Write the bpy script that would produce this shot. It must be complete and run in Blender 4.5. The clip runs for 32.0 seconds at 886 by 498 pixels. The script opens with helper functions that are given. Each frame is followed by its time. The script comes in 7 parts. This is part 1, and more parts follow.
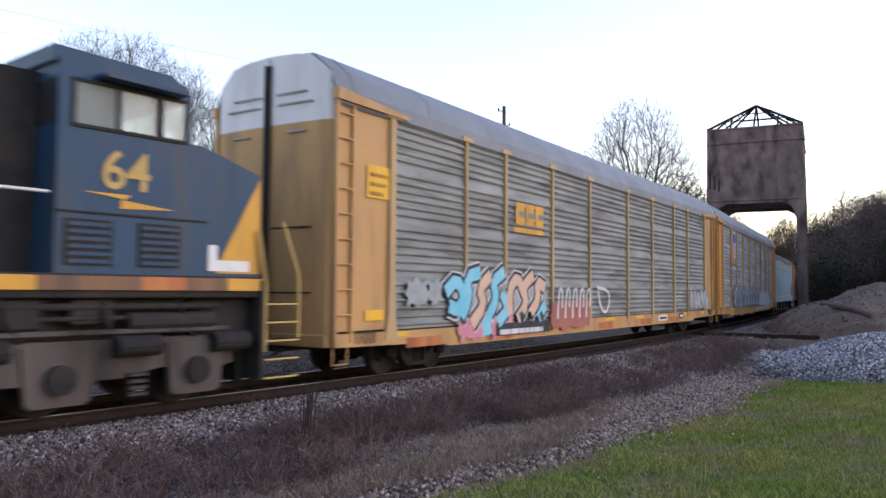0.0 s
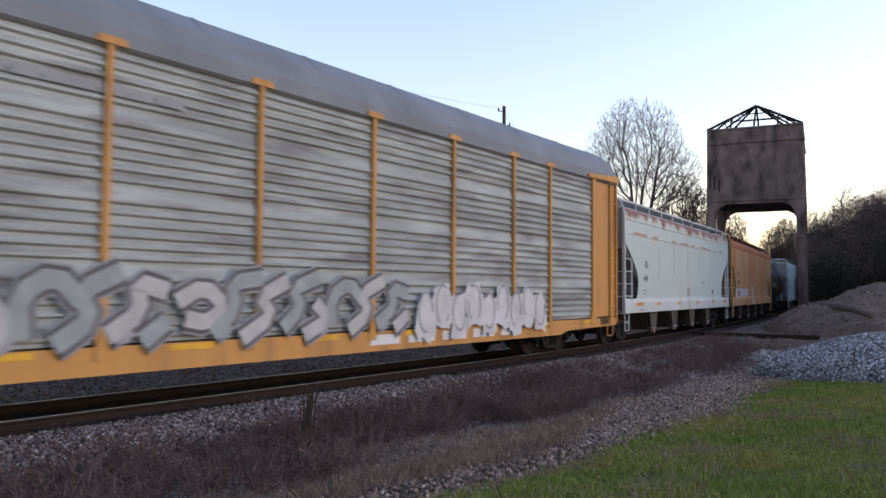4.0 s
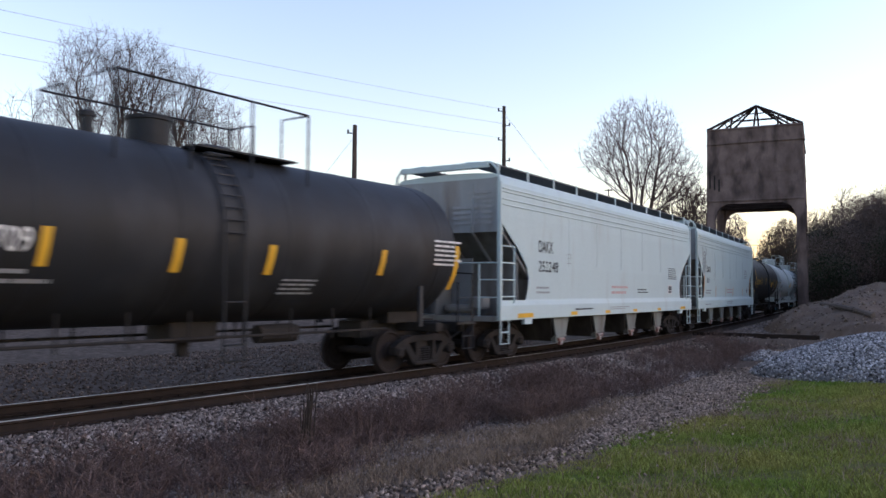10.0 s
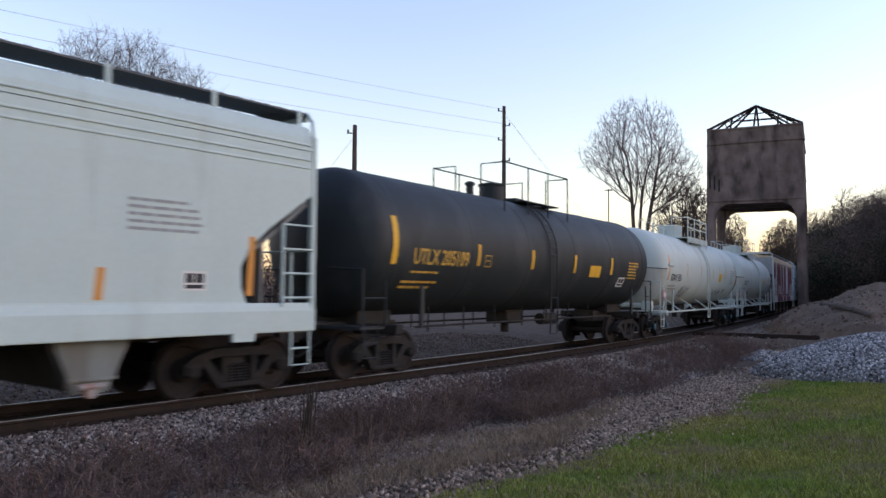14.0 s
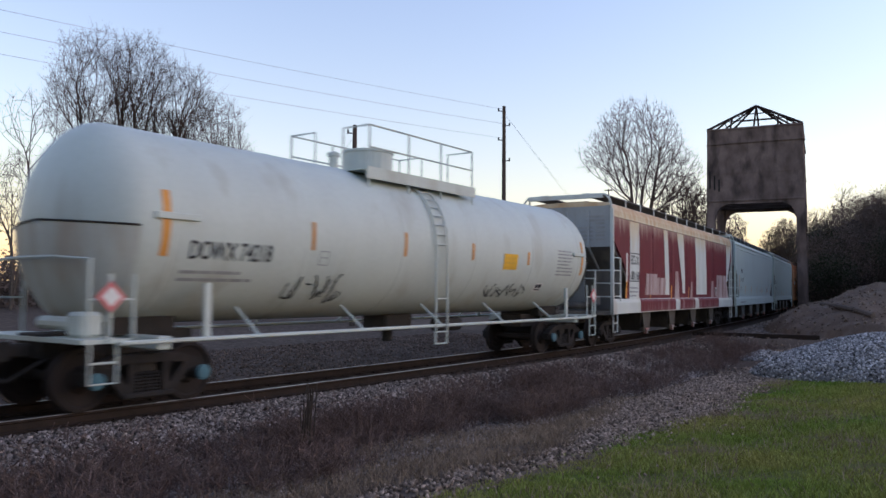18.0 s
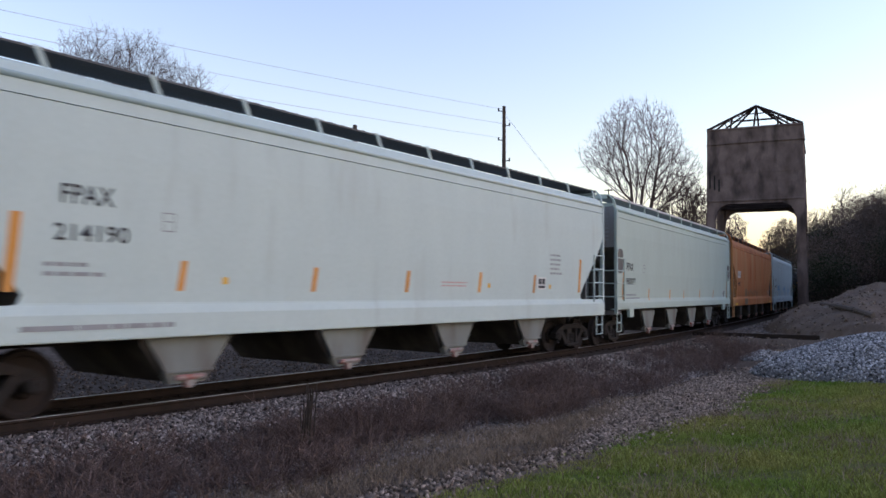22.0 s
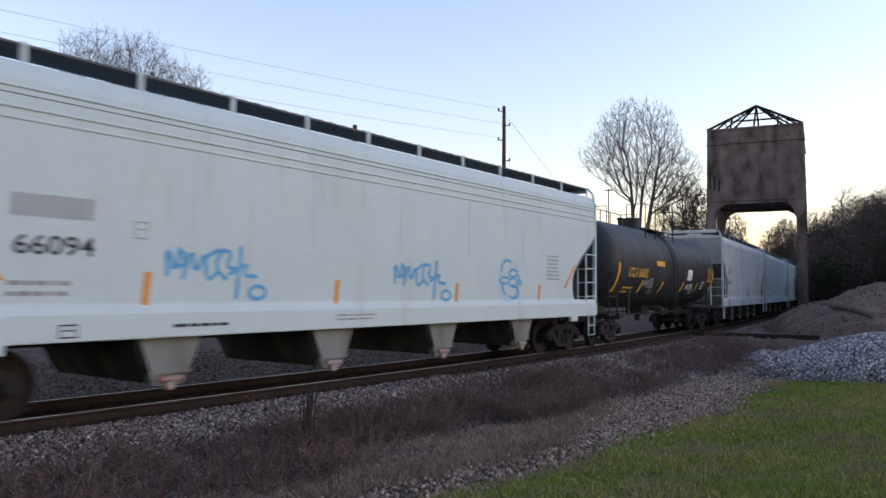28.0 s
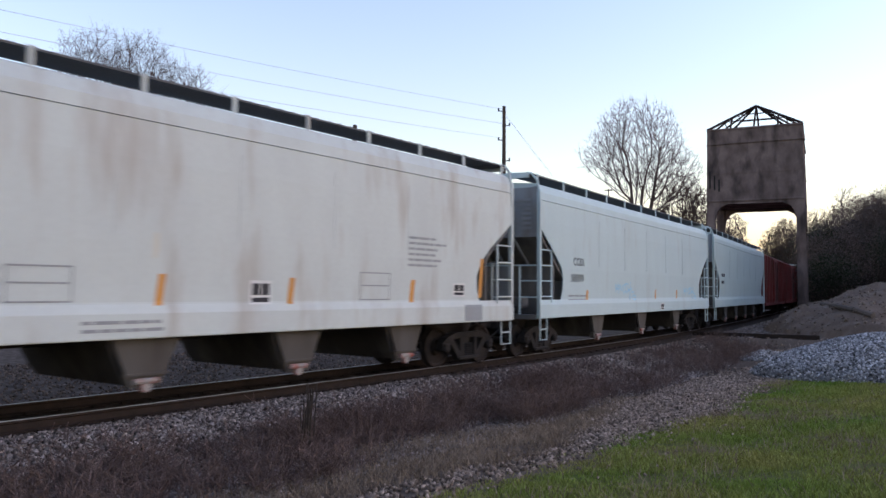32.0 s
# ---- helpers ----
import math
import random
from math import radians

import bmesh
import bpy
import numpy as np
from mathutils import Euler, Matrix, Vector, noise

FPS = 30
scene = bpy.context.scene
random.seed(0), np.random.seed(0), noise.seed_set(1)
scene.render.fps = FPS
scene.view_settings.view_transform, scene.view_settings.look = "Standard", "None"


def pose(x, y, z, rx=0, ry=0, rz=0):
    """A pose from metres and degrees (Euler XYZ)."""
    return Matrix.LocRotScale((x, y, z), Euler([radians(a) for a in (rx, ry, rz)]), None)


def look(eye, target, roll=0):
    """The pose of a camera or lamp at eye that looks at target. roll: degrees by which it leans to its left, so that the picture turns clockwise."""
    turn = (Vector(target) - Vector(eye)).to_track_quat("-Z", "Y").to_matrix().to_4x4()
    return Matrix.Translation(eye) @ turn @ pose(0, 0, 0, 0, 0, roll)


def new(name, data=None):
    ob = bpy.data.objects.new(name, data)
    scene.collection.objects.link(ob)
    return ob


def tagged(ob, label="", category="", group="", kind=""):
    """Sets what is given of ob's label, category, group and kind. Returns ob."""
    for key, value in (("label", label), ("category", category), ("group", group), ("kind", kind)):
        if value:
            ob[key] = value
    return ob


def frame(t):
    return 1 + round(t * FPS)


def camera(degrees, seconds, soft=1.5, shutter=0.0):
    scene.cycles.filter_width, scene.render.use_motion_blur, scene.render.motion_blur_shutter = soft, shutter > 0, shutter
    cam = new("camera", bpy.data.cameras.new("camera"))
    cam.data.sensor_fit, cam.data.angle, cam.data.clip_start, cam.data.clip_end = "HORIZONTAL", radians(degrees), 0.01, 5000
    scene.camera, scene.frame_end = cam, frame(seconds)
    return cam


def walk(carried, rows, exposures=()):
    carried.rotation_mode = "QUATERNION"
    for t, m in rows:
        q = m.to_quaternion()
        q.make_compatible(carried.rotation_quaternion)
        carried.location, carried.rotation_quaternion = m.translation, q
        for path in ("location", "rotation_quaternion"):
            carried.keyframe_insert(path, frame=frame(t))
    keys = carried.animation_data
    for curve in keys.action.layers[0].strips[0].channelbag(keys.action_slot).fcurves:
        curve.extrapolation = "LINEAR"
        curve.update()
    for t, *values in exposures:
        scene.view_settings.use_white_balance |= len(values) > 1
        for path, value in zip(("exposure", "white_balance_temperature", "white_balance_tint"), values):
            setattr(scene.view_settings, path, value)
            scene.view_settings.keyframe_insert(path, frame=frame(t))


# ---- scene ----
# ---------------------------------------------------------------- camera
EYE = (0.0, 0.0, 1.757)
AZ, PITCH, ROLL = radians(51.904), radians(3.058), 0.43
AIM = (EYE[0] + math.sin(AZ) * math.cos(PITCH), EYE[1] + math.cos(AZ) * math.cos(PITCH), EYE[2] + math.sin(PITCH))
cam = camera(59.31, 32.0, soft=1.5, shutter=0.35)
walk(cam, [(0, look(EYE, AIM, ROLL)), (32, look(EYE, AIM, ROLL))],
     exposures=[(t_, e_ - 0.22, 5760, 33) for t_, e_ in ((0, 0.74), (1, 0.5), (3, 0.42), (5.5, 0.06), (8, 0.04), (9, 0.1), (10.5, 0.26), (11.5, 0.26), (12, 0.08), (13.8, 0.1), (14.5, 0.3),
                                                 (16.5, 0), (18, -0.03), (20, 0.1), (23, 0.1), (26, 0.12), (28, 0.12), (29.5, 0.16), (30.3, 0.42), (31.3, 0.36), (32, 0.2))])

# ---------------------------------------------------------------- world and sun
SUN_AZ = radians(142)     # from +y towards +x: low, beyond the tower and off to its side
SUN_EL = radians(22.0)
world = bpy.data.worlds.new("world")
scene.world = world
world.use_nodes = True
_n = world.node_tree.nodes
_sky = _n.new("ShaderNodeTexSky")
_sky.sky_type = "NISHITA"
_sky.sun_disc = False
_sky.sun_elevation = SUN_EL
_sky.sun_rotation = SUN_AZ
_sky.air_density, _sky.dust_density, _sky.ozone_density = 1.7, 0.6, 0.7
world.node_tree.links.new(_sky.outputs[0], _n["Background"].inputs[0])
_n["Background"].inputs[1].default_value = 0.25
_sun = bpy.data.lights.new("sun", "SUN")
_sun.energy, _sun.angle, _sun.color = 0.1, radians(15), (1.0, 0.95, 0.9)
sun = new("sun", _sun)
_d = Vector((math.sin(SUN_AZ) * math.cos(SUN_EL), math.cos(SUN_AZ) * math.cos(SUN_EL), math.sin(SUN_EL)))
sun.matrix_basis = Matrix.Translation((60, 40, 60)) @ _d.to_track_quat("Z", "Y").to_matrix().to_4x4()

# ---------------------------------------------------------------- the line of the track
DIST, CURV = 11.6, 1 / 260
SPEED, ACC = 10.022, -0.00878


def heading(s):
    """Direction of the track, radians from +x, at s metres along it: a steady curve that runs out into a straight."""
    s = np.asarray(s, float)
    u = np.clip(s - 30, 0, 30)
    return CURV * (np.minimum(s, 30) + u - u * u / 60)


_S = np.linspace(-120, 620, 7401)
_X = np.r_[0, np.cumsum(np.cos(heading((_S[1:] + _S[:-1]) / 2)) * 0.1)]
_Y = np.r_[0, np.cumsum(np.sin(heading((_S[1:] + _S[:-1]) / 2)) * 0.1)]
_X -= np.interp(0, _S, _X)
_Y += DIST - np.interp(0, _S, _Y)


def along(s, w=0.0):
    """World x, y of the point s metres along the track and w metres off its middle, towards the camera."""
    th = heading(s)
    return np.interp(s, _S, _X) + w * np.sin(th), np.interp(s, _S, _Y) - w * np.cos(th)


def travelled(t):
    return SPEED * t + ACC * (t - 16) ** 2 / 2


def offset(x, y):
    """s and w of many world points."""
    x, y = np.atleast_1d(x).astype(float), np.atleast_1d(y).astype(float)
    so, wo = np.empty(x.shape), np.empty(x.shape)
    tx, ty, ts = _X[::10], _Y[::10], _S[::10]
    for i in range(0, len(x), 4000):
        a, b = x[i:i + 4000, None], y[i:i + 4000, None]
        j = np.argmin((a - tx) ** 2 + (b - ty) ** 2, 1)
        th = heading(ts[j])
        dx, dy = x[i:i + 4000] - tx[j], y[i:i + 4000] - ty[j]
        so[i:i + 4000] = ts[j] + dx * np.cos(th) + dy * np.sin(th)
        wo[i:i + 4000] = dx * np.sin(th) - dy * np.cos(th)
    return so, wo


# ---------------------------------------------------------------- mesh helpers
def mesh_np(name, verts, faces, mat=None, smooth=False):
    me = bpy.data.meshes.new(name)
    me.from_pydata(np.asarray(verts).tolist(), [], np.asarray(faces).tolist() if isinstance(faces, np.ndarray) else faces)
    if mat:
        me.materials.append(mat)
    if smooth:
        me.polygons.foreach_set("use_smooth", [True] * len(me.polygons))
    me.update()
    return me


def link(name, me, parent=None, label="", m=None):
    ob = new(name, me)
    if parent is not None:
        ob.parent = parent
    if m is not None:
        ob.matrix_basis = m
    if label:
        ob["label"] = label
    return ob


def part(name, bm, material, parent, label="", smooth=False):
    me = bpy.data.meshes.new(name)
    bm.normal_update()
    bm.to_mesh(me)
    bm.free()
    if smooth:
        me.polygons.foreach_set("use_smooth", [True] * len(me.polygons))
    me.materials.append(material)
    return link(name, me, parent, label)


def box(bm, x0, x1, y0, y1, z0, z1, bevel=0.0):
    r = bmesh.ops.create_cube(bm, size=1.0)
    for v in r["verts"]:
        v.co = Vector((x0 + (v.co.x + .5) * (x1 - x0), y0 + (v.co.y + .5) * (y1 - y0), z0 + (v.co.z + .5) * (z1 - z0)))
    if bevel:
        es = list({e for v in r["verts"] for e in v.link_edges})
        bmesh.ops.bevel(bm, geom=es, offset=bevel, segments=1, affect="EDGES")
    return bm


def bar(bm, a, b, r, n=6):
    """A round bar from a to b."""
    a, b = Vector(a), Vector(b)
    d = b - a
    q = d.to_track_quat("Z", "Y").to_matrix().to_4x4()
    bmesh.ops.create_cone(bm, cap_ends=True, segments=n, radius1=r, radius2=r, depth=d.length,
                          matrix=Matrix.Translation((a + b) / 2) @ q)
    return bm


def bars(bm, pts, r, n=6):
    """One bent round bar through the points."""
    pts = [Vector(p) for p in pts]
    rings = []
    for i, p in enumerate(pts):
        d = (pts[min(i + 1, len(pts) - 1)] - pts[max(i - 1, 0)]).normalized()
        q = d.to_track_quat("Z", "Y").to_matrix()
        rings.append([p + q @ Vector((r * math.cos(2 * math.pi * k / n), r * math.sin(2 * math.pi * k / n), 0)) for k in range(n)])
    # keep neighbouring rings from twisting against each other
    for a, b in zip(rings, rings[1:]):
        j = min(range(n), key=lambda k: sum((a[i] - b[(i + k) % n]).length for i in range(n)))
        b[:] = b[j:] + b[:j]
    vs = [[bm.verts.new(c) for c in ring] for ring in rings]
    for a, b in zip(vs, vs[1:]):
        for i in range(n):
            bm.faces.new((a[i], a[(i + 1) % n], b[(i + 1) % n], b[i]))
    bm.faces.new(vs[0][::-1])
    bm.faces.new(vs[-1])
    return bm


def prism(bm, poly, y0, y1):
    """A plate with the outline poly in x, z from y0 to y1."""
    a = [bm.verts.new((x, y0, z)) for x, z in poly]
    b = [bm.verts.new((x, y1, z)) for x, z in poly]
    bm.faces.new(a)
    bm.faces.new(b[::-1])
    n = len(poly)
    for i in range(n):
        bm.faces.new((a[i], b[i], b[(i + 1) % n], a[(i + 1) % n]))
    bmesh.ops.recalc_face_normals(bm, faces=bm.faces[:])
    return bm


def loft(bm, rings, closed=True, caps=True):
    """Joins rings of points."""
    vs = [[bm.verts.new(p) for p in r] for r in rings]
    n = len(rings[0])
    for a, b in zip(vs, vs[1:]):
        for i in range(n if closed else n - 1):
            bm.faces.new((a[i], a[(i + 1) % n], b[(i + 1) % n], b[i]))
    if caps and closed:
        bm.faces.new(vs[0][::-1])
        bm.faces.new(vs[-1])
    bmesh.ops.recalc_face_normals(bm, faces=bm.faces[:])
    return bm


def B():
    return bmesh.new()


# ---------------------------------------------------------------- materials
def material(name, color, color2=None, rough=0.6, metal=0.0, scale=6.0, bump=0.1, stretch=(1, 1, 1), dirt=None, dirt_amount=0.0,
             dirt_scale=1.5, dirt_stretch=(1, 1, 1), random_tint=0.0, fine=60.0, runs=(), grain=0.35):
    """Paint, stone or soil: two colours mixed by noise, a second noise of dirt or rust, and fine relief."""
    m = bpy.data.materials.new(name)
    m.use_nodes = True
    t = m.node_tree
    n, l = t.nodes, t.links
    p = n["Principled BSDF"]
    p.inputs["Roughness"].default_value, p.inputs["Metallic"].default_value = rough, metal
    if metal < 0.25:   # chalky, weathered: little gloss
        p.inputs["Specular IOR Level"].default_value = 0.2 if rough < 0.9 else 0.03
    co = n.new("ShaderNodeTexCoord")

    def noise_at(sc, st, detail=6.0):
        mp = n.new("ShaderNodeMapping")
        mp.inputs["Scale"].default_value = st
        l.new(co.outputs["Object"], mp.inputs[0])
        nt = n.new("ShaderNodeTexNoise")
        nt.inputs["Scale"].default_value, nt.inputs["Detail"].default_value = sc, detail
        l.new(mp.outputs[0], nt.inputs["Vector"])
        return nt.outputs[0]

    def mixed(fac, a, b):
        mx = n.new("ShaderNodeMix")
        mx.data_type = "RGBA"
        l.new(fac, mx.inputs[0])
        for sock, v in ((mx.inputs[6], a), (mx.inputs[7], b)):
            if isinstance(v, tuple):
                sock.default_value = (*v, 1)
            else:
                l.new(v, sock)
        return mx.outputs[2]

    def ramp(src, lo, hi, top=1.0):
        r = n.new("ShaderNodeMapRange")
        l.new(src, r.inputs[0])
        r.inputs[1].default_value, r.inputs[2].default_value, r.inputs[4].default_value = lo, hi, top
        return r.outputs[0]

    c2 = color2 or tuple(min(1, c * 0.8) for c in color)
    out = mixed(ramp(noise_at(scale, stretch), 0.3, 0.7), color, c2)
    out = mixed(ramp(noise_at(fine, (1, 1, 1), 3), 0.35, 0.75, grain), out, tuple(c * 0.6 for c in color))
    if dirt:
        out = mixed(ramp(noise_at(dirt_scale, dirt_stretch, 9), 0.62 - dirt_amount * 0.35, 0.8 - dirt_amount * 0.2), out, dirt)
    for za, zb, amp, wide, col, most in runs:   # stains that run down or up the plates from an edge
        sp = n.new("ShaderNodeSeparateXYZ")
        l.new(co.outputs["Object"], sp.inputs[0])
        ma = n.new("ShaderNodeMath")
        ma.operation = "MULTIPLY_ADD"
        l.new(noise_at(wide, (1, 1, 0.06), 8), ma.inputs[0])
        ma.inputs[1].default_value = amp if zb > za else -amp
        l.new(sp.outputs[2], ma.inputs[2])
        sh = amp * .5 if zb > za else -amp * .5
        out = mixed(ramp(ma.outputs[0], za + sh, zb + sh, most), out, col)
    if random_tint:
        oi = n.new("ShaderNodeNewGeometry")
        hs = n.new("ShaderNodeHueSaturation")
        l.new(ramp(oi.outputs["Random Per Island"], 0, 1), hs.inputs["Value"])
        hs.inputs["Value"].default_value = 1
        mr = n.new("ShaderNodeMapRange")
        l.new(oi.outputs["Random Per Island"], mr.inputs[0])
        mr.inputs[3].default_value, mr.inputs[4].default_value = 1 - random_tint, 1 + random_tint
        l.new(mr.outputs[0], hs.inputs["Value"])
        l.new(out, hs.inputs["Color"])
        out = hs.outputs[0]
    l.new(out, p.inputs["Base Color"])
    if bump:
        bp = n.new("ShaderNodeBump")
        bp.inputs["Strength"].default_value, bp.inputs["Distance"].default_value = bump, 0.02
        l.new(noise_at(fine, (1, 1, 1), 4), bp.inputs["Height"])
        l.new(bp.outputs[0], p.inputs["Normal"])
    return m


M = {}
M["steel_dark"] = material("dark_greasy_steel", (0.024, 0.022, 0.021), (0.036, 0.032, 0.029), 0.85, 0, 5, 0.2, dirt=(0.05, 0.039, 0.032), dirt_amount=0.25)
M["truck"] = material("rusty_cast_steel", (0.026, 0.023, 0.022), (0.018, 0.0165, 0.016), 0.85, 0, 4, 0.25, dirt=(0.046, 0.035, 0.03), dirt_amount=0.3)
M["wheel"] = material("worn_wheel_steel", (0.027, 0.02, 0.018), (0.019, 0.016, 0.015), 0.85, 0, 3, 0.15)
M["rail_top"] = material("polished_rail_head", (0.3, 0.29, 0.28), (0.2, 0.19, 0.18), 0.45, 0.7, 8, 0.02)
M["rail"] = material("rusty_rail_steel", (0.04, 0.029, 0.024), (0.028, 0.022, 0.019), 0.9, 0, 6, 0.2)
M["tie"] = material("weathered_tie_wood", (0.05, 0.04, 0.034), (0.075, 0.06, 0.05), 0.9, 0, 5, 0.4, (0.3, 4, 4))
M["ballast"] = material("crushed_stone_ballast", (0.34, 0.283, 0.25), (0.05, 0.04, 0.035), 0.9, 0, 14, 0.6, random_tint=0.8)
M["gravel"] = material("pale_loose_gravel", (0.4, 0.3, 0.23), (0.09, 0.064, 0.048), 0.9, 0, 14, 0.5, random_tint=0.7)
M["heap_stone"] = material("fresh_bluish_crushed_stone", (0.46, 0.44, 0.43), (0.09, 0.086, 0.085), 0.85, 0, 10, 0.4, random_tint=0.85)
M["dirt"] = material("heaped_brown_dirt", (0.21, 0.15, 0.112), (0.12, 0.085, 0.064), 0.95, 0, 1.2, 0.7, dirt=(0.19, 0.15, 0.122), dirt_amount=0.35, dirt_scale=2)
M["concrete"] = material("stained_old_concrete", (0.23, 0.175, 0.155), (0.085, 0.064, 0.056), 0.9, 0, 0.75, 0.35, (1, 1, 0.8), dirt=(0.045, 0.036, 0.034), dirt_amount=0.38, dirt_scale=0.9, dirt_stretch=(1.3, 1.3, 0.55), fine=5)
M["bark"] = material("grey_brown_bark", (0.16, 0.125, 0.1), (0.1, 0.08, 0.065), 0.95, 0, 8, 0.3)
M["wood_pole"] = material("weathered_pole_wood", (0.11, 0.085, 0.07), (0.07, 0.055, 0.048), 0.9, 0, 4, 0.3, (6, 6, 0.3))
# ---------------------------------------------------------------- ground
def ground_height(x, y):
    s, w = offset(x, y)
    z = np.interp(w, [-900, -60, -30, -6, -3.6, -2.0, 1.3, 2.0, 3.3, 4.6, 6.2, 8.0, 12, 40], [10, 1.0, 0.2, -0.25, -0.55, -0.32, -0.32, -0.36, -0.66, -0.62, -0.45, -0.32, -0.1, 0.4])
    pad = np.clip((s - 33.5) / 1.2, 0, 1) * np.clip((9 - w) / 2, 0, 1) * np.clip((w - 1.2) / .6, 0, 1)   # levelled pad beyond the crossing
    z = z * (1 - pad) - 0.2 * pad
    return z, s, w


def axis(*spans):
    out = []
    for a, b, n in spans:
        out += list(np.linspace(a, b, n, endpoint=False))
    return np.array(out + [spans[-1][1]])


def cloud(x, y, sc, seed):
    """Smooth random values, -1 to 1, for many points."""
    return np.array([noise.noise((a * sc, b * sc, seed)) for a, b in zip(x, y)])


gx = axis((-3000, -300, 8), (-300, -30, 20), (-30, 0, 40), (0, 45, 225), (45, 110, 130), (110, 400, 60), (400, 3000, 10))
gy = axis((-3000, -200, 8), (-200, -10, 20), (-10, 0, 24), (0, 22, 132), (22, 60, 76), (60, 300, 40), (300, 3000, 10))
GX, GY = (g.ravel() for g in np.meshgrid(gx, gy))
gz, gs, gw = ground_height(GX, GY)
gz = gz + np.where(np.abs(gw) < 2.2, 0.1, np.where((gw > -10) & (gw < 14) & (gs < 34), 0.2, 1)) * (0.07 * cloud(GX, GY, 0.9, 0.3) + 0.03 * cloud(GX, GY, 3.0, 1.3))
nx = len(gx)
ii = np.arange(len(gx) - 1)[None, :] + nx * np.arange(len(gy) - 1)[:, None]
gf = np.stack([ii, ii + 1, ii + 1 + nx, ii + nx], -1).reshape(-1, 4)


def ground_material():
    """Soil, gravel and turf, mixed by the mask of what covers the ground."""
    m = material("gravelly_soil", (0.105, 0.079, 0.062), (0.062, 0.047, 0.038), 0.95, 0, 1.6, 0.6, dirt=(0.15, 0.115, 0.092), dirt_amount=0.5, dirt_scale=5)
    t = m.node_tree
    n, l = t.nodes, t.links
    p = n["Principled BSDF"]
    old = p.inputs["Base Color"].links[0].from_socket
    at = n.new("ShaderNodeVertexColor")
    at.layer_name = "cover"
    sep = n.new("ShaderNodeSeparateColor")
    l.new(at.outputs[0], sep.inputs[0])
    for k, (a, b, sc) in enumerate((((0.085, 0.105, 0.025), (0.13, 0.11, 0.05), 3.0), ((0.19, 0.145, 0.112), (0.07, 0.052, 0.041), 34.0))):
        nt = n.new("ShaderNodeTexNoise")
        nt.inputs["Scale"].default_value = sc
        nt.inputs["Detail"].default_value = 5
        inner = n.new("ShaderNodeMix")
        inner.data_type = "RGBA"
        l.new(nt.outputs[0], inner.inputs[0])
        inner.inputs[6].default_value, inner.inputs[7].default_value = (*a, 1), (*b, 1)
        mx = n.new("ShaderNodeMix")
        mx.data_type = "RGBA"
        l.new(sep.outputs[k], mx.inputs[0])
        l.new(old, mx.inputs[6])
        l.new(inner.outputs[2], mx.inputs[7])
        old = mx.outputs[2]
    l.new(old, p.inputs["Base Color"])
    return m


ground = link("ground", mesh_np("ground", np.c_[GX, GY, gz], gf, ground_material(), True))
tagged(ground, "brown gravelly soil and turf beside the railway line", kind="structure")


def turf_edge(s):
    """Distance from the track at which the turf begins."""
    return np.interp(s, [4, 7, 9, 10, 11.5, 13, 15, 18, 22], [6.6, 6.6, 6.75, 7.0, 6.85, 7.2, 7.2, 7.05, 6.9])


def stony_edge(s):
    """Distance from the track at which the strip of loose gravel begins."""
    return np.interp(s, [4, 6, 7.5, 9.6, 12.5, 15.3, 17, 21, 23], [5.3, 5.5, 5.9, 6.25, 5.4, 4.8, 4.75, 4.9, 5.5])


def ragged(x, y):
    return .35 * cloud(x, y, .8, 5.0) + .25 * cloud(x, y, 2.2, 6.0)


edge = gw + ragged(GX, GY)
grass_mask = np.clip((edge - turf_edge(gs)) / 0.6, 0, 1) * np.clip((60 - gs) / 10, 0, 1)
gravel_mask = np.clip((np.abs(gw) < 2.6) * 1.0 + np.clip((edge - stony_edge(gs)) / .4, 0, 1) * (1 - grass_mask) + ((gs > 33) & (gw < 9)) * .7, 0, 1)
ca = ground.data.color_attributes.new("cover", "FLOAT_COLOR", "POINT")
ca.data.foreach_set("color", np.c_[grass_mask, gravel_mask, np.zeros(len(gz)), np.ones(len(gz))].ravel())


def level(x, y):
    """Height of the ground, without its small unevenness."""
    return ground_height(np.atleast_1d(x), np.atleast_1d(y))[0]


# ---------------------------------------------------------------- track
def sweep(name, prof, s0, s1, step, mat, parent=None):
    ss = np.arange(s0, s1 + step / 2, step)
    V = np.stack([np.c_[along(ss, w)[0], along(ss, w)[1], np.full(len(ss), z)] for w, z in prof], 1)
    n, k = V.shape[:2]
    idx = np.arange(n * k).reshape(n, k)
    F = np.concatenate([np.stack([idx[:-1, i], idx[1:, i], idx[1:, (i + 1) % k], idx[:-1, (i + 1) % k]], -1) for i in range(k)]).tolist()
    F += [idx[0].tolist(), idx[-1][::-1].tolist()]
    return link(name, mesh_np(name, V.reshape(-1, 3), F, mat), parent)


M["fouled"] = material("brown_fouled_ballast", (0.062, 0.048, 0.039), (0.04, 0.032, 0.027), 0.95, 0, 9, 0.6, dirt=(0.09, 0.072, 0.06), dirt_amount=0.4, dirt_scale=6)
bed = sweep("ballast_bed", [(1.7, -.187), (2.15, -.31), (3.5, -.75), (-3.5, -.75), (-2.0, -.3), (-1.45, -.185)], -40, 330, 1.0, M["fouled"])
tagged(bed, "crushed-stone ballast bed of a single railway track", kind="structure")
RAILP = [(0.035, -.004), (0.037, -0.035), (0.009, -0.05), (0.009, -0.14), (0.07, -0.155), (0.07, -0.172),
         (-0.07, -0.172), (-0.07, -0.155), (-0.009, -0.14), (-0.009, -0.05), (-0.037, -0.035), (-0.035, -.004)]
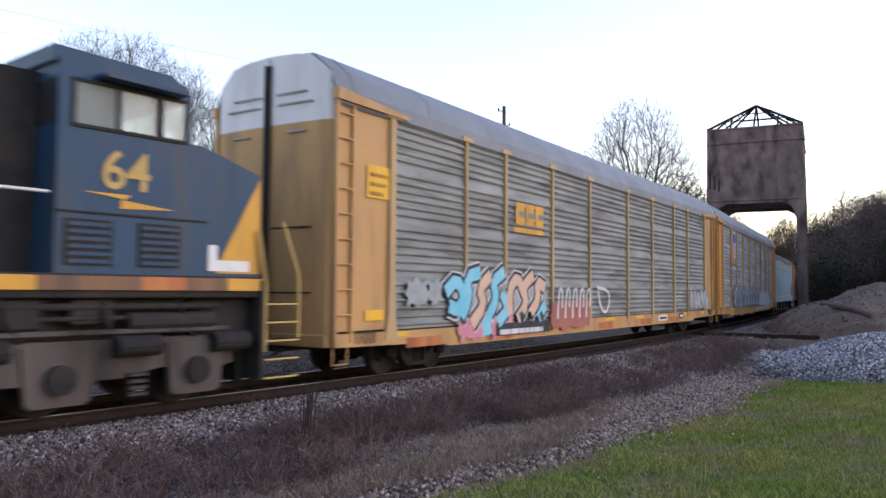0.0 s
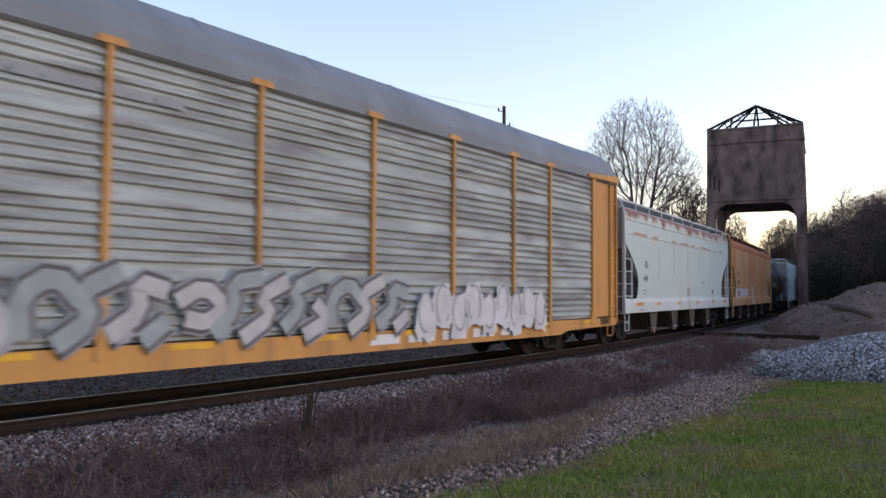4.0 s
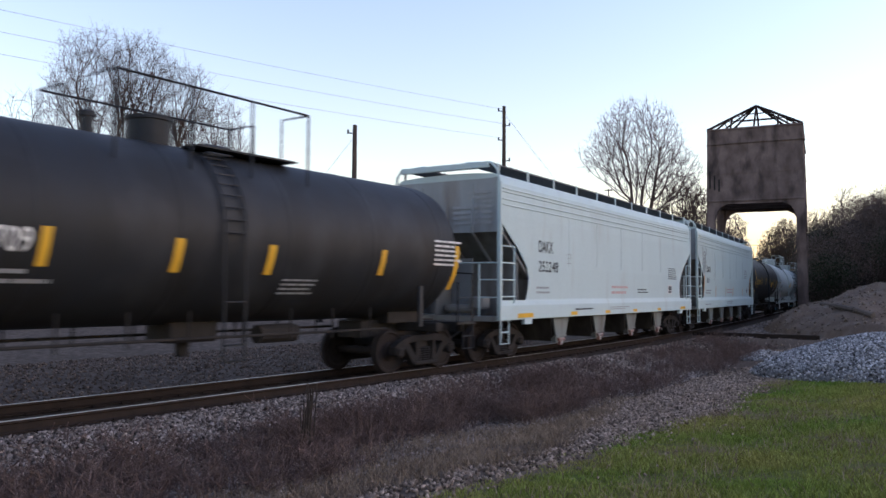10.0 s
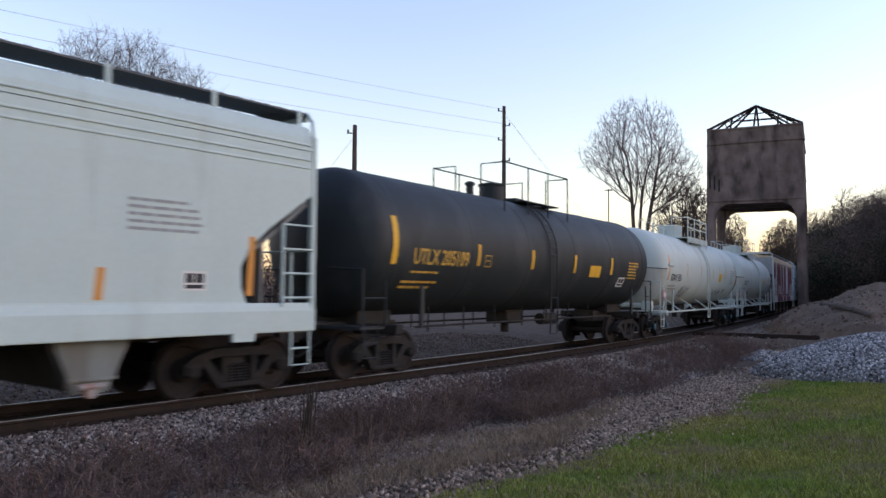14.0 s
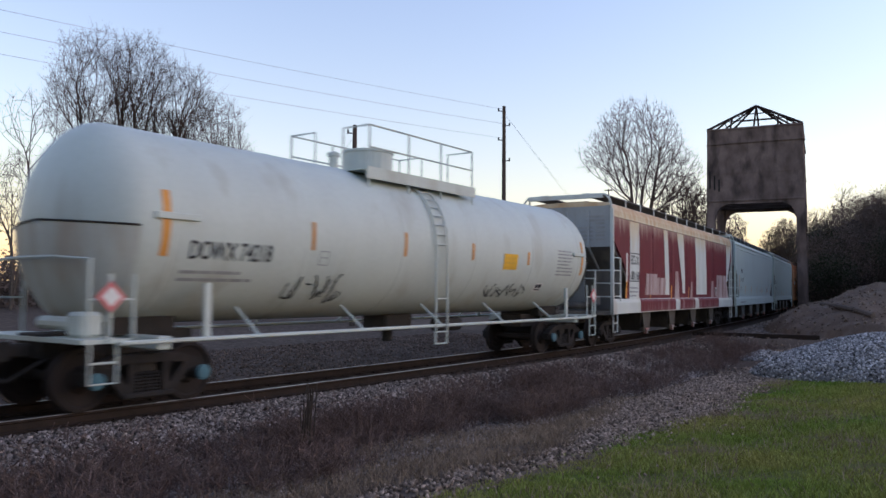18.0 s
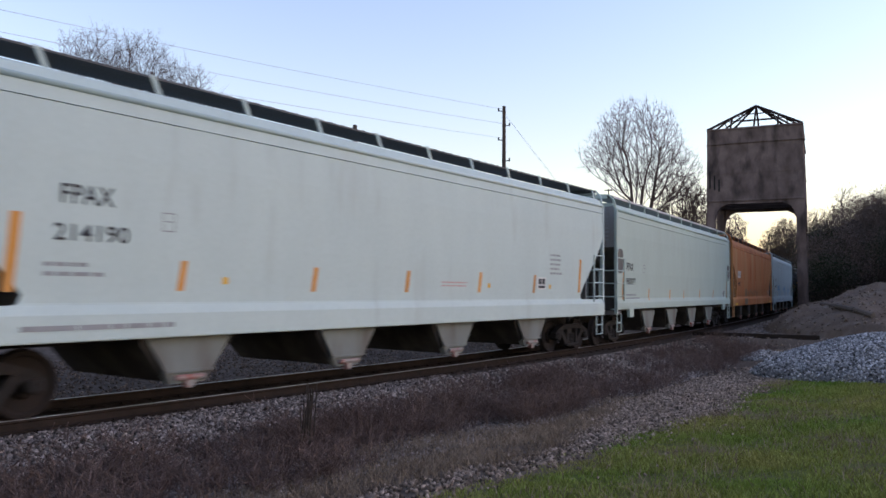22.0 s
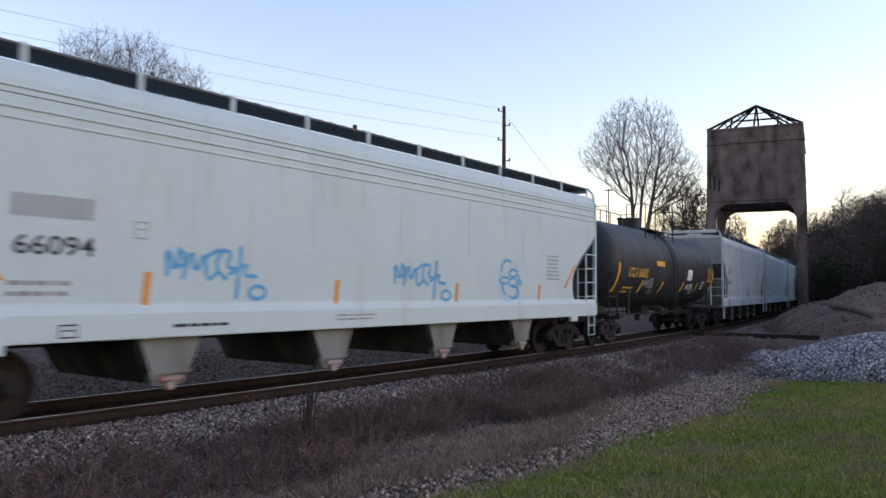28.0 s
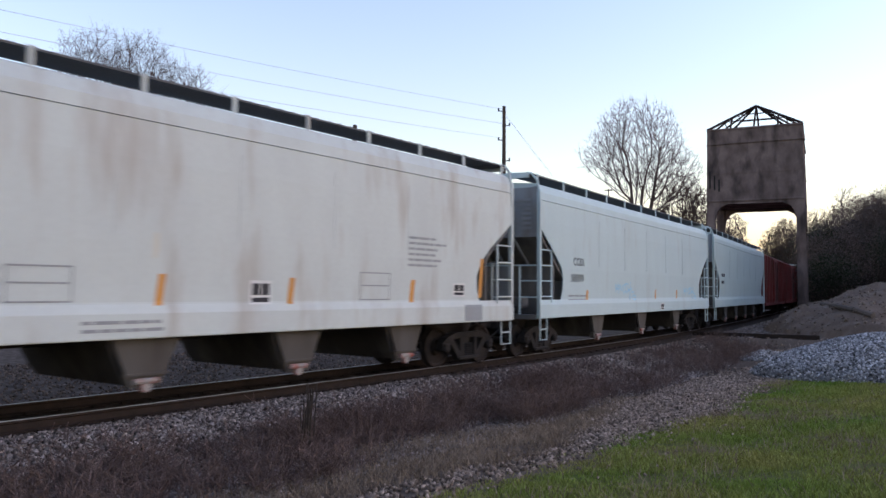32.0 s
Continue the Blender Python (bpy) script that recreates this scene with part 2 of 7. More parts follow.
for sg in (1, -1):
    r = sweep("rail", [(sg * 0.753 + a, b) for a, b in RAILP], -40, 330, 1.0, M["rail"], bed)
    r["label"] = "rust-brown steel rail"
    h = sweep("rail_head", [(sg * .753 + .032, 0), (sg * .753 + .035, -.006), (sg * .753 - .035, -.006), (sg * .753 - .032, 0)], -40, 330, 1.0, M["rail_top"], r)
    h["label"] = "polished running surface"


def at_track(s, w=0.0, z=0.0, turn=0.0):
    x, y = along(s, w)
    return pose(float(x), float(y), z, 0, 0, math.degrees(float(heading(s))) + turn)


bm = B()
box(bm, -.115, .115, -1.3, 1.3, -.36, -.185, .012)
tie_mesh = bpy.data.meshes.new("tie")
bm.to_mesh(tie_mesh)
bm.free()
tie_mesh.materials.append(M["tie"])
bm = B()
for sg in (-1, 1):
    box(bm, -.1, .1, sg * .753 - .18, sg * .753 + .18, -.178, -.166)
    for a, b in ((-.06, -.1), (.06, .1)):
        box(bm, a - .015, a + .015, sg * .753 + b - .015, sg * .753 + b + .015, -.17, -.14)
plate_mesh = bpy.data.meshes.new("tie_plate")
bm.to_mesh(plate_mesh)
bm.free()
plate_mesh.materials.append(M["rail"])
rt = random.Random(2)
for i in range(150):
    m = at_track(-3 + i * .535 + rt.uniform(-.02, .02), rt.uniform(-.03, .03), rt.uniform(-.012, .004), rt.uniform(-.8, .8))
    t = link("tie", tie_mesh, bed, "", m)
    if i < 60:
        link("tie_plate", plate_mesh, t)


M["grimy_stone"] = material("grimy_ballast", (0.2, 0.145, 0.112), (0.09, 0.066, 0.052), 0.9, 0, 14, 0.5, random_tint=0.6)


# ---------------------------------------------------------------- loose stones
def stones(name, pts, size, mat, label, seed=1):
    """Many angular stones in one mesh: jittered blocks, turned at random."""
    rng = np.random.default_rng(seed)
    n = len(pts)
    base = np.array([(x, y, z) for z in (-1, 1) for y in (-1, 1) for x in (-1, 1)], float) * .5
    b = base[None] * rng.uniform(.55, 1.25, (n, 8, 1)) + rng.normal(0, .1, (n, 8, 3))
    b *= np.asarray(size)[:, None, None] * np.stack([rng.uniform(.7, 1.3, n), rng.uniform(.7, 1.2, n), rng.uniform(.5, .9, n)], 1)[:, None, :]
    q = rng.normal(size=(n, 4))
    q /= np.linalg.norm(q, axis=1)[:, None]
    w, x, y, z = q.T
    Rm = np.stack([np.stack([1 - 2 * (y * y + z * z), 2 * (x * y - z * w), 2 * (x * z + y * w)], 1), np.stack([2 * (x * y + z * w), 1 - 2 * (x * x + z * z), 2 * (y * z - x * w)], 1),
                   np.stack([2 * (x * z - y * w), 2 * (y * z + x * w), 1 - 2 * (x * x + y * y)], 1)], 1)
    V = np.einsum("nij,nkj->nki", Rm, b) + np.asarray(pts)[:, None, :]
    f = np.array([(0, 2, 3, 1), (4, 5, 7, 6), (0, 1, 5, 4), (2, 6, 7, 3), (0, 4, 6, 2), (1, 3, 7, 5)])
    F = (f[None] + 8 * np.arange(n)[:, None, None]).reshape(-1, 4)
    me = bpy.data.meshes.new(name)
    me.vertices.add(n * 8)
    me.vertices.foreach_set("co", V.ravel())
    me.loops.add(len(F) * 4)
    me.loops.foreach_set("vertex_index", F.ravel())
    me.polygons.add(len(F))
    me.polygons.foreach_set("loop_start", np.arange(len(F)) * 4)
    me.update(calc_edges=True)
    me.materials.append(mat)
    return tagged(link(name, me), label, kind="stuff")


rng = np.random.default_rng(7)


def strip(s0, s1, w0, w1, per):
    n = int((s1 - s0) * (w1 - w0) * per)
    return rng.uniform(s0, s1, n), rng.uniform(w0, w1, n)


def bed_height(w):
    return np.interp(np.abs(w), [0, 1.7, 2.15, 3.5], [-.187, -.187, -.31, -.75])


sw = [strip(2, 14, 1.66, 4.7, 1000), strip(2, 14, .98, 1.66, 700), strip(14, 26, 1.6, 4.6, 600), strip(14, 20, 1.3, 1.6, 400), strip(26, 60, 1.66, 3.6, 150)]
S_, W_ = np.concatenate([a for a, b in sw]), np.concatenate([b for a, b in sw])
X_, Y_ = along(S_, W_)
Z_ = np.where(np.abs(W_) < 3.6, np.maximum(bed_height(W_), level(X_, Y_)), level(X_, Y_)) + .012
stones("ballast_stones", np.c_[X_, Y_, Z_], rng.uniform(.022, .058, len(X_)), M["ballast"], "grey-brown crushed ballast stones on the shoulder", 1)
sw = [strip(4, 40, -3.6, -1.4, 130), strip(3, 30, -9, -3.6, 80)]
S_, W_ = np.concatenate([a for a, b in sw]), np.concatenate([b for a, b in sw])
X_, Y_ = along(S_, W_)
Z_ = np.maximum(np.where(W_ > -3.6, bed_height(W_), -9), level(X_, Y_)) + .012
stones("far_stones", np.c_[X_, Y_, Z_], rng.uniform(.02, .055, len(X_)), M["grimy_stone"], "dark grimy ballast stones beyond the track", 8)
sw = [strip(2, 12, 4.6, 8.2, 700), strip(12, 24, 4.3, 7.8, 620), strip(24, 34, 3.0, 7.0, 80), strip(34, 58, 1.5, 6.5, 25)]
S_, W_ = np.concatenate([a for a, b in sw]), np.concatenate([b for a, b in sw])
X_, Y_ = along(S_, W_)
e_ = W_ + ragged(X_, Y_)
keep = np.clip((e_ - stony_edge(S_) + .25) / .5, 0.02, 1) * np.clip((turf_edge(S_) + .25 - e_) / .6, .015, 1) * np.clip(np.interp(S_, [8, 11], [.5, 1]) + .5 * cloud(X_, Y_, 1.3, 17.), .1, 1) + (S_ > 30) > rng.uniform(0, 1, len(X_))
X_, Y_ = X_[keep], Y_[keep]
stones("gravel_stones", np.c_[X_, Y_, level(X_, Y_) + .015], rng.uniform(.02, .056, len(X_)), M["gravel"], "loose pale gravel along the edge of the turf", 2)


# ---------------------------------------------------------------- heaps
def heap(name, cx, cy, rx, ry, h, mat, label, rough, seed, n=60, dome=0.0):
    """A tipped heap: a rounded cone with an uneven flank."""
    V, F = [], []
    g = np.linspace(-1.05, 1.05, n)
    for b in g:
        for a in g:
            d = math.hypot(a, b)
            x, y = cx + a * rx, cy + b * ry
            k = noise.noise((x * .5, y * .5, seed)) * rough + noise.noise((x * 1.7, y * 1.7, seed + 3)) * rough * .35
            d = d ** dome if dome else d
            z = h * max(0, 1 - d * (1 + .25 * noise.noise((a * 2, b * 2, seed)))) ** .72 * (1 + .25 * k) + (k * .16 if d < .95 else 0)
            V.append((x, y, z))
    V = np.array(V)
    V[:, 2] += level(V[:, 0], V[:, 1]) - .05
    edge_ = np.hypot((V[:, 0] - cx) / rx, (V[:, 1] - cy) / ry) > 1.0
    V[edge_, 2] -= .25
    i = np.arange(n - 1)[None] + n * np.arange(n - 1)[:, None]
    me = mesh_np(name, V, np.stack([i, i + 1, i + 1 + n, i + n], -1).reshape(-1, 4), mat, True)
    return tagged(link(name, me), label, "heap"), V


stone_heap, V = heap("stone_heap", 23.2, 3.2, 3.6, 3.55, 1.0, M["heap_stone"], "heap of fresh bluish-grey crushed stone on the grass", .3, 4.0, 130, 1.8)
k = rng.integers(0, len(V), 62000)
P = V[k] + np.c_[rng.uniform(-.06, .06, (len(k), 2)), np.zeros(len(k))]
P = P[np.hypot((P[:, 0] - 23.2) / 3.6, (P[:, 1] - 3.2) / 3.55) < 1.0 + rng.uniform(-.12, .1, len(P))]
o = stones("stone_cover", P + (0, 0, .015), rng.uniform(.02, .062, len(P)), M["heap_stone"], "angular bluish-grey stones covering the heap", 3)
o.parent = stone_heap
small_heap, V = heap("stone_heap", 29.3, 8.3, 1.2, .9, .32, M["heap_stone"], "small spill of bluish-grey crushed stone", .2, 9.0, 30)
k = rng.integers(0, len(V), 1400)
o = stones("stone_cover", V[k] + (0, 0, .02), rng.uniform(.03, .08, len(k)), M["heap_stone"], "stones covering the spill", 5)
o.parent = small_heap
M["dirt_rubble"] = material("brown_dirt_clods_and_rubble", (0.27, 0.2, 0.15), (0.1, 0.075, 0.057), 0.95, 0, 8, 0.4, random_tint=0.5)
dirt_heap, V = heap("dirt_mound", 46.0, 3.6, 9.8, 9.0, 2.5, M["dirt"], "long heap of brown dirt and rubble", .8, 14.0, 90, 2.0)
k = rng.integers(0, len(V), 9000)
o = stones("heap_rubble", V[k] + np.c_[rng.uniform(-.1, .1, (len(k), 2)), np.zeros(len(k))], rng.uniform(.03, .1, len(k)) * rng.uniform(.5, 1.3, len(k)), M["dirt_rubble"], "rubble lying in the dirt heap", 6)
o.parent = dirt_heap
bm = B()
pts = [Vector((42.4, 9.15, 1.24)), Vector((40.1, 8.02, 1.17)), Vector((38.3, 6.93, 1.04)), Vector((37.65, 6.1, .82))]
for a, b, r in zip(pts, pts[1:], (.1, .13, .12)):
    bar(bm, a, b, r, 8)
tagged(part("log", bm, M["bark"], None), "dark weathered log stuck in the dirt heap", "log")

# crossing with a rusty edge rail
crossing = tagged(new("track_crossing"), "timber and rusty rail edge of a dirt crossing", "crossing")
crossing.matrix_basis = at_track(35)
bm = B()
box(bm, -.07, .07, -6.2, -1.0, -.4, -.02, .015)
part("edge_rail", bm, M["rail"], crossing, "rust-red edge rail")
for i in range(4):
    bm = B()
    box(bm, .2 + i * .3, .46 + i * .3, -2.0, -.9, -.3, -.1, .015)
    part("crossing_timber", bm, M["tie"], crossing)

# ---------------------------------------------------------------- coaling tower
tower = tagged(new("coaling_tower"), "abandoned stained concrete coaling tower straddling the track, roof bare rafters", "tower")
tower.matrix_basis = pose(61.62, 17.89, 0, 0, 0, 12.03)
D0, D1, HW = 0.0, 7.2, 3.52
ZB, ZA, ZT = 8.95, 8.65, 14.5
bm = B()   # bin with slightly tapered walls
loft(bm, [[(D0 - .04, -HW, ZB), (D1, -HW, ZB), (D1, HW, ZB), (D0 - .04, HW, ZB)], [(D0 + .1, -HW + .1, ZT), (D1 - .1, -HW + .1, ZT), (D1 - .1, HW - .06, ZT), (D0 + .1, HW - .06, ZT)]])
part("bin", bm, M["concrete"], tower)
for y0, y1 in ((-HW, -HW + .62), (HW - .62, HW)):
    for x0, x1 in ((D0, D0 + .8), (D1 - .8, D1)):
        bm = B()
        prism(bm, [(x0, -.6), (x1, -.6), (x1, ZB), (x0, ZB)], y0, y1)
        part("leg", bm, M["concrete"], tower)
for x0 in (D0 + .02, D1 - .72):   # haunched beams over the opening
    bm = B()
    o = [(-HW + .6, 7.3), (-HW + .72, 7.95), (-HW + 1.0, 8.4), (-HW + 1.5, ZA), (HW - 1.5, ZA), (HW - 1.0, 8.4), (HW - .72, 7.95), (HW - .6, 7.3), (HW - .6, ZB + .02), (-HW + .6, ZB + .02)]
    a = [bm.verts.new((x0, y, z)) for y, z in o]
    b = [bm.verts.new((x0 + .7, y, z)) for y, z in o]
    for i in range(len(o)):
        j = (i + 1) % len(o)
        bm.faces.new((a[i], a[j], b[j], b[i]))
    bm.faces.new(a[::-1])
    bm.faces.new(b)
    bmesh.ops.recalc_face_normals(bm, faces=bm.faces[:])
    part("haunched_beam", bm, M["concrete"], tower)
for z in (11.05, 13.4):   # pour joints proud of the wall
    bm = B()
    box(bm, D0 - .015, D1 + .01, -HW - .0, HW + .0, z - .015, z + .015)
    part("pour_joint", bm, M["concrete"], tower)
bm = B()
box(bm, D0 - .06, D1 + .04, -HW - .02, HW + .02, ZB - .1, ZB + .04, .02)
part("base_ledge", bm, M["concrete"], tower)
bm = B()
box(bm, D0 + .05, D1 - .05, -HW + .05, HW - .03, ZT - .02, ZT + .14, .03)
part("coping", bm, M["concrete"], tower)
for k in range(3):   # slots broken into the wall: dark boxes on it stand in for their shade
    bm = B()
    box(bm, D0 - .06, D0 + .02, HW - .32 - k * .34, HW - .2 - k * .34, 9.9 - .12 * k, 11.3 - .35 * k)
    part("slot_shade", bm, M["steel_dark"], tower, "dark box on the concrete for the shade in a slot")
apex = Vector((D1 / 2, .05, 17.0))
corners = [Vector((D0 + .1, -HW + .1, ZT + .1)), Vector((D1 - .1, -HW + .1, ZT + .1)), Vector((D1 - .1, HW - .1, ZT + .1)), Vector((D0 + .1, HW - .1, ZT + .1))]
for i in range(4):
    a, b = corners[i], corners[(i + 1) % 4]
    bm = B()
    bar(bm, a, apex, .1, 4)
    part("hip_rafter", bm, M["rail"], tower)
    for t in (.25, .5, .75):
        foot = a.lerp(b, t)
        head = apex.lerp(a if t < .5 else b, .5 if t != .5 else 0)
        bm = B()
        bar(bm, foot, head, .075, 4)
        part("rafter", bm, M["rail"], tower)
    for t in (.33, .62):
        bm = B()
        bar(bm, a.lerp(apex, t), b.lerp(apex, t), .04, 4)
        part("purlin", bm, M["rail"], tower)
# ---------------------------------------------------------------- poles and wires
SA, CA = math.sin(AZ), math.cos(AZ)


def spot(axis_, lat, z=None):
    """A world point from its distance ahead of the camera and to the right of it."""
    x, y = axis_ * SA + lat * CA, axis_ * CA - lat * SA
    return Vector((x, y, float(level(x, y)[0]) if z is None else z))


M["wire"] = material("weathered_wire", (0.42, 0.42, 0.44), None, 0.5, 0.5, 5, 0)


def utility_pole(p, top, arms, label):
    e = tagged(new("utility_pole"), label, "utility pole", "poles of the wire line")
    e.location = p
    bm = B()
    h = top - p.z
    n = 10
    loft(bm, [[(r * math.cos(2 * math.pi * i / n), r * math.sin(2 * math.pi * i / n), z) for i in range(n)] for z, r in ((-.5, .17), (h * .5, .145), (h, .11))])
    part("post", bm, M["wood_pole"], e)
    for z, sx in arms:
        bm = B()
        d = Vector((CA, -SA, 0)) * sx
        bar(bm, (0, 0, z - p.z - .15), (d.x * .35, d.y * .35, z - p.z - .1), .03, 6)
        part("bracket", bm, M["steel_dark"], e)
        bm = B()
        bar(bm, (d.x * .35, d.y * .35, z - p.z - .15), (d.x * .35, d.y * .35, z - p.z + .06), .05, 8)
        part("insulator", bm, M["steel_dark"], e)
    return e


def cable(name, a, b, sag, r, label, parent=None):
    bm = B()
    pts = [a.lerp(b, t) + Vector((0, 0, -sag * 4 * t * (1 - t))) for t in np.linspace(0, 1, 25)]
    bars(bm, pts, r, 4)
    return tagged(part(name, bm, M["wire"], None), label, "wire", "wires of the pole line")


P1, P2 = spot(50, 3.9), spot(22.4, -31.8)
zs = (13.55, 12.6, 11.65)
utility_pole(P1, 13.75, [(zs[0], -1), (zs[1], 1), (zs[2], -1), (10.3, 1)], "tall weathered wooden utility pole with short insulator brackets")
utility_pole(P2, 14.2, [(z + .45, -1) for z in zs], "tall weathered wooden utility pole at the edge of the clearing")
for z in zs:
    cable("power_line", Vector((P1.x, P1.y, z)), Vector((P2.x, P2.y, z + .45)), .35, .008, "thin grey power line strung between poles")
for ax, la in ((50, 15.0), (56, 17.0)):
    cable("guy_wire", Vector((P1.x, P1.y, 13.3)), spot(ax, la), .3, .006, "thin guy wire slanting from the pole to the ground")
P3 = spot(40, -4.62)
utility_pole(P3, 10.3, [(10.0, -1)], "short dark wooden pole")
cable("guy_wire", P3 + Vector((0, 0, 9.8)), spot(42, -13), .2, .009, "thin guy wire slanting from the short pole")
P4 = spot(90, 19.2)
e = tagged(new("signal_mast"), "thin pole with a short crossbar far behind the train", "mast")
e.location = P4
bm = B()
bar(bm, (0, 0, 0), (0, 0, 13.7 - P4.z), .07, 6)
part("post", bm, M["wood_pole"], e)
bm = B()
bar(bm, (-.45 * CA, .45 * SA, 13.55 - P4.z), (.45 * CA, -.45 * SA, 13.55 - P4.z), .06, 6)
part("crossbar", bm, M["wood_pole"], e)


# ---------------------------------------------------------------- trees
def tubes(segs, sides=4):
    """Tapered tubes for many segments (ax, ay, az, bx, by, bz, ra, rb), as one mesh."""
    a = np.array(segs, float)
    p, q, ra, rb = a[:, :3], a[:, 3:6], a[:, 6], a[:, 7]
    d = q - p
    d /= np.linalg.norm(d, axis=1)[:, None] + 1e-9
    up = np.where(np.abs(d[:, 2:3]) > .9, np.array([[1., 0, 0]]), np.array([[0, 0, 1.]]))
    u = np.cross(d, up)
    u /= np.linalg.norm(u, axis=1)[:, None] + 1e-9
    v = np.cross(d, u)
    ang = 2 * np.pi * np.arange(sides) / sides
    ring = np.cos(ang)[None, :, None] * u[:, None] + np.sin(ang)[None, :, None] * v[:, None]
    V = np.concatenate([p[:, None] + ring * ra[:, None, None], q[:, None] + ring * rb[:, None, None]], 1)
    n = len(a)
    f = np.array([(i, (i + 1) % sides, sides + (i + 1) % sides, sides + i) for i in range(sides)])
    F = (f[None] + 2 * sides * np.arange(n)[:, None, None]).reshape(-1, 4)
    return V.reshape(-1, 3), F


def fast_mesh(name, V, F, mat):
    me = bpy.data.meshes.new(name)
    k = F.shape[1]
    me.vertices.add(len(V))
    me.vertices.foreach_set("co", np.ascontiguousarray(V, dtype=np.float32).ravel())
    me.loops.add(F.size)
    me.loops.foreach_set("vertex_index", np.ascontiguousarray(F, dtype=np.int32).ravel())
    me.polygons.add(len(F))
    me.polygons.foreach_set("loop_start", np.arange(len(F)) * k)
    me.update(calc_edges=True)
    me.materials.append(mat)
    return me


def grow(lobes, count, seed, stems, tip=.009):
    """Segments of a bare broadleaf tree whose limbs reach for points spread in the lobes (dx, dy, z, rx, rz) of its crown."""
    g = np.random.default_rng(seed)
    vol = np.array([b[3] ** 2 * b[4] for b in lobes])
    pick = g.choice(len(lobes), count, p=vol / vol.sum())
    d = g.normal(size=(count, 3))
    d *= (g.uniform(.12, 1, count) ** .42 / np.linalg.norm(d, axis=1))[:, None]
    lb = np.array(lobes)[pick]
    aim = lb[:, :3] + d * np.c_[lb[:, 3], lb[:, 3] * .8, lb[:, 4]]
    pos, par, run = np.zeros((count * 4 + 200, 3)), np.full(count * 4 + 200, -1), np.zeros(count * 4 + 200)
    n = 0
    low = min(b[2] - b[4] for b in lobes)
    for i, (sx, sy) in enumerate(stems):   # the stems fork low down and part upwards
        z = np.linspace(-.3, low + .45 * (max(b[2] + b[4] for b in lobes) - low), 12)
        t = np.clip(z / low, 0, 1.5)
        for k in range(12):
            pos[n] = (sx * t[k] ** 1.3 + g.normal(0, .05), sy * t[k] ** 1.3 + g.normal(0, .05), z[k])
            par[n] = n - 1 if k else -1
            run[n] = z[k]
            n += 1
    order = np.argsort(np.linalg.norm(aim - np.array([0, 0, low * .9]), axis=1))
    for a in aim[order]:
        v = a - pos[:n]
        far = np.linalg.norm(v, axis=1)
        cost = far + .42 * run[:n] + 1.3 * np.maximum(0, .35 * far - v[:, 2])
        cost[pos[:n, 2] < low * .6] += 50
        j = int(np.argmin(cost))
        m = 3 if far[j] > .9 else 2 if far[j] > .4 else 1
        p0, last = pos[j].copy(), j
        for k in range(1, m + 1):
            t = k / m
            q = p0 + (a - p0) * t
            if k < m:
                q = q + g.normal(0, .035 * far[j], 3)
                q[2] -= .05 * far[j] * (1 - t)
            pos[n], par[n], run[n] = q, last, run[last] + far[j] / m
            last, n = n, n + 1
    flow = np.zeros(n)
    kids = np.bincount(par[:n][par[:n] >= 0], minlength=n)
    flow[kids == 0] = 1
    for i in range(n - 1, -1, -1):
        if par[i] >= 0:
            flow[par[i]] += flow[i]
    heavy = np.full(n, -1)
    for i in range(n - 1, 0, -1):
        if par[i] >= 0 and (heavy[par[i]] < 0 or flow[i] > flow[heavy[par[i]]]):
            heavy[par[i]] = i
    m = np.where((par[:n] >= 0) & (heavy >= 0))[0]
    for _ in range(7):   # limbs run straighter
        pos[m] = .4 * pos[m] + .3 * (pos[par[m]] + pos[heavy[m]])
    r = tip * flow ** .43
    k = np.where(par[:n] >= 0)[0]
    seg = np.c_[pos[par[k]], pos[k], np.minimum(r[par[k]], r[k] * 1.35), r[k]]
    tips = pos[:n][(kids == 0) & (pos[:n, 2] > low * .6)]
    c = np.repeat(tips, 4, 0)
    tw = g.normal(0, .3, c.shape) + (0, 0, .22)
    seg = np.concatenate([seg, np.c_[c, c + tw, np.full(len(c), tip * .8), np.full(len(c), tip * .4)]])
    thick = seg[:, 6] > tip * 5
    return seg[thick], seg[~thick], np.concatenate([tips, c + tw * .7])


M["twig"] = material("grey_brown_twigs", (0.12, 0.09, 0.075), (0.08, 0.062, 0.055), 0.95, 0, 3, 0)
M["bud"] = material("withered_brown_leaves", (0.11, 0.08, 0.05), (0.07, 0.055, 0.035), 0.9, 0, 3, 0)
M["evergreen"] = material("dark_evergreen_leaves", (0.02, 0.032, 0.014), (0.035, 0.045, 0.02), 0.8, 0, 1.5, 0)
M["brush"] = material("brown_winter_brush_leaves", (0.2, 0.15, 0.122), (0.11, 0.083, 0.07), 0.9, 0, 1.2, 0)


def leaves(points, size, per, seed, spread):
    """Small bent leaf quads round many points."""
    g = np.random.default_rng(seed)
    c = np.repeat(np.asarray(points, float), per, 0) + g.normal(0, spread, (len(points) * per, 3))
    n = len(c)
    u = g.normal(size=(n, 3))
    u /= np.linalg.norm(u, axis=1)[:, None]
    v = np.cross(u, g.normal(size=(n, 3)))
    v /= np.linalg.norm(v, axis=1)[:, None]
    s = g.uniform(.5, 1.2, n)[:, None] * size
    V = np.stack([c - u * s, c + v * s * .5, c + u * s, c - v * s * .5], 1).reshape(-1, 3)
    return V, np.arange(4 * n).reshape(-1, 4)


TREES = {}


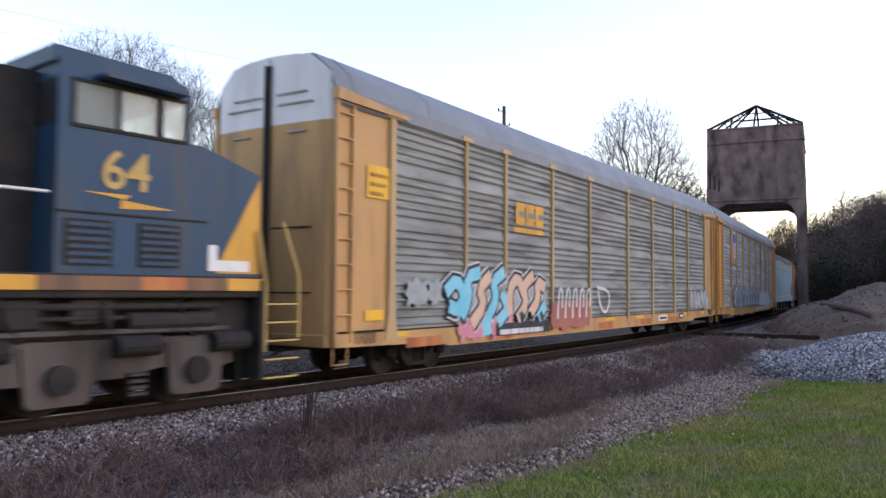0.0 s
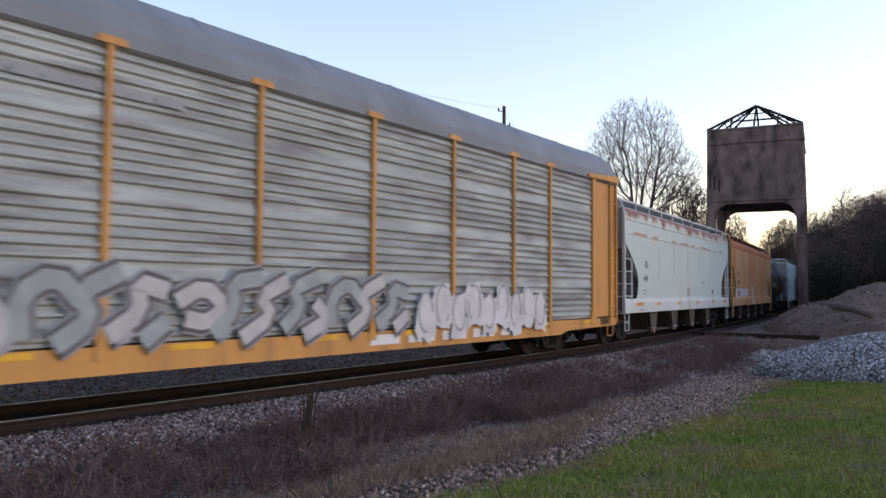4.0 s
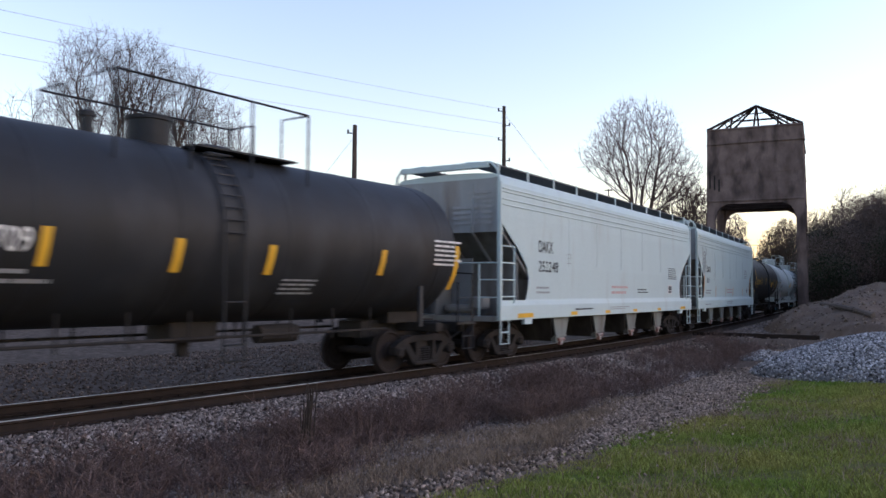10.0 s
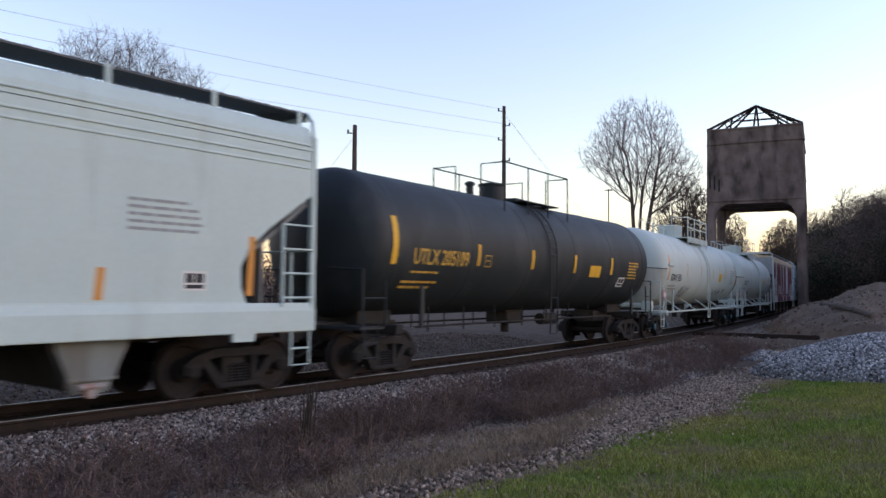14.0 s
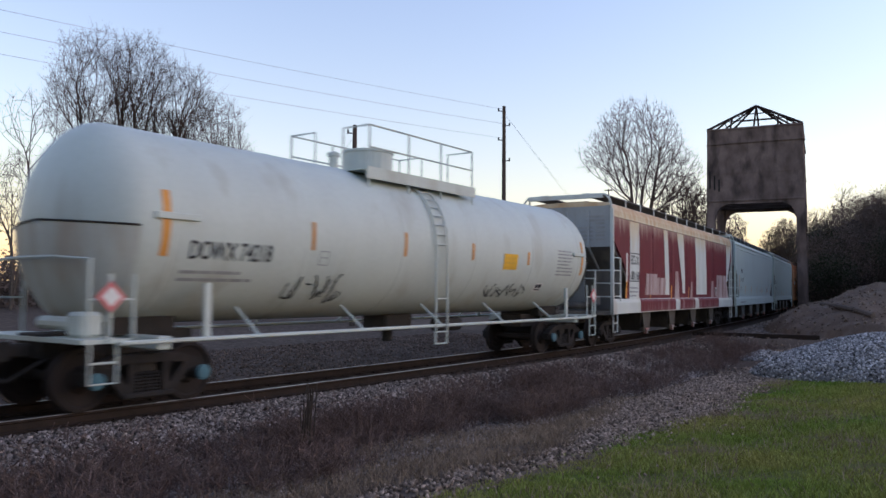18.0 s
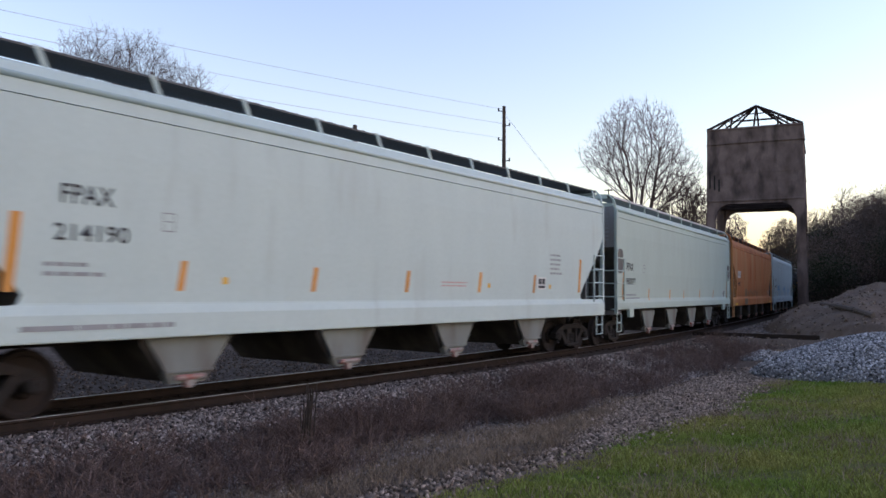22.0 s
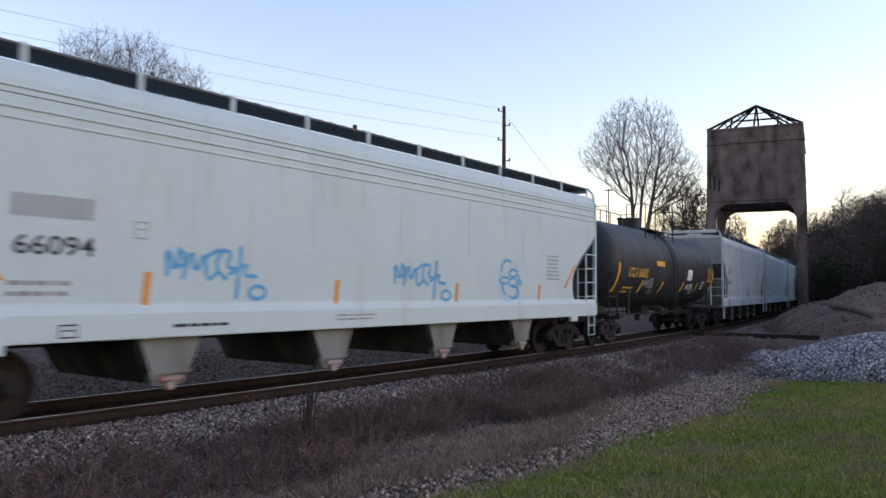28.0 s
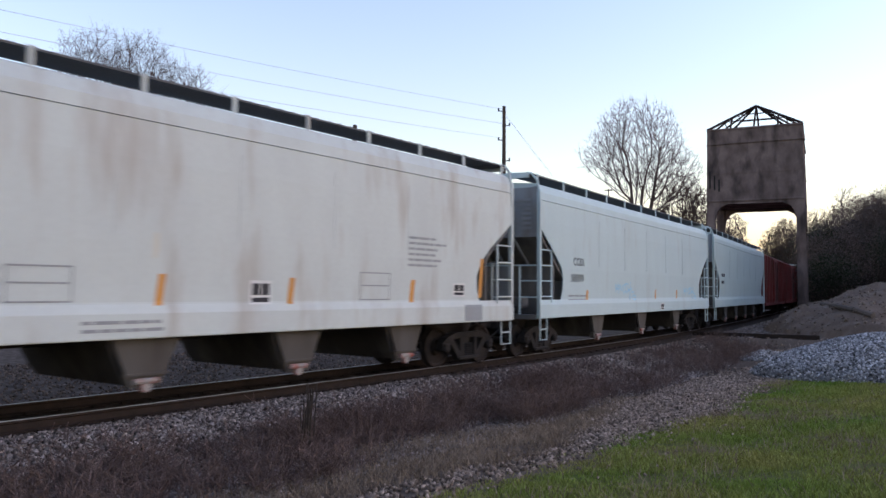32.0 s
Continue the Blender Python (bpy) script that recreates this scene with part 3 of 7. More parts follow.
def tree(kind, p, turn=None, label="bare grey-brown broadleaf tree", k=1.0):
    """A bare tree: trunk and limbs, twigs, and a few withered leaves. kind: lobes, count, seed, stems, leaves, twig size."""
    lobes, count, seed, stems, bud, tip = kind
    if seed not in TREES:
        th, tn, tips = grow(lobes, count, seed, stems, tip)
        V, F = tubes(th, 6)
        V2, F2 = tubes(tn, 3)
        me = [fast_mesh("trunk", V, F, M["bark"]), fast_mesh("crown", V2, F2, M["twig"])]
        if bud:
            V3, F3 = leaves(tips, tip * 2.9, bud * 2, seed, .13)
            me.append(fast_mesh("leaves", V3, F3, M["bud"]))
        TREES[seed] = me
    e = tagged(new("tree"), label, "tree")
    for m_ in TREES[seed]:
        o = link(m_.name.split(".")[0], m_, e)
        o.scale = (k, k, k)
    e.matrix_basis = pose(*p, 0, 0, -math.degrees(AZ) if turn is None else turn)
    return e


# crowns seen against the sky; local x points across the view
tree((((-.2, 0, 13.6, 2.9, 3.3), (-1.6, 0, 12.0, 1.6, 2.6)), 1500, 61, ((-.9, .2), (.1, -.3), (.9, .3)), 3, .0095), spot(46, -20.6))
tree((((.6, 0, 14.2, 1.9, 2.9), (0, .5, 11.6, 1.8, 2.4)), 1250, 62, ((.3, 0), (-.5, .5)), 3, .0095), spot(47, -19.2))
tree((((1.0, 0, 12.9, 2.3, 2.6), (0, 0, 10.4, 2.1, 2.2)), 1400, 63, ((.8, 0), (-.3, .3)), 3, .0095), spot(47.5, -17.4))
tree((((1.1, 0, 11.2, 2.4, 2.6), (2.2, 0, 9.6, 2.0, 2.0), (-.2, 0, 8.6, 2.2, 2.0)), 1600, 64, ((.9, 0), (-.2, -.4), (2.0, .2)), 3, .0095), spot(48, -15.9))
tree((((0, 0, 11.2, 2.0, 1.9),), 130, 65, ((0, 0),), 0, .012), spot(46, -24.6))
tree((((0, 0, 7.0, 2.2, 2.6),), 380, 66, ((0, 0), (.6, .3)), 2, .012), spot(47, -26.0))
CENTRE = (((.2, 0, 15.7, 4.6, 5.0), (3.6, 0, 13.2, 3.1, 3.0), (-3.3, 0, 15.0, 2.4, 2.3)), 3300, 67, ((-.4, 0), (1.5, .3), (.4, -.4)), 0, .0125)
tree(CENTRE, spot(75, 18.7))
SHRUBBY = (((0, 0, 10.6, 2.7, 4.2), (1.2, 0, 7.6, 2.6, 3.4), (-1.4, 0, 7.4, 2.2, 2.6)), 1100, 68, ((-.4, 0), (.5, .4), (0, -.5)), 3, .023)
tree(SHRUBBY, spot(82, 25.0), label="dense twiggy tree behind the train")
tree(SHRUBBY, spot(86, 28.4), 130, "dense twiggy tree behind the train", .92)
for ax, la, tn, k_ in ((150, 66.4, 40, 1.12), (160, 70.0, 300, 1.15), (152, 64.2, 150, .98), (165, 75.0, 80, 1.1), (158, 66.0, 200, .8), (150, 56.2, 220, 1.15), (162, 62.5, 20, .75), (156, 57.5, 320, 1.0)):
    tree(SHRUBBY, spot(ax, la), tn, "dense twiggy tree far down the line", k_)

# ---------------------------------------------------------------- wooded bank
M["litter"] = material("dark_leaf_litter", (0.07, 0.052, 0.04), (0.04, 0.031, 0.025), 0.95, 0, 0.6, 0.5)
g = np.random.default_rng(12)


def bank_top(ax_, la_):
    bx, by = ax_ * SA + la_ * CA, ax_ * CA - la_ * SA
    top = np.interp(la_ / ax_, [.452, .459, .476, .5, .52, .57, 1.0], [0, 9.4, 10.3, 11.8, 13.0, 14.6, 16.0]) * ax_ / 92
    return bx, by, top * (.95 + .1 * cloud(bx, by, .16, 4.0) + .12 * cloud(bx, by, .5, 6.0))


ga, gl = (q.ravel() for q in np.meshgrid(np.linspace(80, 125, 46), np.linspace(36, 125, 90)))
bx, by, top_ = bank_top(ga, gl)
bz = top_ * .82 * np.clip((ga - 80) / 5, 0, 1) ** .5 - .8
ii = np.arange(45)[None] + 46 * np.arange(89)[:, None]
tagged(link("wooded_bank", mesh_np("wooded_bank", np.c_[bx, by, bz], np.stack([ii, ii + 1, ii + 47, ii + 46], -1).reshape(-1, 4), M["litter"], True)),
       "steep shaded bank under winter brush", kind="structure")
n = 11000
ax_, la_ = g.uniform(78, 95, n), g.uniform(36, 70, n)
bx, by, top_ = bank_top(ax_, la_)
bz = top_ * np.minimum(np.clip((ax_ - 77) / 7, .12, 1) ** .5, g.beta(1.6, 1.0, n) * 1.04) - .5
k = top_ > 1.5
front = np.c_[bx, by, bz][k]
rim = bz[k] > top_[k] * .68
Vv, Ff = leaves(np.concatenate([front[rim], front[~rim][::2]]), .085, 30, 31, .42)
tagged(link("bank_brush", fast_mesh("bank_brush", Vv, Ff, M["brush"])), "tangled brown winter brush and vines on a wooded bank", kind="stuff")
# evergreens, massed denser low down so dark leaves double as the bank's shade
green = cloud(front[:, 0], front[:, 1], .22, 8.0) + .5 * cloud(front[:, 0], front[:, 2], .35, 3.0) > .05
pk = front[green & (front[:, 2] < 8.5)]
Vv, Ff = leaves(pk, .09, 60, 32, .8)
tagged(link("bank_evergreens", fast_mesh("bank_evergreens", Vv, Ff, M["evergreen"])), "dark evergreen shrubs on the wooded bank, thickened to stand in for its shade", kind="stuff")
rb = random.Random(5)
SAPLING = (((0, 0, 10.0, 2.2, 3.2),), 320, 70, ((0, 0), (.4, .2)), 1, .018)
SLIM = (((0, 0, 10.0, 1.6, 3.6),), 200, 71, ((0, 0),), 0, .018)
front = front[front[:, 2] > 7.5]
for i in range(60):
    q = front[rb.randrange(len(front))]
    hgt = q[2] + rb.uniform(.6, 2.4)
    tree((SAPLING, SLIM)[i % 2], Vector((q[0], q[1], 0)), rb.uniform(0, 360), "small bare tree on the wooded bank", hgt / 13.2)
# unseen woods added at the right to shade far cars; low thicket beyond the track
n = 3600
ax_ = g.uniform(36, 88, n)
la_ = ax_ * .63 + 3 + g.uniform(0, 14, n)
bx, by = ax_ * SA + la_ * CA, ax_ * CA - la_ * SA
Vv, Ff = leaves(np.c_[bx, by, g.uniform(0, 1, n) ** .8 * (12 + 3 * cloud(bx, by, .1, 2.0))], .33, 22, 35, 1.1)
tagged(link("unseen_woods", fast_mesh("unseen_woods", Vv, Ff, M["brush"])), "unseen brown winter woods added to shade the far cars", kind="stuff")
n = 2600
bx, by = along(g.uniform(-25, 75, n), -g.uniform(38, 46, n))
Vv, Ff = leaves(np.c_[bx, by, level(bx, by) + g.uniform(0, 1, n) * (2.6 + 1.2 * cloud(bx, by, .15, 7.0))], .16, 26, 36, .6)
tagged(link("thicket", fast_mesh("thicket", Vv, Ff, M["brush"])), "low brown winter thicket beyond the track", kind="stuff")
# far woods that close the view
ring = []
for k in range(2600):
    a = g.uniform(0, 2 * math.pi)
    d = g.uniform(170, 260)
    ring.append((d * math.sin(a), d * math.cos(a), 1 + g.uniform(0, 7.5)))
ring = np.array(ring)
ring[:, 2] += level(ring[:, 0], ring[:, 1])
Vv, Ff = leaves(ring, .55, 24, 33, 2.2)
tagged(link("far_woods", fast_mesh("far_woods", Vv, Ff, M["brush"])), "distant winter woods along the horizon", kind="stuff")


# ---------------------------------------------------------------- grass and weeds
def blades(x, y, z, h, wd, lean, mat, name, label, seed):
    """Bent grass blades, three points tall, in one mesh."""
    g = np.random.default_rng(seed)
    n = len(x)
    a = g.uniform(0, 2 * np.pi, n)
    dx, dy = np.cos(a), np.sin(a)
    b = g.uniform(0, 2 * np.pi, n)
    lx, ly = np.cos(b) * lean * h * g.uniform(.2, 1, n), np.sin(b) * lean * h * g.uniform(.2, 1, n)
    base = np.c_[x, y, z - .01]
    off = np.c_[dx, dy, np.zeros(n)] * np.asarray(wd)[:, None]
    midp = base + np.c_[lx * .35, ly * .35, h * .6]
    tip = base + np.c_[lx, ly, h * .95]
    V = np.stack([base - off, base + off, midp + off * .7, midp - off * .7, tip], 1).reshape(-1, 3)
    k = 5 * np.arange(n)[:, None]
    F = np.concatenate([k + [0, 1, 2], k + [0, 2, 3], k + [3, 2, 4]])
    return tagged(link(name, fast_mesh(name, V, F, mat)), label, kind="stuff")


def leafmat(name, a, b, sc):
    m = material(name, a, b, .7, 0, sc, 0, random_tint=.35)
    m.node_tree.nodes["Principled BSDF"].inputs["Specular IOR Level"].default_value = 0.05
    return m


M["grass"] = leafmat("fresh_green_grass", (0.15, 0.235, 0.035), (0.33, 0.29, 0.085), 0.55)
M["straw"] = leafmat("dry_straw", (0.32, 0.235, 0.16), (0.18, 0.128, 0.09), 1.2)
M["weed"] = leafmat("dry_reddish_brown_weeds", (0.1, 0.066, 0.058), (0.19, 0.135, 0.115), 0.9)


def scatter(s0, s1, w0, w1, n, seed):
    g = np.random.default_rng(seed)
    s, w = g.uniform(s0, s1, n), g.uniform(w0, w1, n)
    x, y = along(s, w)
    return x, y, s, w, g


x, y, s, w, g = scatter(3, 26, 6.2, 12.4, 380000, 41)
e_ = w + ragged(x, y)
clump = .45 + .9 * cloud(x, y, .9, 9.0) + .7 * cloud(x, y, 3.2, 3.0)
k = (np.clip((e_ - turf_edge(s) + .3) / .9, 0, 1) * np.clip(.5 + clump, .1, 1) > g.uniform(0, 1, len(x))) & (x * CA - y * SA > -.35 * (x * SA + y * CA)) & (np.hypot(x, y) > 2.5)
x, y, clump = x[k], y[k], clump[k]
blades(x, y, level(x, y), g.uniform(.03, .075, len(x)) * np.clip(.6 + .9 * clump, .35, 2.0), g.uniform(.003, .006, len(x)) * 1.3, .9, M["grass"], "grass", "short fresh green grass", 42)
x, y, s, w, g = scatter(-8, 30, 6.6, 22, 110000, 45)   # the turf goes on round the standpoint
k = ((s < 3) | (s > 26) | (w > 12.4) | (x * CA - y * SA <= -.35 * (x * SA + y * CA))) & (np.hypot(x, y) > .6) & (np.hypot(x - 23.2, y - 3.2) > 3.6)
x, y = x[k], y[k]
blades(x, y, level(x, y), g.uniform(.05, .13, len(x)), g.uniform(.006, .011, len(x)), .8, M["grass"], "grass", "short fresh green grass", 46)
x, y, s, w, g = scatter(2, 26, 3.0, 11.5, 220000, 43)
e_ = w + ragged(x, y)
lo_ = np.interp(s, [4, 10, 11, 12.5, 15], [3.9, 3.8, 4.3, 4.8, 4.5])
dens = np.clip((e_ - lo_ + .3) / .6, 0, 1) * np.clip((stony_edge(s) + .3 - e_) / .5, .04, 1) * np.clip(1.0 + 1.1 * cloud(x, y, .8, 12.0), .25, 1) * (s < 16) + .35 * (e_ > turf_edge(s)) * np.clip(1.5 * cloud(x, y, .7, 21.0) + .15, 0, 1)
k = (dens > g.uniform(0, 1, len(x)))
x, y = x[k], y[k]
blades(x, y, level(x, y), g.uniform(.05, .19, len(x)), g.uniform(.0025, .005, len(x)), 1.3, M["straw"], "dry_grass", "bleached dry grass beside the gravel", 44)


def weeds(n, seed, s0, s1, w0, w1, h0, h1, name, label):
    """Dry forbs: a leaning stem with short side twigs each."""
    x, y, s, w, g = scatter(s0, s1, w0, w1, n, seed)
    k = np.clip(.5 + 1.6 * cloud(x, y, .5, seed) + .6 * cloud(x, y, 3.0, seed + 1), 0, 1) > g.uniform(0, 1, n)
    x, y = x[k], y[k]
    z = np.maximum(level(x, y), -9) - .02
    n = len(x)
    h = g.uniform(h0, h1, n) * (.6 + .6 * g.uniform(0, 1, n))
    lean = g.normal(0, .16, (n, 2)) * h[:, None]
    base = np.c_[x, y, z]
    tip = base + np.c_[lean, h]
    segs = [np.c_[base, tip, np.full(n, .0045), np.full(n, .002)]]
    for _ in range(6):
        t = g.uniform(.3, .95, n)[:, None]
        p = base * (1 - t) + tip * t
        q = p + np.c_[g.normal(0, .09, (n, 2)), g.uniform(.03, .14, n)]
        segs.append(np.c_[p, q, np.full(n, .003), np.full(n, .0045)])
    V, F = tubes(np.concatenate(segs), 3)
    tagged(link(name, fast_mesh(name, V, F, M["weed"])), label, kind="stuff")


weeds(3400, 51, 2.5, 9, 2.5, 4.7, .2, .48, "dry_weeds", "thin dry reddish-brown weeds among the ballast")
weeds(1500, 52, 8.5, 12.2, 2.6, 4.1, .25, .55, "dry_weeds", "dense dry reddish-brown weeds along the ballast foot")
weeds(3300, 55, 11.5, 17, 2.3, 4.6, .25, .6, "dry_weeds", "tall dry reddish-brown weeds along the ballast foot")
weeds(3400, 54, 16, 35, 2.0, 4.9, .2, .5, "dry_weeds", "dry reddish-brown weeds along the ballast foot")
weeds(500, 53, 4, 16, 1.7, 2.8, .15, .4, "dry_weeds", "sparse dry weeds on the ballast shoulder")
for i in range(3):   # one dark dead stalk clump close to the track
    xx, yy = along(7.4 + .04 * i, 3.3)
    bm = B()
    for k in range(5):
        a = rb.uniform(0, 6.28)
        bar(bm, (xx + .04 * k, yy, -.6), (xx + .04 * k + .06 * math.cos(a), yy + .06 * math.sin(a), .1 + .08 * k), .01, 4)
    tagged(part("dead_stalk", bm, M["tie"], None), "clump of dark dead weed stalks", "weed", "dead weed stalks")
# ---------------------------------------------------------------- paints of the train
def paint(name, color, dirt=(0.16, 0.12, 0.09), amount=0.25, rough=0.5, stretch=(1.2, 1.2, 0.25), scale=1.6, color2=None, runs=()):
    return material(name, color, color2, rough, 0.0, 1.1, 0.02, (1.2, 1.2, 0.4), dirt, amount, scale, stretch, fine=12, runs=runs, grain=0.14)


M["white_grey"] = paint("light_grey_hopper_paint", (0.465, 0.56, 0.545), (0.39, 0.45, 0.435), 0.12, color2=(0.435, 0.525, 0.515))
M["grey_green"] = paint("dull_greenish_grey_hopper_paint", (0.370, 0.447, 0.408), (0.36, 0.42, 0.385), 0.16, color2=(0.4, 0.49, 0.45))
M["white_blue"] = paint("pale_blue_grey_hopper_paint", (0.46, 0.565, 0.575), (0.385, 0.44, 0.44), 0.12, color2=(0.43, 0.53, 0.54))
M["white_old"] = paint("weathered_white_hopper_paint", (0.52, 0.57, 0.55), (0.36, 0.33, 0.29), 0.26, color2=(0.47, 0.51, 0.495))
M["white_rust"] = paint("white_paint_with_rust", (0.48, 0.565, 0.535), (0.42, 0.46, 0.425), 0.14, color2=(0.45, 0.535, 0.505), runs=((4.12, 4.42, 0.9, 2.2, (0.45, 0.26, 0.13), 0.55), (4.3, 4.44, 1.1, 1.7, (0.17, 0.045, 0.026), 1.0), (4.42, 4.56, 0.5, 2.0, (0.17, 0.042, 0.025), 0.7)))
M["rust_streak"] = paint("rust_streaked_white_paint", (0.58, 0.63, 0.61), (0.5, 0.42, 0.28), 0.1, 0.7, (1.8, 1.8, 0.3), 1.3, runs=((3.5, 4.2, 1.2, 3.5, (0.55, 0.46, 0.27), 0.7), (4.1, 4.5, 1.6, 4.0, (0.42, 0.2, 0.08), 0.6), (4.5, 4.75, 1.2, 2.0, (0.6, 0.52, 0.38), 0.8)))
M["orange"] = paint("faded_orange_hopper_paint", (0.55, 0.265, 0.09), (0.52, 0.37, 0.2), 0.6, 0.6, (0.9, 0.9, 0.13), 1.4, (0.45, 0.18, 0.055))
M["orange_rust"] = paint("rusty_orange_paint", (0.4, 0.14, 0.05), (0.27, 0.085, 0.04), 0.5, 0.7, color2=(0.5, 0.2, 0.065))
M["orange_deep"] = paint("weathered_deep_orange_paint", (0.5, 0.18, 0.055), (0.46, 0.25, 0.11), 0.5, 0.6, (0.8, 0.8, 0.15), 1.3, (0.4, 0.12, 0.038))
M["maroon"] = paint("streaked_maroon_paint", (0.15, 0.026, 0.036), (0.24, 0.11, 0.11), 0.1, 0.55, (2.5, 2.5, 0.15), 1.6, (0.12, 0.022, 0.03), runs=((3.75, 4.35, 1.6, 5.0, (0.48, 0.38, 0.3), 0.7), (1.3, 0.6, 3.2, 5.0, (0.5, 0.44, 0.43), 0.4)))
M["maroon_run"] = paint("maroon_run_over_white", (0.5, 0.46, 0.45), (0.15, 0.035, 0.04), 0.5, 0.6, (5, 5, 0.12), 1.5, (0.33, 0.22, 0.22))
# dusty sheet, its grey lowered for the shade inside the open corners
M["slope_pale"] = paint("dusty_grey_shaded_slope_sheet", (0.2, 0.2, 0.195), (0.11, 0.1, 0.09), 0.4, 0.8)
M["red_box"] = paint("dark_red_boxcar_paint", (0.2, 0.04, 0.035), (0.1, 0.05, 0.04), 0.4, 0.6)
M["grey_end"] = paint("grey_end_wall_paint", (0.3, 0.325, 0.34), (0.2, 0.18, 0.17), 0.35)
# dusty sheet painted darker still, as the car ends' inner shade
M["slope"] = paint("dusty_shade_dark_slope_sheet", (0.13, 0.125, 0.12), (0.2, 0.18, 0.16), 0.5, 0.8)
M["orange_end"] = paint("dirty_tan_end_paint", (0.3, 0.22, 0.14), (0.13, 0.09, 0.06), 0.5, 0.8)
# dirty bay paint, darkened further for the shade under the sill
M["bay"] = paint("dirty_grey_shaded_bay_paint", (0.095, 0.088, 0.08), (0.06, 0.052, 0.046), 0.5, 0.8)
# near-black slope plates: the shade between the bays put into the colour
M["bay_shade"] = paint("shade_dark_slope_plate", (0.05, 0.045, 0.042), (0.085, 0.075, 0.065), 0.4, 0.9)
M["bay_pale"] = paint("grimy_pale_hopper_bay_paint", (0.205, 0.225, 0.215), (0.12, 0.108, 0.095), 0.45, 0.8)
M["outlet_cap"] = paint("chipped_red_and_grey_cap_paint", (0.3, 0.27, 0.25), (0.3, 0.08, 0.06), 0.5, 0.7, (1, 1, 1), 6.0)
M["grating"] = material("galvanised_grating", (0.1, 0.1, 0.105), (0.07, 0.07, 0.072), 0.7, 0.3, 20, 0.3)
M["black_tank"] = paint("matt_black_tank_paint", (0.021, 0.024, 0.029), (0.036, 0.038, 0.042), 0.35, 0.55, (1, 1, 0.6), 1.0, (0.018, 0.018, 0.018))
M["green_tank"] = paint("matt_dark_green_black_tank_paint", (0.024, 0.03, 0.034), (0.042, 0.045, 0.047), 0.35, 0.55, (1, 1, 0.6), 1.0, (0.018, 0.022, 0.023))
M["white_tank"] = paint("off_white_tank_paint", (0.47, 0.53, 0.5), (0.36, 0.37, 0.33), 0.2, 0.5, (1.2, 1.2, 0.3), 1.2, (0.44, 0.49, 0.465))
M["yellow"] = paint("yellow_reflective_tape", (0.75, 0.42, 0.03), (0.5, 0.28, 0.04), 0.3, 0.5)
M["amber"] = paint("worn_orange_reflective_tape", (0.62, 0.28, 0.06), (0.4, 0.22, 0.1), 0.4, 0.5)
M["ink"] = material("black_stencil_paint", (0.03, 0.03, 0.035), (0.05, 0.05, 0.055), 0.7, 0, 3, 0)
M["ink_faint"] = material("faded_grey_stencil_paint", (0.25, 0.26, 0.27), (0.32, 0.33, 0.34), 0.7, 0, 3, 0)
M["ink_white"] = material("white_stencil_paint", (0.7, 0.7, 0.68), (0.6, 0.6, 0.58), 0.6, 0, 3, 0)
M["ink_yellow"] = material("yellow_stencil_paint", (0.62, 0.38, 0.06), (0.5, 0.3, 0.05), 0.6, 0, 3, 0)
M["ink_red"] = material("red_stencil_paint", (0.55, 0.12, 0.12), (0.5, 0.2, 0.2), 0.6, 0, 3, 0)
M["ink_pink"] = material("faded_pinkish_stencil_paint", (0.48, 0.3, 0.29), (0.5, 0.38, 0.37), 0.7, 0, 3, 0)
M["spray_blue"] = material("blue_spray_paint", (0.08, 0.3, 0.55), (0.14, 0.4, 0.62), 0.6, 0, 4, 0)
M["spray_pale"] = material("pale_blue_spray_paint", (0.35, 0.6, 0.72), (0.3, 0.5, 0.65), 0.6, 0, 4, 0)
M["spray_haze"] = material("thin_grey_blue_overspray", (0.33, 0.37, 0.37), (0.24, 0.26, 0.26), 0.6, 0, 3, 0)
M["spray_silver"] = material("silver_spray_paint", (0.44, 0.45, 0.45), (0.33, 0.34, 0.34), 0.5, 0.1, 3, 0)
M["ink_soft"] = material("faded_black_spray_paint", (0.085, 0.085, 0.085), (0.14, 0.14, 0.14), 0.7, 0, 3, 0)
M["spray_teal"] = material("turquoise_spray_paint", (0.14, 0.47, 0.6), (0.25, 0.55, 0.66), 0.6, 0, 2, 0)
M["spray_pink"] = material("pink_spray_paint", (0.6, 0.26, 0.3), (0.5, 0.2, 0.25), 0.6, 0, 2, 0)
M["spray_peach"] = material("peach_spray_paint", (0.6, 0.42, 0.3), (0.5, 0.36, 0.28), 0.6, 0, 2, 0)
M["spray_white"] = material("white_spray_paint", (0.6, 0.6, 0.6), (0.45, 0.46, 0.46), 0.6, 0, 2, 0)
M["spray_red"] = material("dull_red_spray_paint", (0.3, 0.1, 0.08), (0.36, 0.15, 0.1), 0.6, 0, 2, 0)
M["rack_yellow"] = paint("mustard_yellow_rack_paint", (0.47, 0.275, 0.105), (0.3, 0.17, 0.08), 0.4, 0.55, (1.5, 1.5, 0.3), 1.5, (0.4, 0.235, 0.095))
M["post_tan"] = paint("chalky_tan_post_paint", (0.45, 0.315, 0.155), (0.3, 0.2, 0.12), 0.4, 0.6)
# brown-mottled white that paints in the shading low on the tank heads
M["shaded_white"] = paint("brown_mottled_shaded_white_paint", (0.49, 0.51, 0.47), (0.33, 0.26, 0.19), 0.42, 0.6)
M["worn_yellow"] = paint("worn_pale_yellow_paint", (0.5, 0.34, 0.11), (0.3, 0.2, 0.08), 0.3, 0.6)
M["loco_frame"] = paint("grimy_grey_truck_casting", (0.105, 0.09, 0.08), (0.045, 0.038, 0.034), 0.5, 0.9)
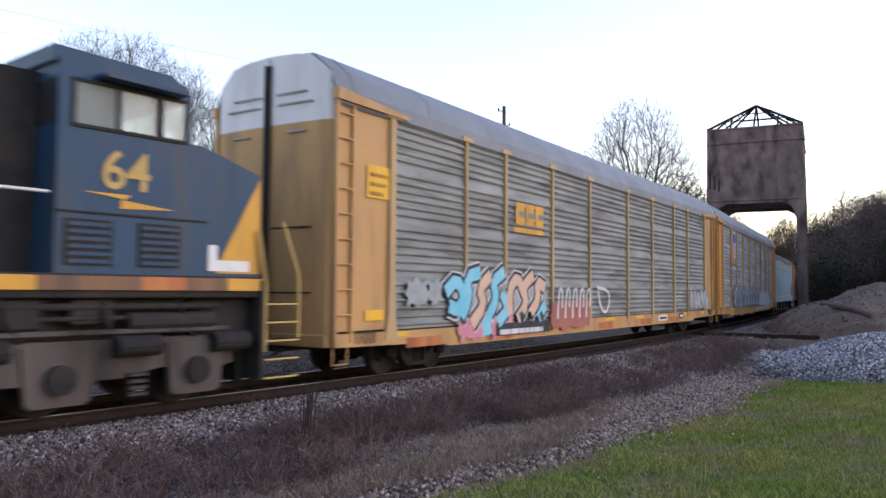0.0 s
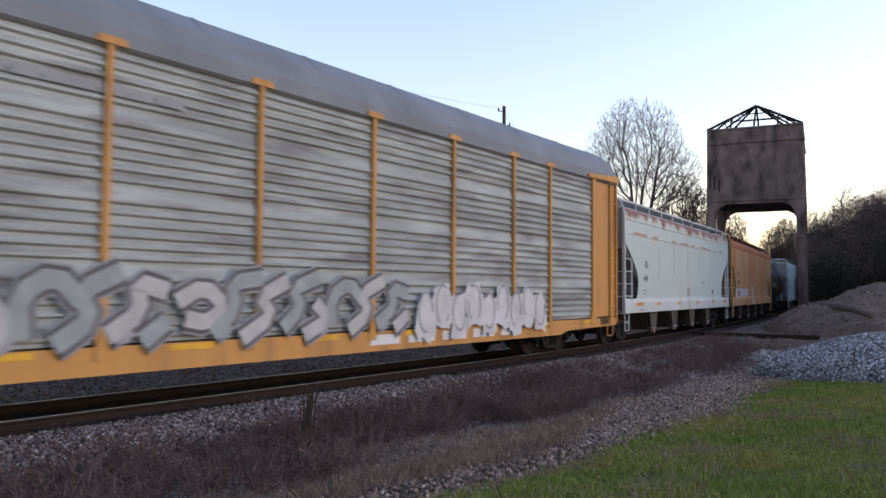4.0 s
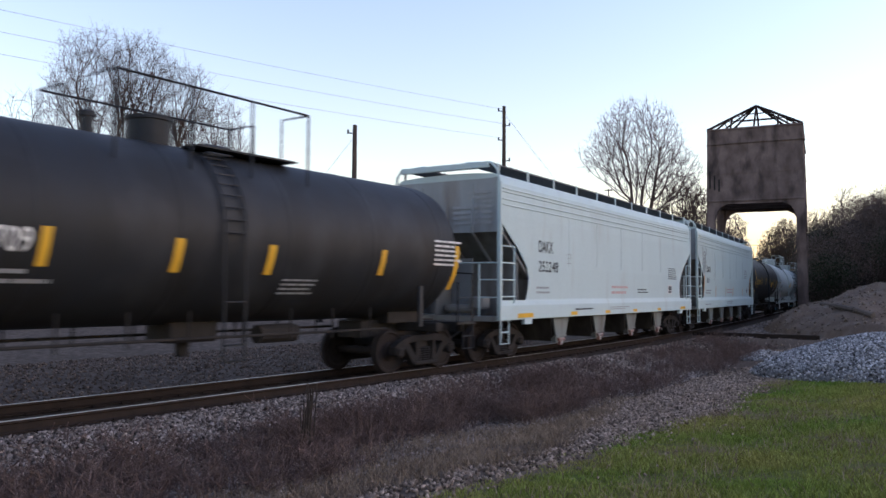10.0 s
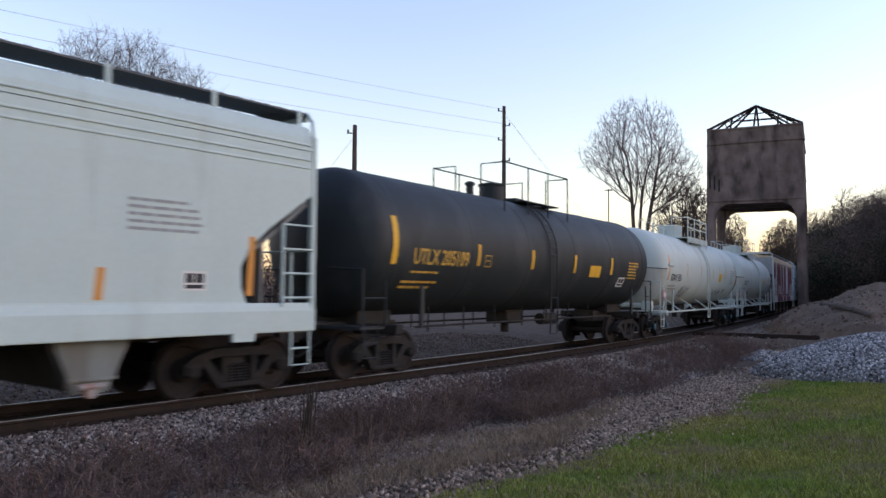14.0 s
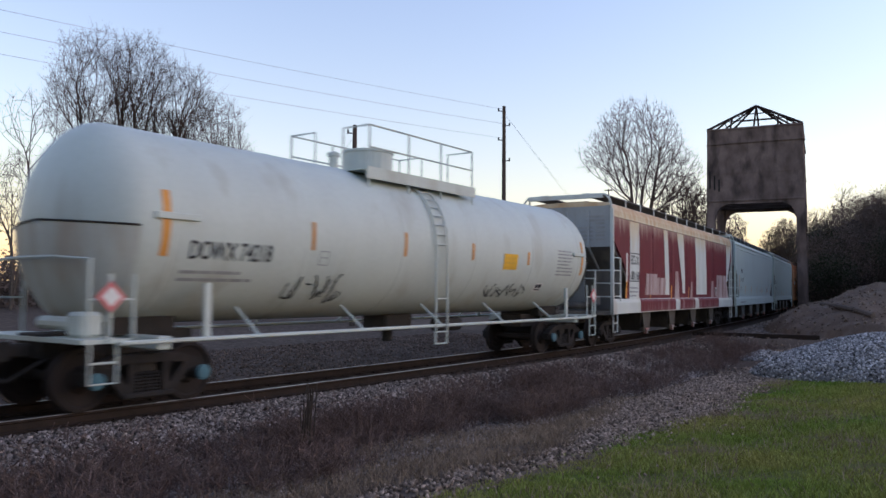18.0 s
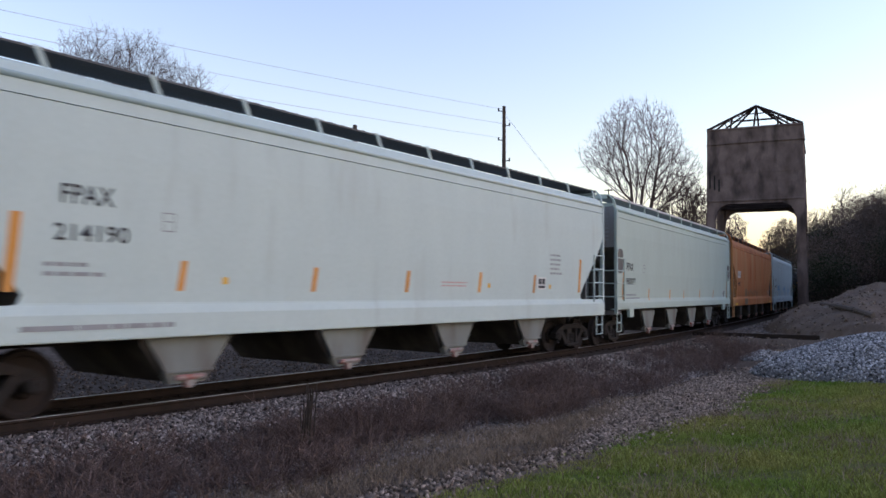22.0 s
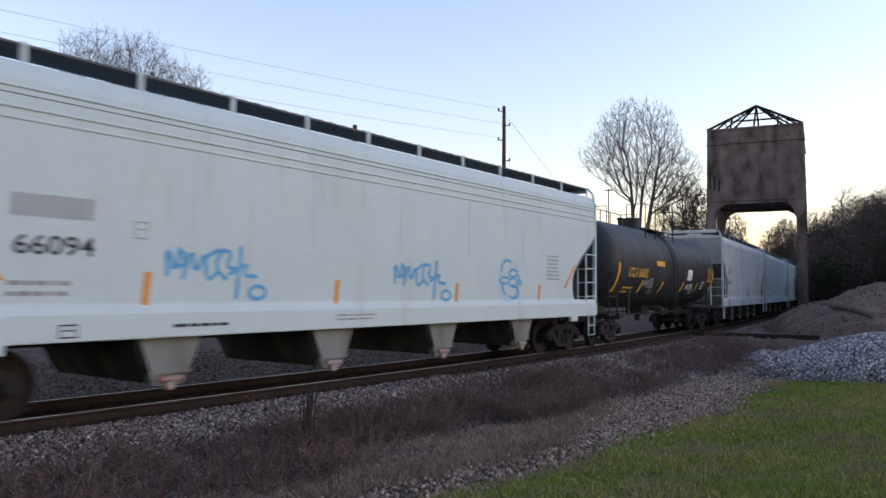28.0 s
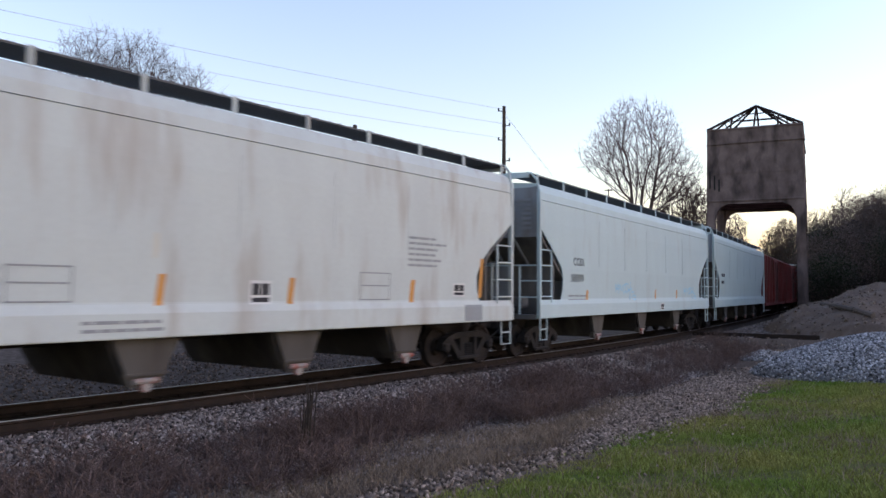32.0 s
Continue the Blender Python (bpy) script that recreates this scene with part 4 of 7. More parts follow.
M["sill_worn"] = paint("worn_brown_sill_paint", (0.24, 0.135, 0.075), (0.1, 0.07, 0.05), 0.5, 0.7)
M["rack_orange"] = paint("orange_yellow_rack_paint", (0.55, 0.28, 0.075), (0.34, 0.17, 0.06), 0.4, 0.55, (1.5, 1.5, 0.3), 1.5, (0.48, 0.24, 0.07))
M["galv"] = material("weathered_galvanised_steel", (0.27, 0.285, 0.27), (0.165, 0.175, 0.165), 0.65, 0.1, 0.9, 0.1, (0.6, 1, 2.5), (0.11, 0.105, 0.1), 0.4, 1.2, (0.5, 1, 3.5), fine=30)
M["galv_light"] = material("bright_galvanised_steel", (0.4, 0.435, 0.415), (0.23, 0.25, 0.24), 0.6, 0.1, 0.9, 0.1, (0.6, 1, 2.5), (0.17, 0.165, 0.16), 0.4, 1.2, (0.5, 1, 3.5), fine=30)
M["rack_roof"] = paint("grey_rack_roof_metal", (0.2, 0.22, 0.235), (0.14, 0.15, 0.16), 0.3, 0.6, (0.3, 1, 1), 1)
M["rack_white"] = paint("white_end_door_paint", (0.66, 0.66, 0.66), (0.45, 0.42, 0.4), 0.25, 0.5)
M["loco_blue"] = paint("dark_blue_locomotive_paint", (0.024, 0.064, 0.118), (0.05, 0.062, 0.075), 0.35, 0.5)
M["loco_grey"] = paint("grey_locomotive_paint", (0.2, 0.23, 0.22), (0.1, 0.1, 0.1), 0.3, 0.5)
M["loco_yellow"] = paint("locomotive_yellow_paint", (0.62, 0.33, 0.045), (0.3, 0.16, 0.05), 0.35, 0.5)
M["rubber"] = material("black_rubber_hose", (0.02, 0.02, 0.02), None, 0.8, 0, 4, 0.05)
M["blue_cap"] = material("faded_blue_bearing_cap", (0.07, 0.17, 0.22), (0.05, 0.11, 0.14), 0.6, 0, 5, 0.1)


def glass(name, tint):
    m = bpy.data.materials.new(name)
    m.use_nodes = True
    p = m.node_tree.nodes["Principled BSDF"]
    p.inputs["Base Color"].default_value = (*tint, 1)
    p.inputs["Roughness"].default_value = 0.06
    p.inputs["Transmission Weight"].default_value = 0.85
    p.inputs["IOR"].default_value = 1.3
    return m


M["cab_glass"] = glass("cab_window_glass", (0.75, 0.85, 0.82))


# ---------------------------------------------------------------- running gear, built once and shared
def lathe_y(bm, prof, n=28):
    """Turns a profile of (y, r) round the y axis."""
    rings = [[(r * math.cos(2 * math.pi * i / n), y, r * math.sin(2 * math.pi * i / n)) for i in range(n)] for y, r in prof]
    return loft(bm, rings)


def made(bm, name, mat, smooth=False):
    me = bpy.data.meshes.new(name)
    bm.normal_update()
    bm.to_mesh(me)
    bm.free()
    if smooth:
        me.polygons.foreach_set("use_smooth", [True] * len(me.polygons))
    me.materials.append(mat)
    return me


WHEEL_R = 0.457


def wheelset_mesh():
    bm = B()
    for sg in (1, -1):
        prof = [(0.68, 0.10), (0.68, 0.17), (0.705, 0.2), (0.715, 0.34), (0.685, 0.39), (0.685, 0.483), (0.705, 0.483), (0.72, WHEEL_R + 0.003),
                (0.82, WHEEL_R - 0.003), (0.825, 0.40), (0.79, 0.37), (0.765, 0.2), (0.83, 0.17), (0.83, 0.1)]
        lathe_y(bm, [(sg * y, r) for y, r in prof])
        lathe_y(bm, [(sg * 0.83, 0.085), (sg * 0.98, 0.085), (sg * 0.99, 0.115), (sg * 1.12, 0.115), (sg * 1.135, 0.09)], 16)
        for a in range(3):
            c, s_ = 0.055 * math.cos(a * 2.094), 0.055 * math.sin(a * 2.094)
            bar(bm, (c, sg * 1.13, s_), (c, sg * 1.155, s_), 0.018, 6)
    bar(bm, (0, -0.7, 0), (0, 0.7, 0), 0.08, 12)
    return made(bm, "wheelset", M["wheel"], False)


def side_frame_mesh():
    """A cast side frame in x, z with two windows: chords, columns, pedestals."""
    bm = B()
    h = 0.89
    y0, y1 = -0.09, 0.09
    prism(bm, [(-h - .16, .56), (-h - .16, .40), (-h + .1, .40), (-h + .22, .62), (-.36, .66), (.36, .66), (h - .22, .62), (h - .1, .40),
               (h + .16, .40), (h + .16, .56), (h - .02, .68), (.5, .79), (-.5, .79), (-h + .02, .68)], y0, y1)
    for sg in (1, -1):
        prism(bm, [(sg * (h - .3), .62), (sg * (h - .12), .62), (sg * .42, .17), (sg * .30, .17), (sg * .26, .24)], y0, y1)
        prism(bm, [(sg * .22, .18), (sg * .34, .18), (sg * .34, .67), (sg * .24, .67)], y0, y1)
        box(bm, sg * h - .12, sg * h + .12, y0 - .05, y1 + .03, .37, .56, .03)
    box(bm, -.42, .42, y0 - .03, y1 + .03, .15, .235, .02)
    return made(bm, "side_frame", M["truck"])


def spring_mesh():
    bm = B()
    n = 10
    rings = []
    for k in range(13):
        r = .066 if k % 2 else .045
        rings.append([(r * math.cos(2 * math.pi * i / n), r * math.sin(2 * math.pi * i / n), .235 + k * .024) for i in range(n)])
    loft(bm, rings)
    return made(bm, "spring", M["truck"])


def bolster_mesh():
    bm = B()
    box(bm, -.18, .18, -1.0, 1.0, .5, .72, .03)
    box(bm, -.25, .25, -.3, .3, .7, .84, .03)
    for sg in (1, -1):
        box(bm, sg * .6 - .05, sg * .6 + .05, -.85, .85, .32, .42, .02)
    return made(bm, "bolster", M["steel_dark"])


def shoe_mesh():
    bm = B()
    rings = []
    for a in np.linspace(-0.5, 0.5, 7):
        c, s_ = math.cos(a), math.sin(a)
        rings.append([(.475 * c, -.06, .475 * s_), (.53 * c, -.06, .53 * s_), (.53 * c, .06, .53 * s_), (.475 * c, .06, .475 * s_)])
    loft(bm, rings)
    return made(bm, "brake_shoe", M["steel_dark"])


GEAR = {"wheelset": wheelset_mesh(), "side_frame": side_frame_mesh(), "spring": spring_mesh(), "bolster": bolster_mesh(), "shoe": shoe_mesh()}
WHEELS = []


def truck(car, x, u_mid, caps=None):
    """A two-axle truck under a car: bolster, two side frames, springs, two keyed wheelsets."""
    b = link("truck", GEAR["bolster"], car, "rust-brown cast steel freight truck", pose(x, 0, 0))
    for sg in (1, -1):
        link("side_frame", GEAR["side_frame"], b, "", pose(0, sg * 1.0, 0))
        for dx in (-.14, 0, .14):
            link("spring", GEAR["spring"], b, "", pose(dx, sg * 1.02, 0))
    for dx in (-0.89, 0.89):
        w = link("wheelset", GEAR["wheelset"], b, "", pose(dx, 0, WHEEL_R))
        WHEELS.append((w, dx, u_mid + x + dx))
        for sg in (1, -1):
            link("brake_shoe", GEAR["shoe"], b, "", pose(dx, sg * 0.76, WHEEL_R, 0, 0, 0 if dx < 0 else 180))
        if caps:
            bm = B()
            lathe_y(bm, [(-1.16, 0.12), (-1.2, 0.12), (-1.21, 0.09)], 14)
            o = part("bearing_cap", bm, caps, b, "pale blue bearing cap")
            o.matrix_basis = pose(dx, 0, WHEEL_R)
    return b


def coupler_mesh():
    bm = B()
    box(bm, -.75, -.1, -.11, .11, .76, .96, .03)
    prism(bm, [(-.98, .73), (-.7, .73), (-.7, 1.0), (-.98, 1.0)], -.17, .05)
    prism(bm, [(-.95, .75), (-.78, .75), (-.78, .98), (-.95, .98)], .05, .2)
    bar(bm, (-.35, -.45, .75), (-.75, -.2, .45), .03)
    bar(bm, (-.75, -.2, .45), (-.95, -.05, .52), .03)
    return made(bm, "coupler", M["steel_dark"])


GEAR["coupler"] = coupler_mesh()


def couplers(car, L2, inset=0.0):
    link("coupler", GEAR["coupler"], car, "", pose(-L2 + inset + .42, 0, 0))
    link("coupler", GEAR["coupler"], car, "", pose(L2 - inset - .42, 0, 0, 0, 0, 180))


# ---------------------------------------------------------------- marks on a car's near side
def flat_side(y):
    return lambda x, z: y


class Side:
    """The near side of a car, as a surface on which marks are laid."""

    def __init__(self, car, surf, out=0.006):
        self.car, self.surf, self.out, self.dx = car, surf, out, 0.0

    def lay(self, name, pts, faces, mat, label="", lift=0.0):
        v = [(x + self.dx, -(self.surf(x, z) + self.out + lift), z) for x, z in pts]
        return link(name, mesh_np(name, v, faces, mat), self.car, label)

    def rect(self, name, r, mat, label="", lean=0.0, lift=0.0):
        x0, x1, z0, z1 = r
        n = 6
        pts = [(xx + lean * k / n, z0 + (z1 - z0) * k / n) for k in range(n + 1) for xx in (x0, x1)]
        return self.lay(name, pts, [(2 * k, 2 * k + 1, 2 * k + 3, 2 * k + 2) for k in range(n)], mat, label, lift)

    def band(self, name, low, high, mat, label="", lift=0.0):
        """A leaning stripe from the edge low (x0, x1, z) to the edge high."""
        n = 10
        mix = lambda k: [low[i] + (high[i] - low[i]) * k / n for i in range(3)]
        pts = [(x, mix(k)[2]) for k in range(n + 1) for x in mix(k)[:2]]
        return self.lay(name, pts, [(2 * k, 2 * k + 1, 2 * k + 3, 2 * k + 2) for k in range(n)], mat, label, lift)

    def lines(self, r, rows, mat, seed=1, label="rows of small worn stencilled lines"):
        """Writing too small to read: bars of its size, broken into word lengths."""
        x0, x1, z0, z1 = r
        rnd = random.Random(seed + int(x0 * 100))
        pts, faces = [], []
        hgt = (z1 - z0) / rows
        for k in range(rows):
            z = z1 - hgt * (k + 1)
            x = x0
            end = x1 - rnd.random() * 0.3 * (x1 - x0)
            while x < end:
                wd = min((0.06 + rnd.random() * 0.2) * (x1 - x0) + 0.03, end - x)
                i = len(pts)
                pts += [(x, z), (x + wd, z), (x + wd, z + hgt * .44), (x, z + hgt * .44)]
                faces.append((i, i + 1, i + 2, i + 3))
                x += wd + 0.03
        return tagged(self.lay("stencil", pts, faces, mat), label, kind="stuff")

    def text(self, body, r, mat, label=""):
        x0, x1, z0, z1 = r
        cu = bpy.data.curves.new("text", "FONT")
        cu.body, cu.resolution_u, cu.offset = body, 3, 0.012
        ob = bpy.data.objects.new("text", cu)
        scene.collection.objects.link(ob)
        bpy.context.view_layer.update()
        me = bpy.data.meshes.new_from_object(ob.evaluated_get(bpy.context.evaluated_depsgraph_get()))
        bpy.data.objects.remove(ob)
        bm = B()
        bm.from_mesh(me)
        bmesh.ops.triangulate(bm, faces=bm.faces[:])
        xs, ys = [v.co.x for v in bm.verts], [v.co.y for v in bm.verts]
        a, b, c, d = min(xs), max(xs), min(ys), max(ys)
        for v in bm.verts:
            x, z = x0 + (v.co.x - a) / (b - a) * (x1 - x0), z0 + (v.co.y - c) / (d - c) * (z1 - z0)
            v.co = Vector((x + self.dx, -(self.surf(x, z) + self.out), z))
        return part("lettering", bm, mat, self.car, label)

    def outline_box(self, r, mat, t=0.02, name="stencil_box"):
        x0, x1, z0, z1 = r
        pts, faces = [], []
        zm = (z0 + z1) / 2
        for a in ((x0, x1, z0, z0 + t), (x0, x1, z1 - t, z1), (x0, x0 + t, z0, z1), (x1 - t, x1, z0, z1), (x0 + .05, x1 - .05, zm, zm + t)):
            i = len(pts)
            pts += [(a[0], a[2]), (a[1], a[2]), (a[1], a[3]), (a[0], a[3])]
            faces.append((i, i + 1, i + 2, i + 3))
        return self.lay(name, pts, faces, mat)

    def placard(self, r, label="white consolidated stencil plate with dark blocks"):
        x0, x1, z0, z1 = r
        self.rect("placard", r, M["ink_white"], label)
        w, h = x1 - x0, z1 - z0
        for a in ((.1, .45, .4, .88), (.52, .9, .4, .88), (.1, .9, .1, .3)):
            self.rect("placard_block", (x0 + w * a[0], x0 + w * a[1], z0 + h * a[2], z0 + h * a[3]), M["ink"], lift=.004)

    def scribble(self, r, mat, seed, strokes=7, width=0.035, label="hand-sprayed scribble", name="graffiti_stroke", lift=0.0):
        """A run of looping pen strokes, as a tagger's plain line work."""
        x0, x1, z0, z1 = r
        rnd = random.Random(seed)
        step = (x1 - x0) / strokes
        for k in range(strokes):
            pts, faces = [], []
            cx = x0 + (k + .5) * step
            p = [(cx + (rnd.random() - .5) * 1.3 * step, z0 + rnd.random() * (z1 - z0)) for _ in range(6)]
            p = [(min(max(a, x0), x1), b) for a, b in p]
            line = []
            for i in range(1, len(p) - 2):
                for t in np.linspace(0, 1, 7)[:-1]:
                    a = [0.5 * ((2 * p[i][j]) + (-p[i - 1][j] + p[i + 1][j]) * t + (2 * p[i - 1][j] - 5 * p[i][j] + 4 * p[i + 1][j] - p[i + 2][j]) * t * t
                                + (-p[i - 1][j] + 3 * p[i][j] - 3 * p[i + 1][j] + p[i + 2][j]) * t ** 3) for j in (0, 1)]
                    line.append(a)
            for q, c in enumerate(line):
                a, b = line[max(q - 1, 0)], line[min(q + 1, len(line) - 1)]
                dx, dz = b[0] - a[0], b[1] - a[1]
                n = math.hypot(dx, dz) or 1
                ox, oz = -dz / n * width / 2, dx / n * width / 2
                pts += [(c[0] - ox, c[1] - oz), (c[0] + ox, c[1] + oz)]
            faces = [(2 * i, 2 * i + 2, 2 * i + 3, 2 * i + 1) for i in range(len(line) - 1)]
            self.lay(name, pts, faces, mat, label, 0.002 * (seed % 5) + lift + .0002 * k)

    def stroke(self, line, mat, width=.09, label="sprayed stroke", name="graffiti_stroke", lift=0.0):
        """One sprayed stroke of even width through the points, its corners rounded."""
        p = [line[0]]
        for a, b in zip(line, line[1:]):
            p += [(a[0] * .75 + b[0] * .25, a[1] * .75 + b[1] * .25), (a[0] * .25 + b[0] * .75, a[1] * .25 + b[1] * .75)]
        p.append(line[-1])
        pts = []
        for q, c in enumerate(p):
            a, b = p[max(q - 1, 0)], p[min(q + 1, len(p) - 1)]
            dx, dz = b[0] - a[0], b[1] - a[1]
            n = math.hypot(dx, dz) or 1
            ox, oz = -dz / n * width / 2, dx / n * width / 2
            pts += [(c[0] - ox, c[1] - oz), (c[0] + ox, c[1] + oz)]
        return self.lay(name, pts, [(2 * i, 2 * i + 2, 2 * i + 3, 2 * i + 1) for i in range(len(p) - 1)], mat, label, lift)

    def signature(self, r, mat, width=.08, lift=0.0, label="hand-sprayed tag"):
        """A quick tag of five angular signs and a ring."""
        x0, x1, z0, z1 = r
        w, h = x1 - x0, z1 - z0
        for k, ln in enumerate((((.02, .4), (0, .95), (.1, .5), (.14, .9)), ((.05, .55), (.2, .6), (.16, .85)), ((.17, .35), (.26, .95), (.3, .4), (.4, .9), (.42, .3), (.55, .5)), ((.4, .75), (.6, .95), (.5, .6), (.64, .35)),
                                ((.58, .9), (.7, .85), (.62, .6), (.76, .55)), ((.8, 1.0), (.76, 0)), ((.66, .45), (.9, .7), (.82, .45), (1.0, .42)))):
            self.stroke([(x0 + a * w * .92, z0 + b * h) for a, b in ln], mat, width, label, lift=lift + .0006 * k)
        self.loop(x0 + .93 * w, z0 + .12 * h, .09 * w, .12 * h, mat, width, label=label, lift=lift + .005)

    def piece(self, x0, z0, kx, kz, fills, outline, halo, lift):
        """Thick sprayed letter shapes, each with an outline and a halo."""
        signs = (((0, .62), (.45, .9), (.8, .55), (.5, .25), (.15, .35)), ((.6, .05), (1.0, .5), (.9, .95), (1.5, 1.05)), ((1.1, -.05), (1.7, .35), (1.45, .7), (2.0, 1.0)), ((1.9, .1), (2.3, .5), (2.1, .85), (2.7, 1.1)),
                 ((2.35, -.05), (2.9, .25), (2.6, .6)), ((3.0, .1), (2.95, .7), (3.4, 1.0), (3.75, .6)), ((3.4, 0), (3.9, .35), (3.7, .75), (4.3, 1.05)), ((4.1, .1), (4.6, .45), (4.5, .9), (5.0, .75)), ((4.6, 0), (5.0, .3)))
        for j, (mt, wd, nm) in enumerate(((halo, .5, "graffiti_halo"), (outline, .42, "graffiti_outline"), (None, .28, "graffiti_fill"))):
            for k, ln in enumerate(signs):
                self.stroke([(x0 + a * kx, z0 + b * kz) for a, b in ln], mt or fills[k % len(fills)], wd * kz, "sprayed graffiti letter shape", nm, lift + .006 * j + .0006 * k)

    def loop(self, cx, cz, rx, rz, mat, width=.06, a0=0.0, a1=2 * math.pi, label="sprayed looping line", name="graffiti", lift=0.0):
        """A sprayed arc or ring."""
        n = 24
        pts = []
        for i in range(n + 1):
            a = a0 + (a1 - a0) * i / n
            for k in (-.5, .5):
                pts.append((cx + (rx + k * width) * math.cos(a), cz + (rz + k * width) * math.sin(a)))
        return self.lay(name, pts, [(2 * i, 2 * i + 1, 2 * i + 3, 2 * i + 2) for i in range(n)], mat, label, lift)

    def blob(self, cx, cz, rx, rz, mat, seed, label="", lift=0.0, name="graffiti_fill", sharp=0.35):
        """A filled sprayed shape with an uneven outline."""
        rnd = random.Random(seed)
        n = 18
        pts = [(cx, cz)]
        for i in range(n):
            a = 2 * math.pi * i / n
            k = 1 - sharp * rnd.random()
            c, s_ = math.cos(a), math.sin(a)
            pts.append((cx + rx * k * math.copysign(abs(c) ** .6, c), cz + rz * k * math.copysign(abs(s_) ** .6, s_)))
        return self.lay(name, pts, [(0, i + 1, (i + 1) % n + 1) for i in range(n)], mat, label, lift)


# ---------------------------------------------------------------- covered hopper car
def hopper_y(z):
    return float(np.interp(z, [1.0, 1.42, 1.53, 1.75, 2.4, 3.6, 4.25, 4.45, 4.57], [1.6, 1.6, 1.562, 1.565, 1.59, 1.6, 1.58, 1.55, 1.48]))


# outline of the open corners: height and depth from the end, rounded or wedge-shaped
CUT = {False: ([1.5, 1.6, 1.8, 2.1, 2.4, 2.75, 3.4, 5], [1.46, 1.52, 1.6, 1.62, 1.48, 1.08, .14, .14]),
       True: ([1.5, 1.56, 1.66, 1.8, 2.1, 2.75, 3.3, 5], [1.5, 1.62, 1.66, 1.56, 1.28, .65, .14, .14])}


def hopper(F, R, label, side, sill=None, top=None, end=None, slope=None, bays=4, full=False, ridges=False, board=None, wedge=False, roof=None, group="covered hopper cars"):
    car = tagged(new("covered_hopper"), label, "hopper car", group)
    L2, mid = (R - F) / 2, (F + R) / 2
    sill, top, end, slope = sill or side, top or side, end or M["grey_end"], slope or M["slope"]
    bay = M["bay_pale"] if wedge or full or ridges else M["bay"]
    TRAIN.append((car, F, R, 1.22))
    # side sheets, with the cut-away ends
    zs = [1.5, 1.56, 1.66, 1.8, 2.1, 2.4, 2.75, 3.1, 3.4, 3.6, 4.16, 4.17, 4.37, 4.57]
    cut = (lambda z: 0.04) if full else (lambda z: float(np.interp(z, CUT[wedge][0], CUT[wedge][1])))
    nc = 14
    for sg in (-1, 1):
        for nm, zz, mt in (("side_sheet", zs[:11], side), ("top_band", zs[11:], top)):
            V, Fc = [], []
            for skin in (0, 1):
                for z in zz:
                    a = -L2 + cut(z)
                    for i in range(nc + 1):
                        x = a + (-2 * a) * i / nc
                        V.append((x, sg * (hopper_y(z) - .02 * skin + (.012 if nm == "top_band" and not skin else 0)), z))
            m_ = nc + 1
            off = len(zz) * m_
            for r_ in range(len(zz) - 1):
                for i in range(nc):
                    q = (r_ * m_ + i, r_ * m_ + i + 1, (r_ + 1) * m_ + i + 1, (r_ + 1) * m_ + i)
                    Fc.append(q if sg < 0 else q[::-1])
                    Fc.append(tuple(k + off for k in (q[::-1] if sg < 0 else q)))
                for i in (0, nc):
                    q = (r_ * m_ + i, (r_ + 1) * m_ + i, (r_ + 1) * m_ + i + off, r_ * m_ + i + off)
                    Fc.append(q)
            for i in range(nc):
                for r_ in (0, len(zz) - 1):
                    Fc.append((r_ * m_ + i, r_ * m_ + i + 1, r_ * m_ + i + 1 + off, r_ * m_ + i + off))
            link(nm, mesh_np(nm, V, Fc, mt), car)
        if ridges:
            for z in (3.86, 4.0, 4.26):
                bm = B()
                box(bm, -L2 + .2, L2 - .2, sg * 1.56 - .05, sg * 1.56 + .05 , z - .02, z + .02, .01)
                part("side_ridge", bm, side, car)
        if wedge or full:
            bm = B()
            bars(bm, [(-L2 + .14, sg * 1.57, 4.4), (L2 - .14, sg * 1.57, 4.4)], .045, 10)
            part("eave_bead", bm, side, car, "", True)
        for i in range(1, 1 if wedge or full else 6):   # weld seams between the side plates
            x = -L2 + 2 + (2 * L2 - 4) * i / 6
            bm = B()
            box(bm, x - .008, x + .008, sg * 1.598 - .003, sg * 1.598 + .003, 2.5, 3.9)
            part("weld_seam", bm, side, car)
        # side sill, with jacking pads on some
        zl = 1.2 if full else 1.06
        if full or ridges:
            for sx in (-1, 1):
                bm = B()
                prism(bm, [(sx * (L2 - 1.35), .92), (sx * (L2 - 1.75), .92), (sx * (L2 - 1.8), 1.2), (sx * (L2 - 1.3), 1.2)], sg * 1.52, sg * 1.61)
                part("jacking_pad", bm, sill, car)
        bm = B()
        loft(bm, [[(x, sg * y, z) for y, z in ((1.52, zl), (1.615, zl), (1.615, 1.4), (1.605, 1.43), (1.57, 1.53), (1.52, 1.53))] for x in (-L2 + .05, L2 - .05)])
        box(bm, -L2 + .06, L2 - .06, sg * 1.5 - .09, sg * 1.5 + .1, zl - .015, zl + .015)
        part("side_sill", bm, sill, car)
        if full:
            # hand holes aren't cut: a dark oval plate stands in for their shade
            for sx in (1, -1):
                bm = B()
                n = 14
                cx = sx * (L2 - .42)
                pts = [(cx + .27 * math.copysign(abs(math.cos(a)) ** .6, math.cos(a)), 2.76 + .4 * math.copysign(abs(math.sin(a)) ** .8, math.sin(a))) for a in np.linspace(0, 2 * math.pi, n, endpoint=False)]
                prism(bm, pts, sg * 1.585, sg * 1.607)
                part("hole_shade_plate", bm, slope, car, "dark oval plate for the shade inside a hand hole")
    # roof
    bm = B()
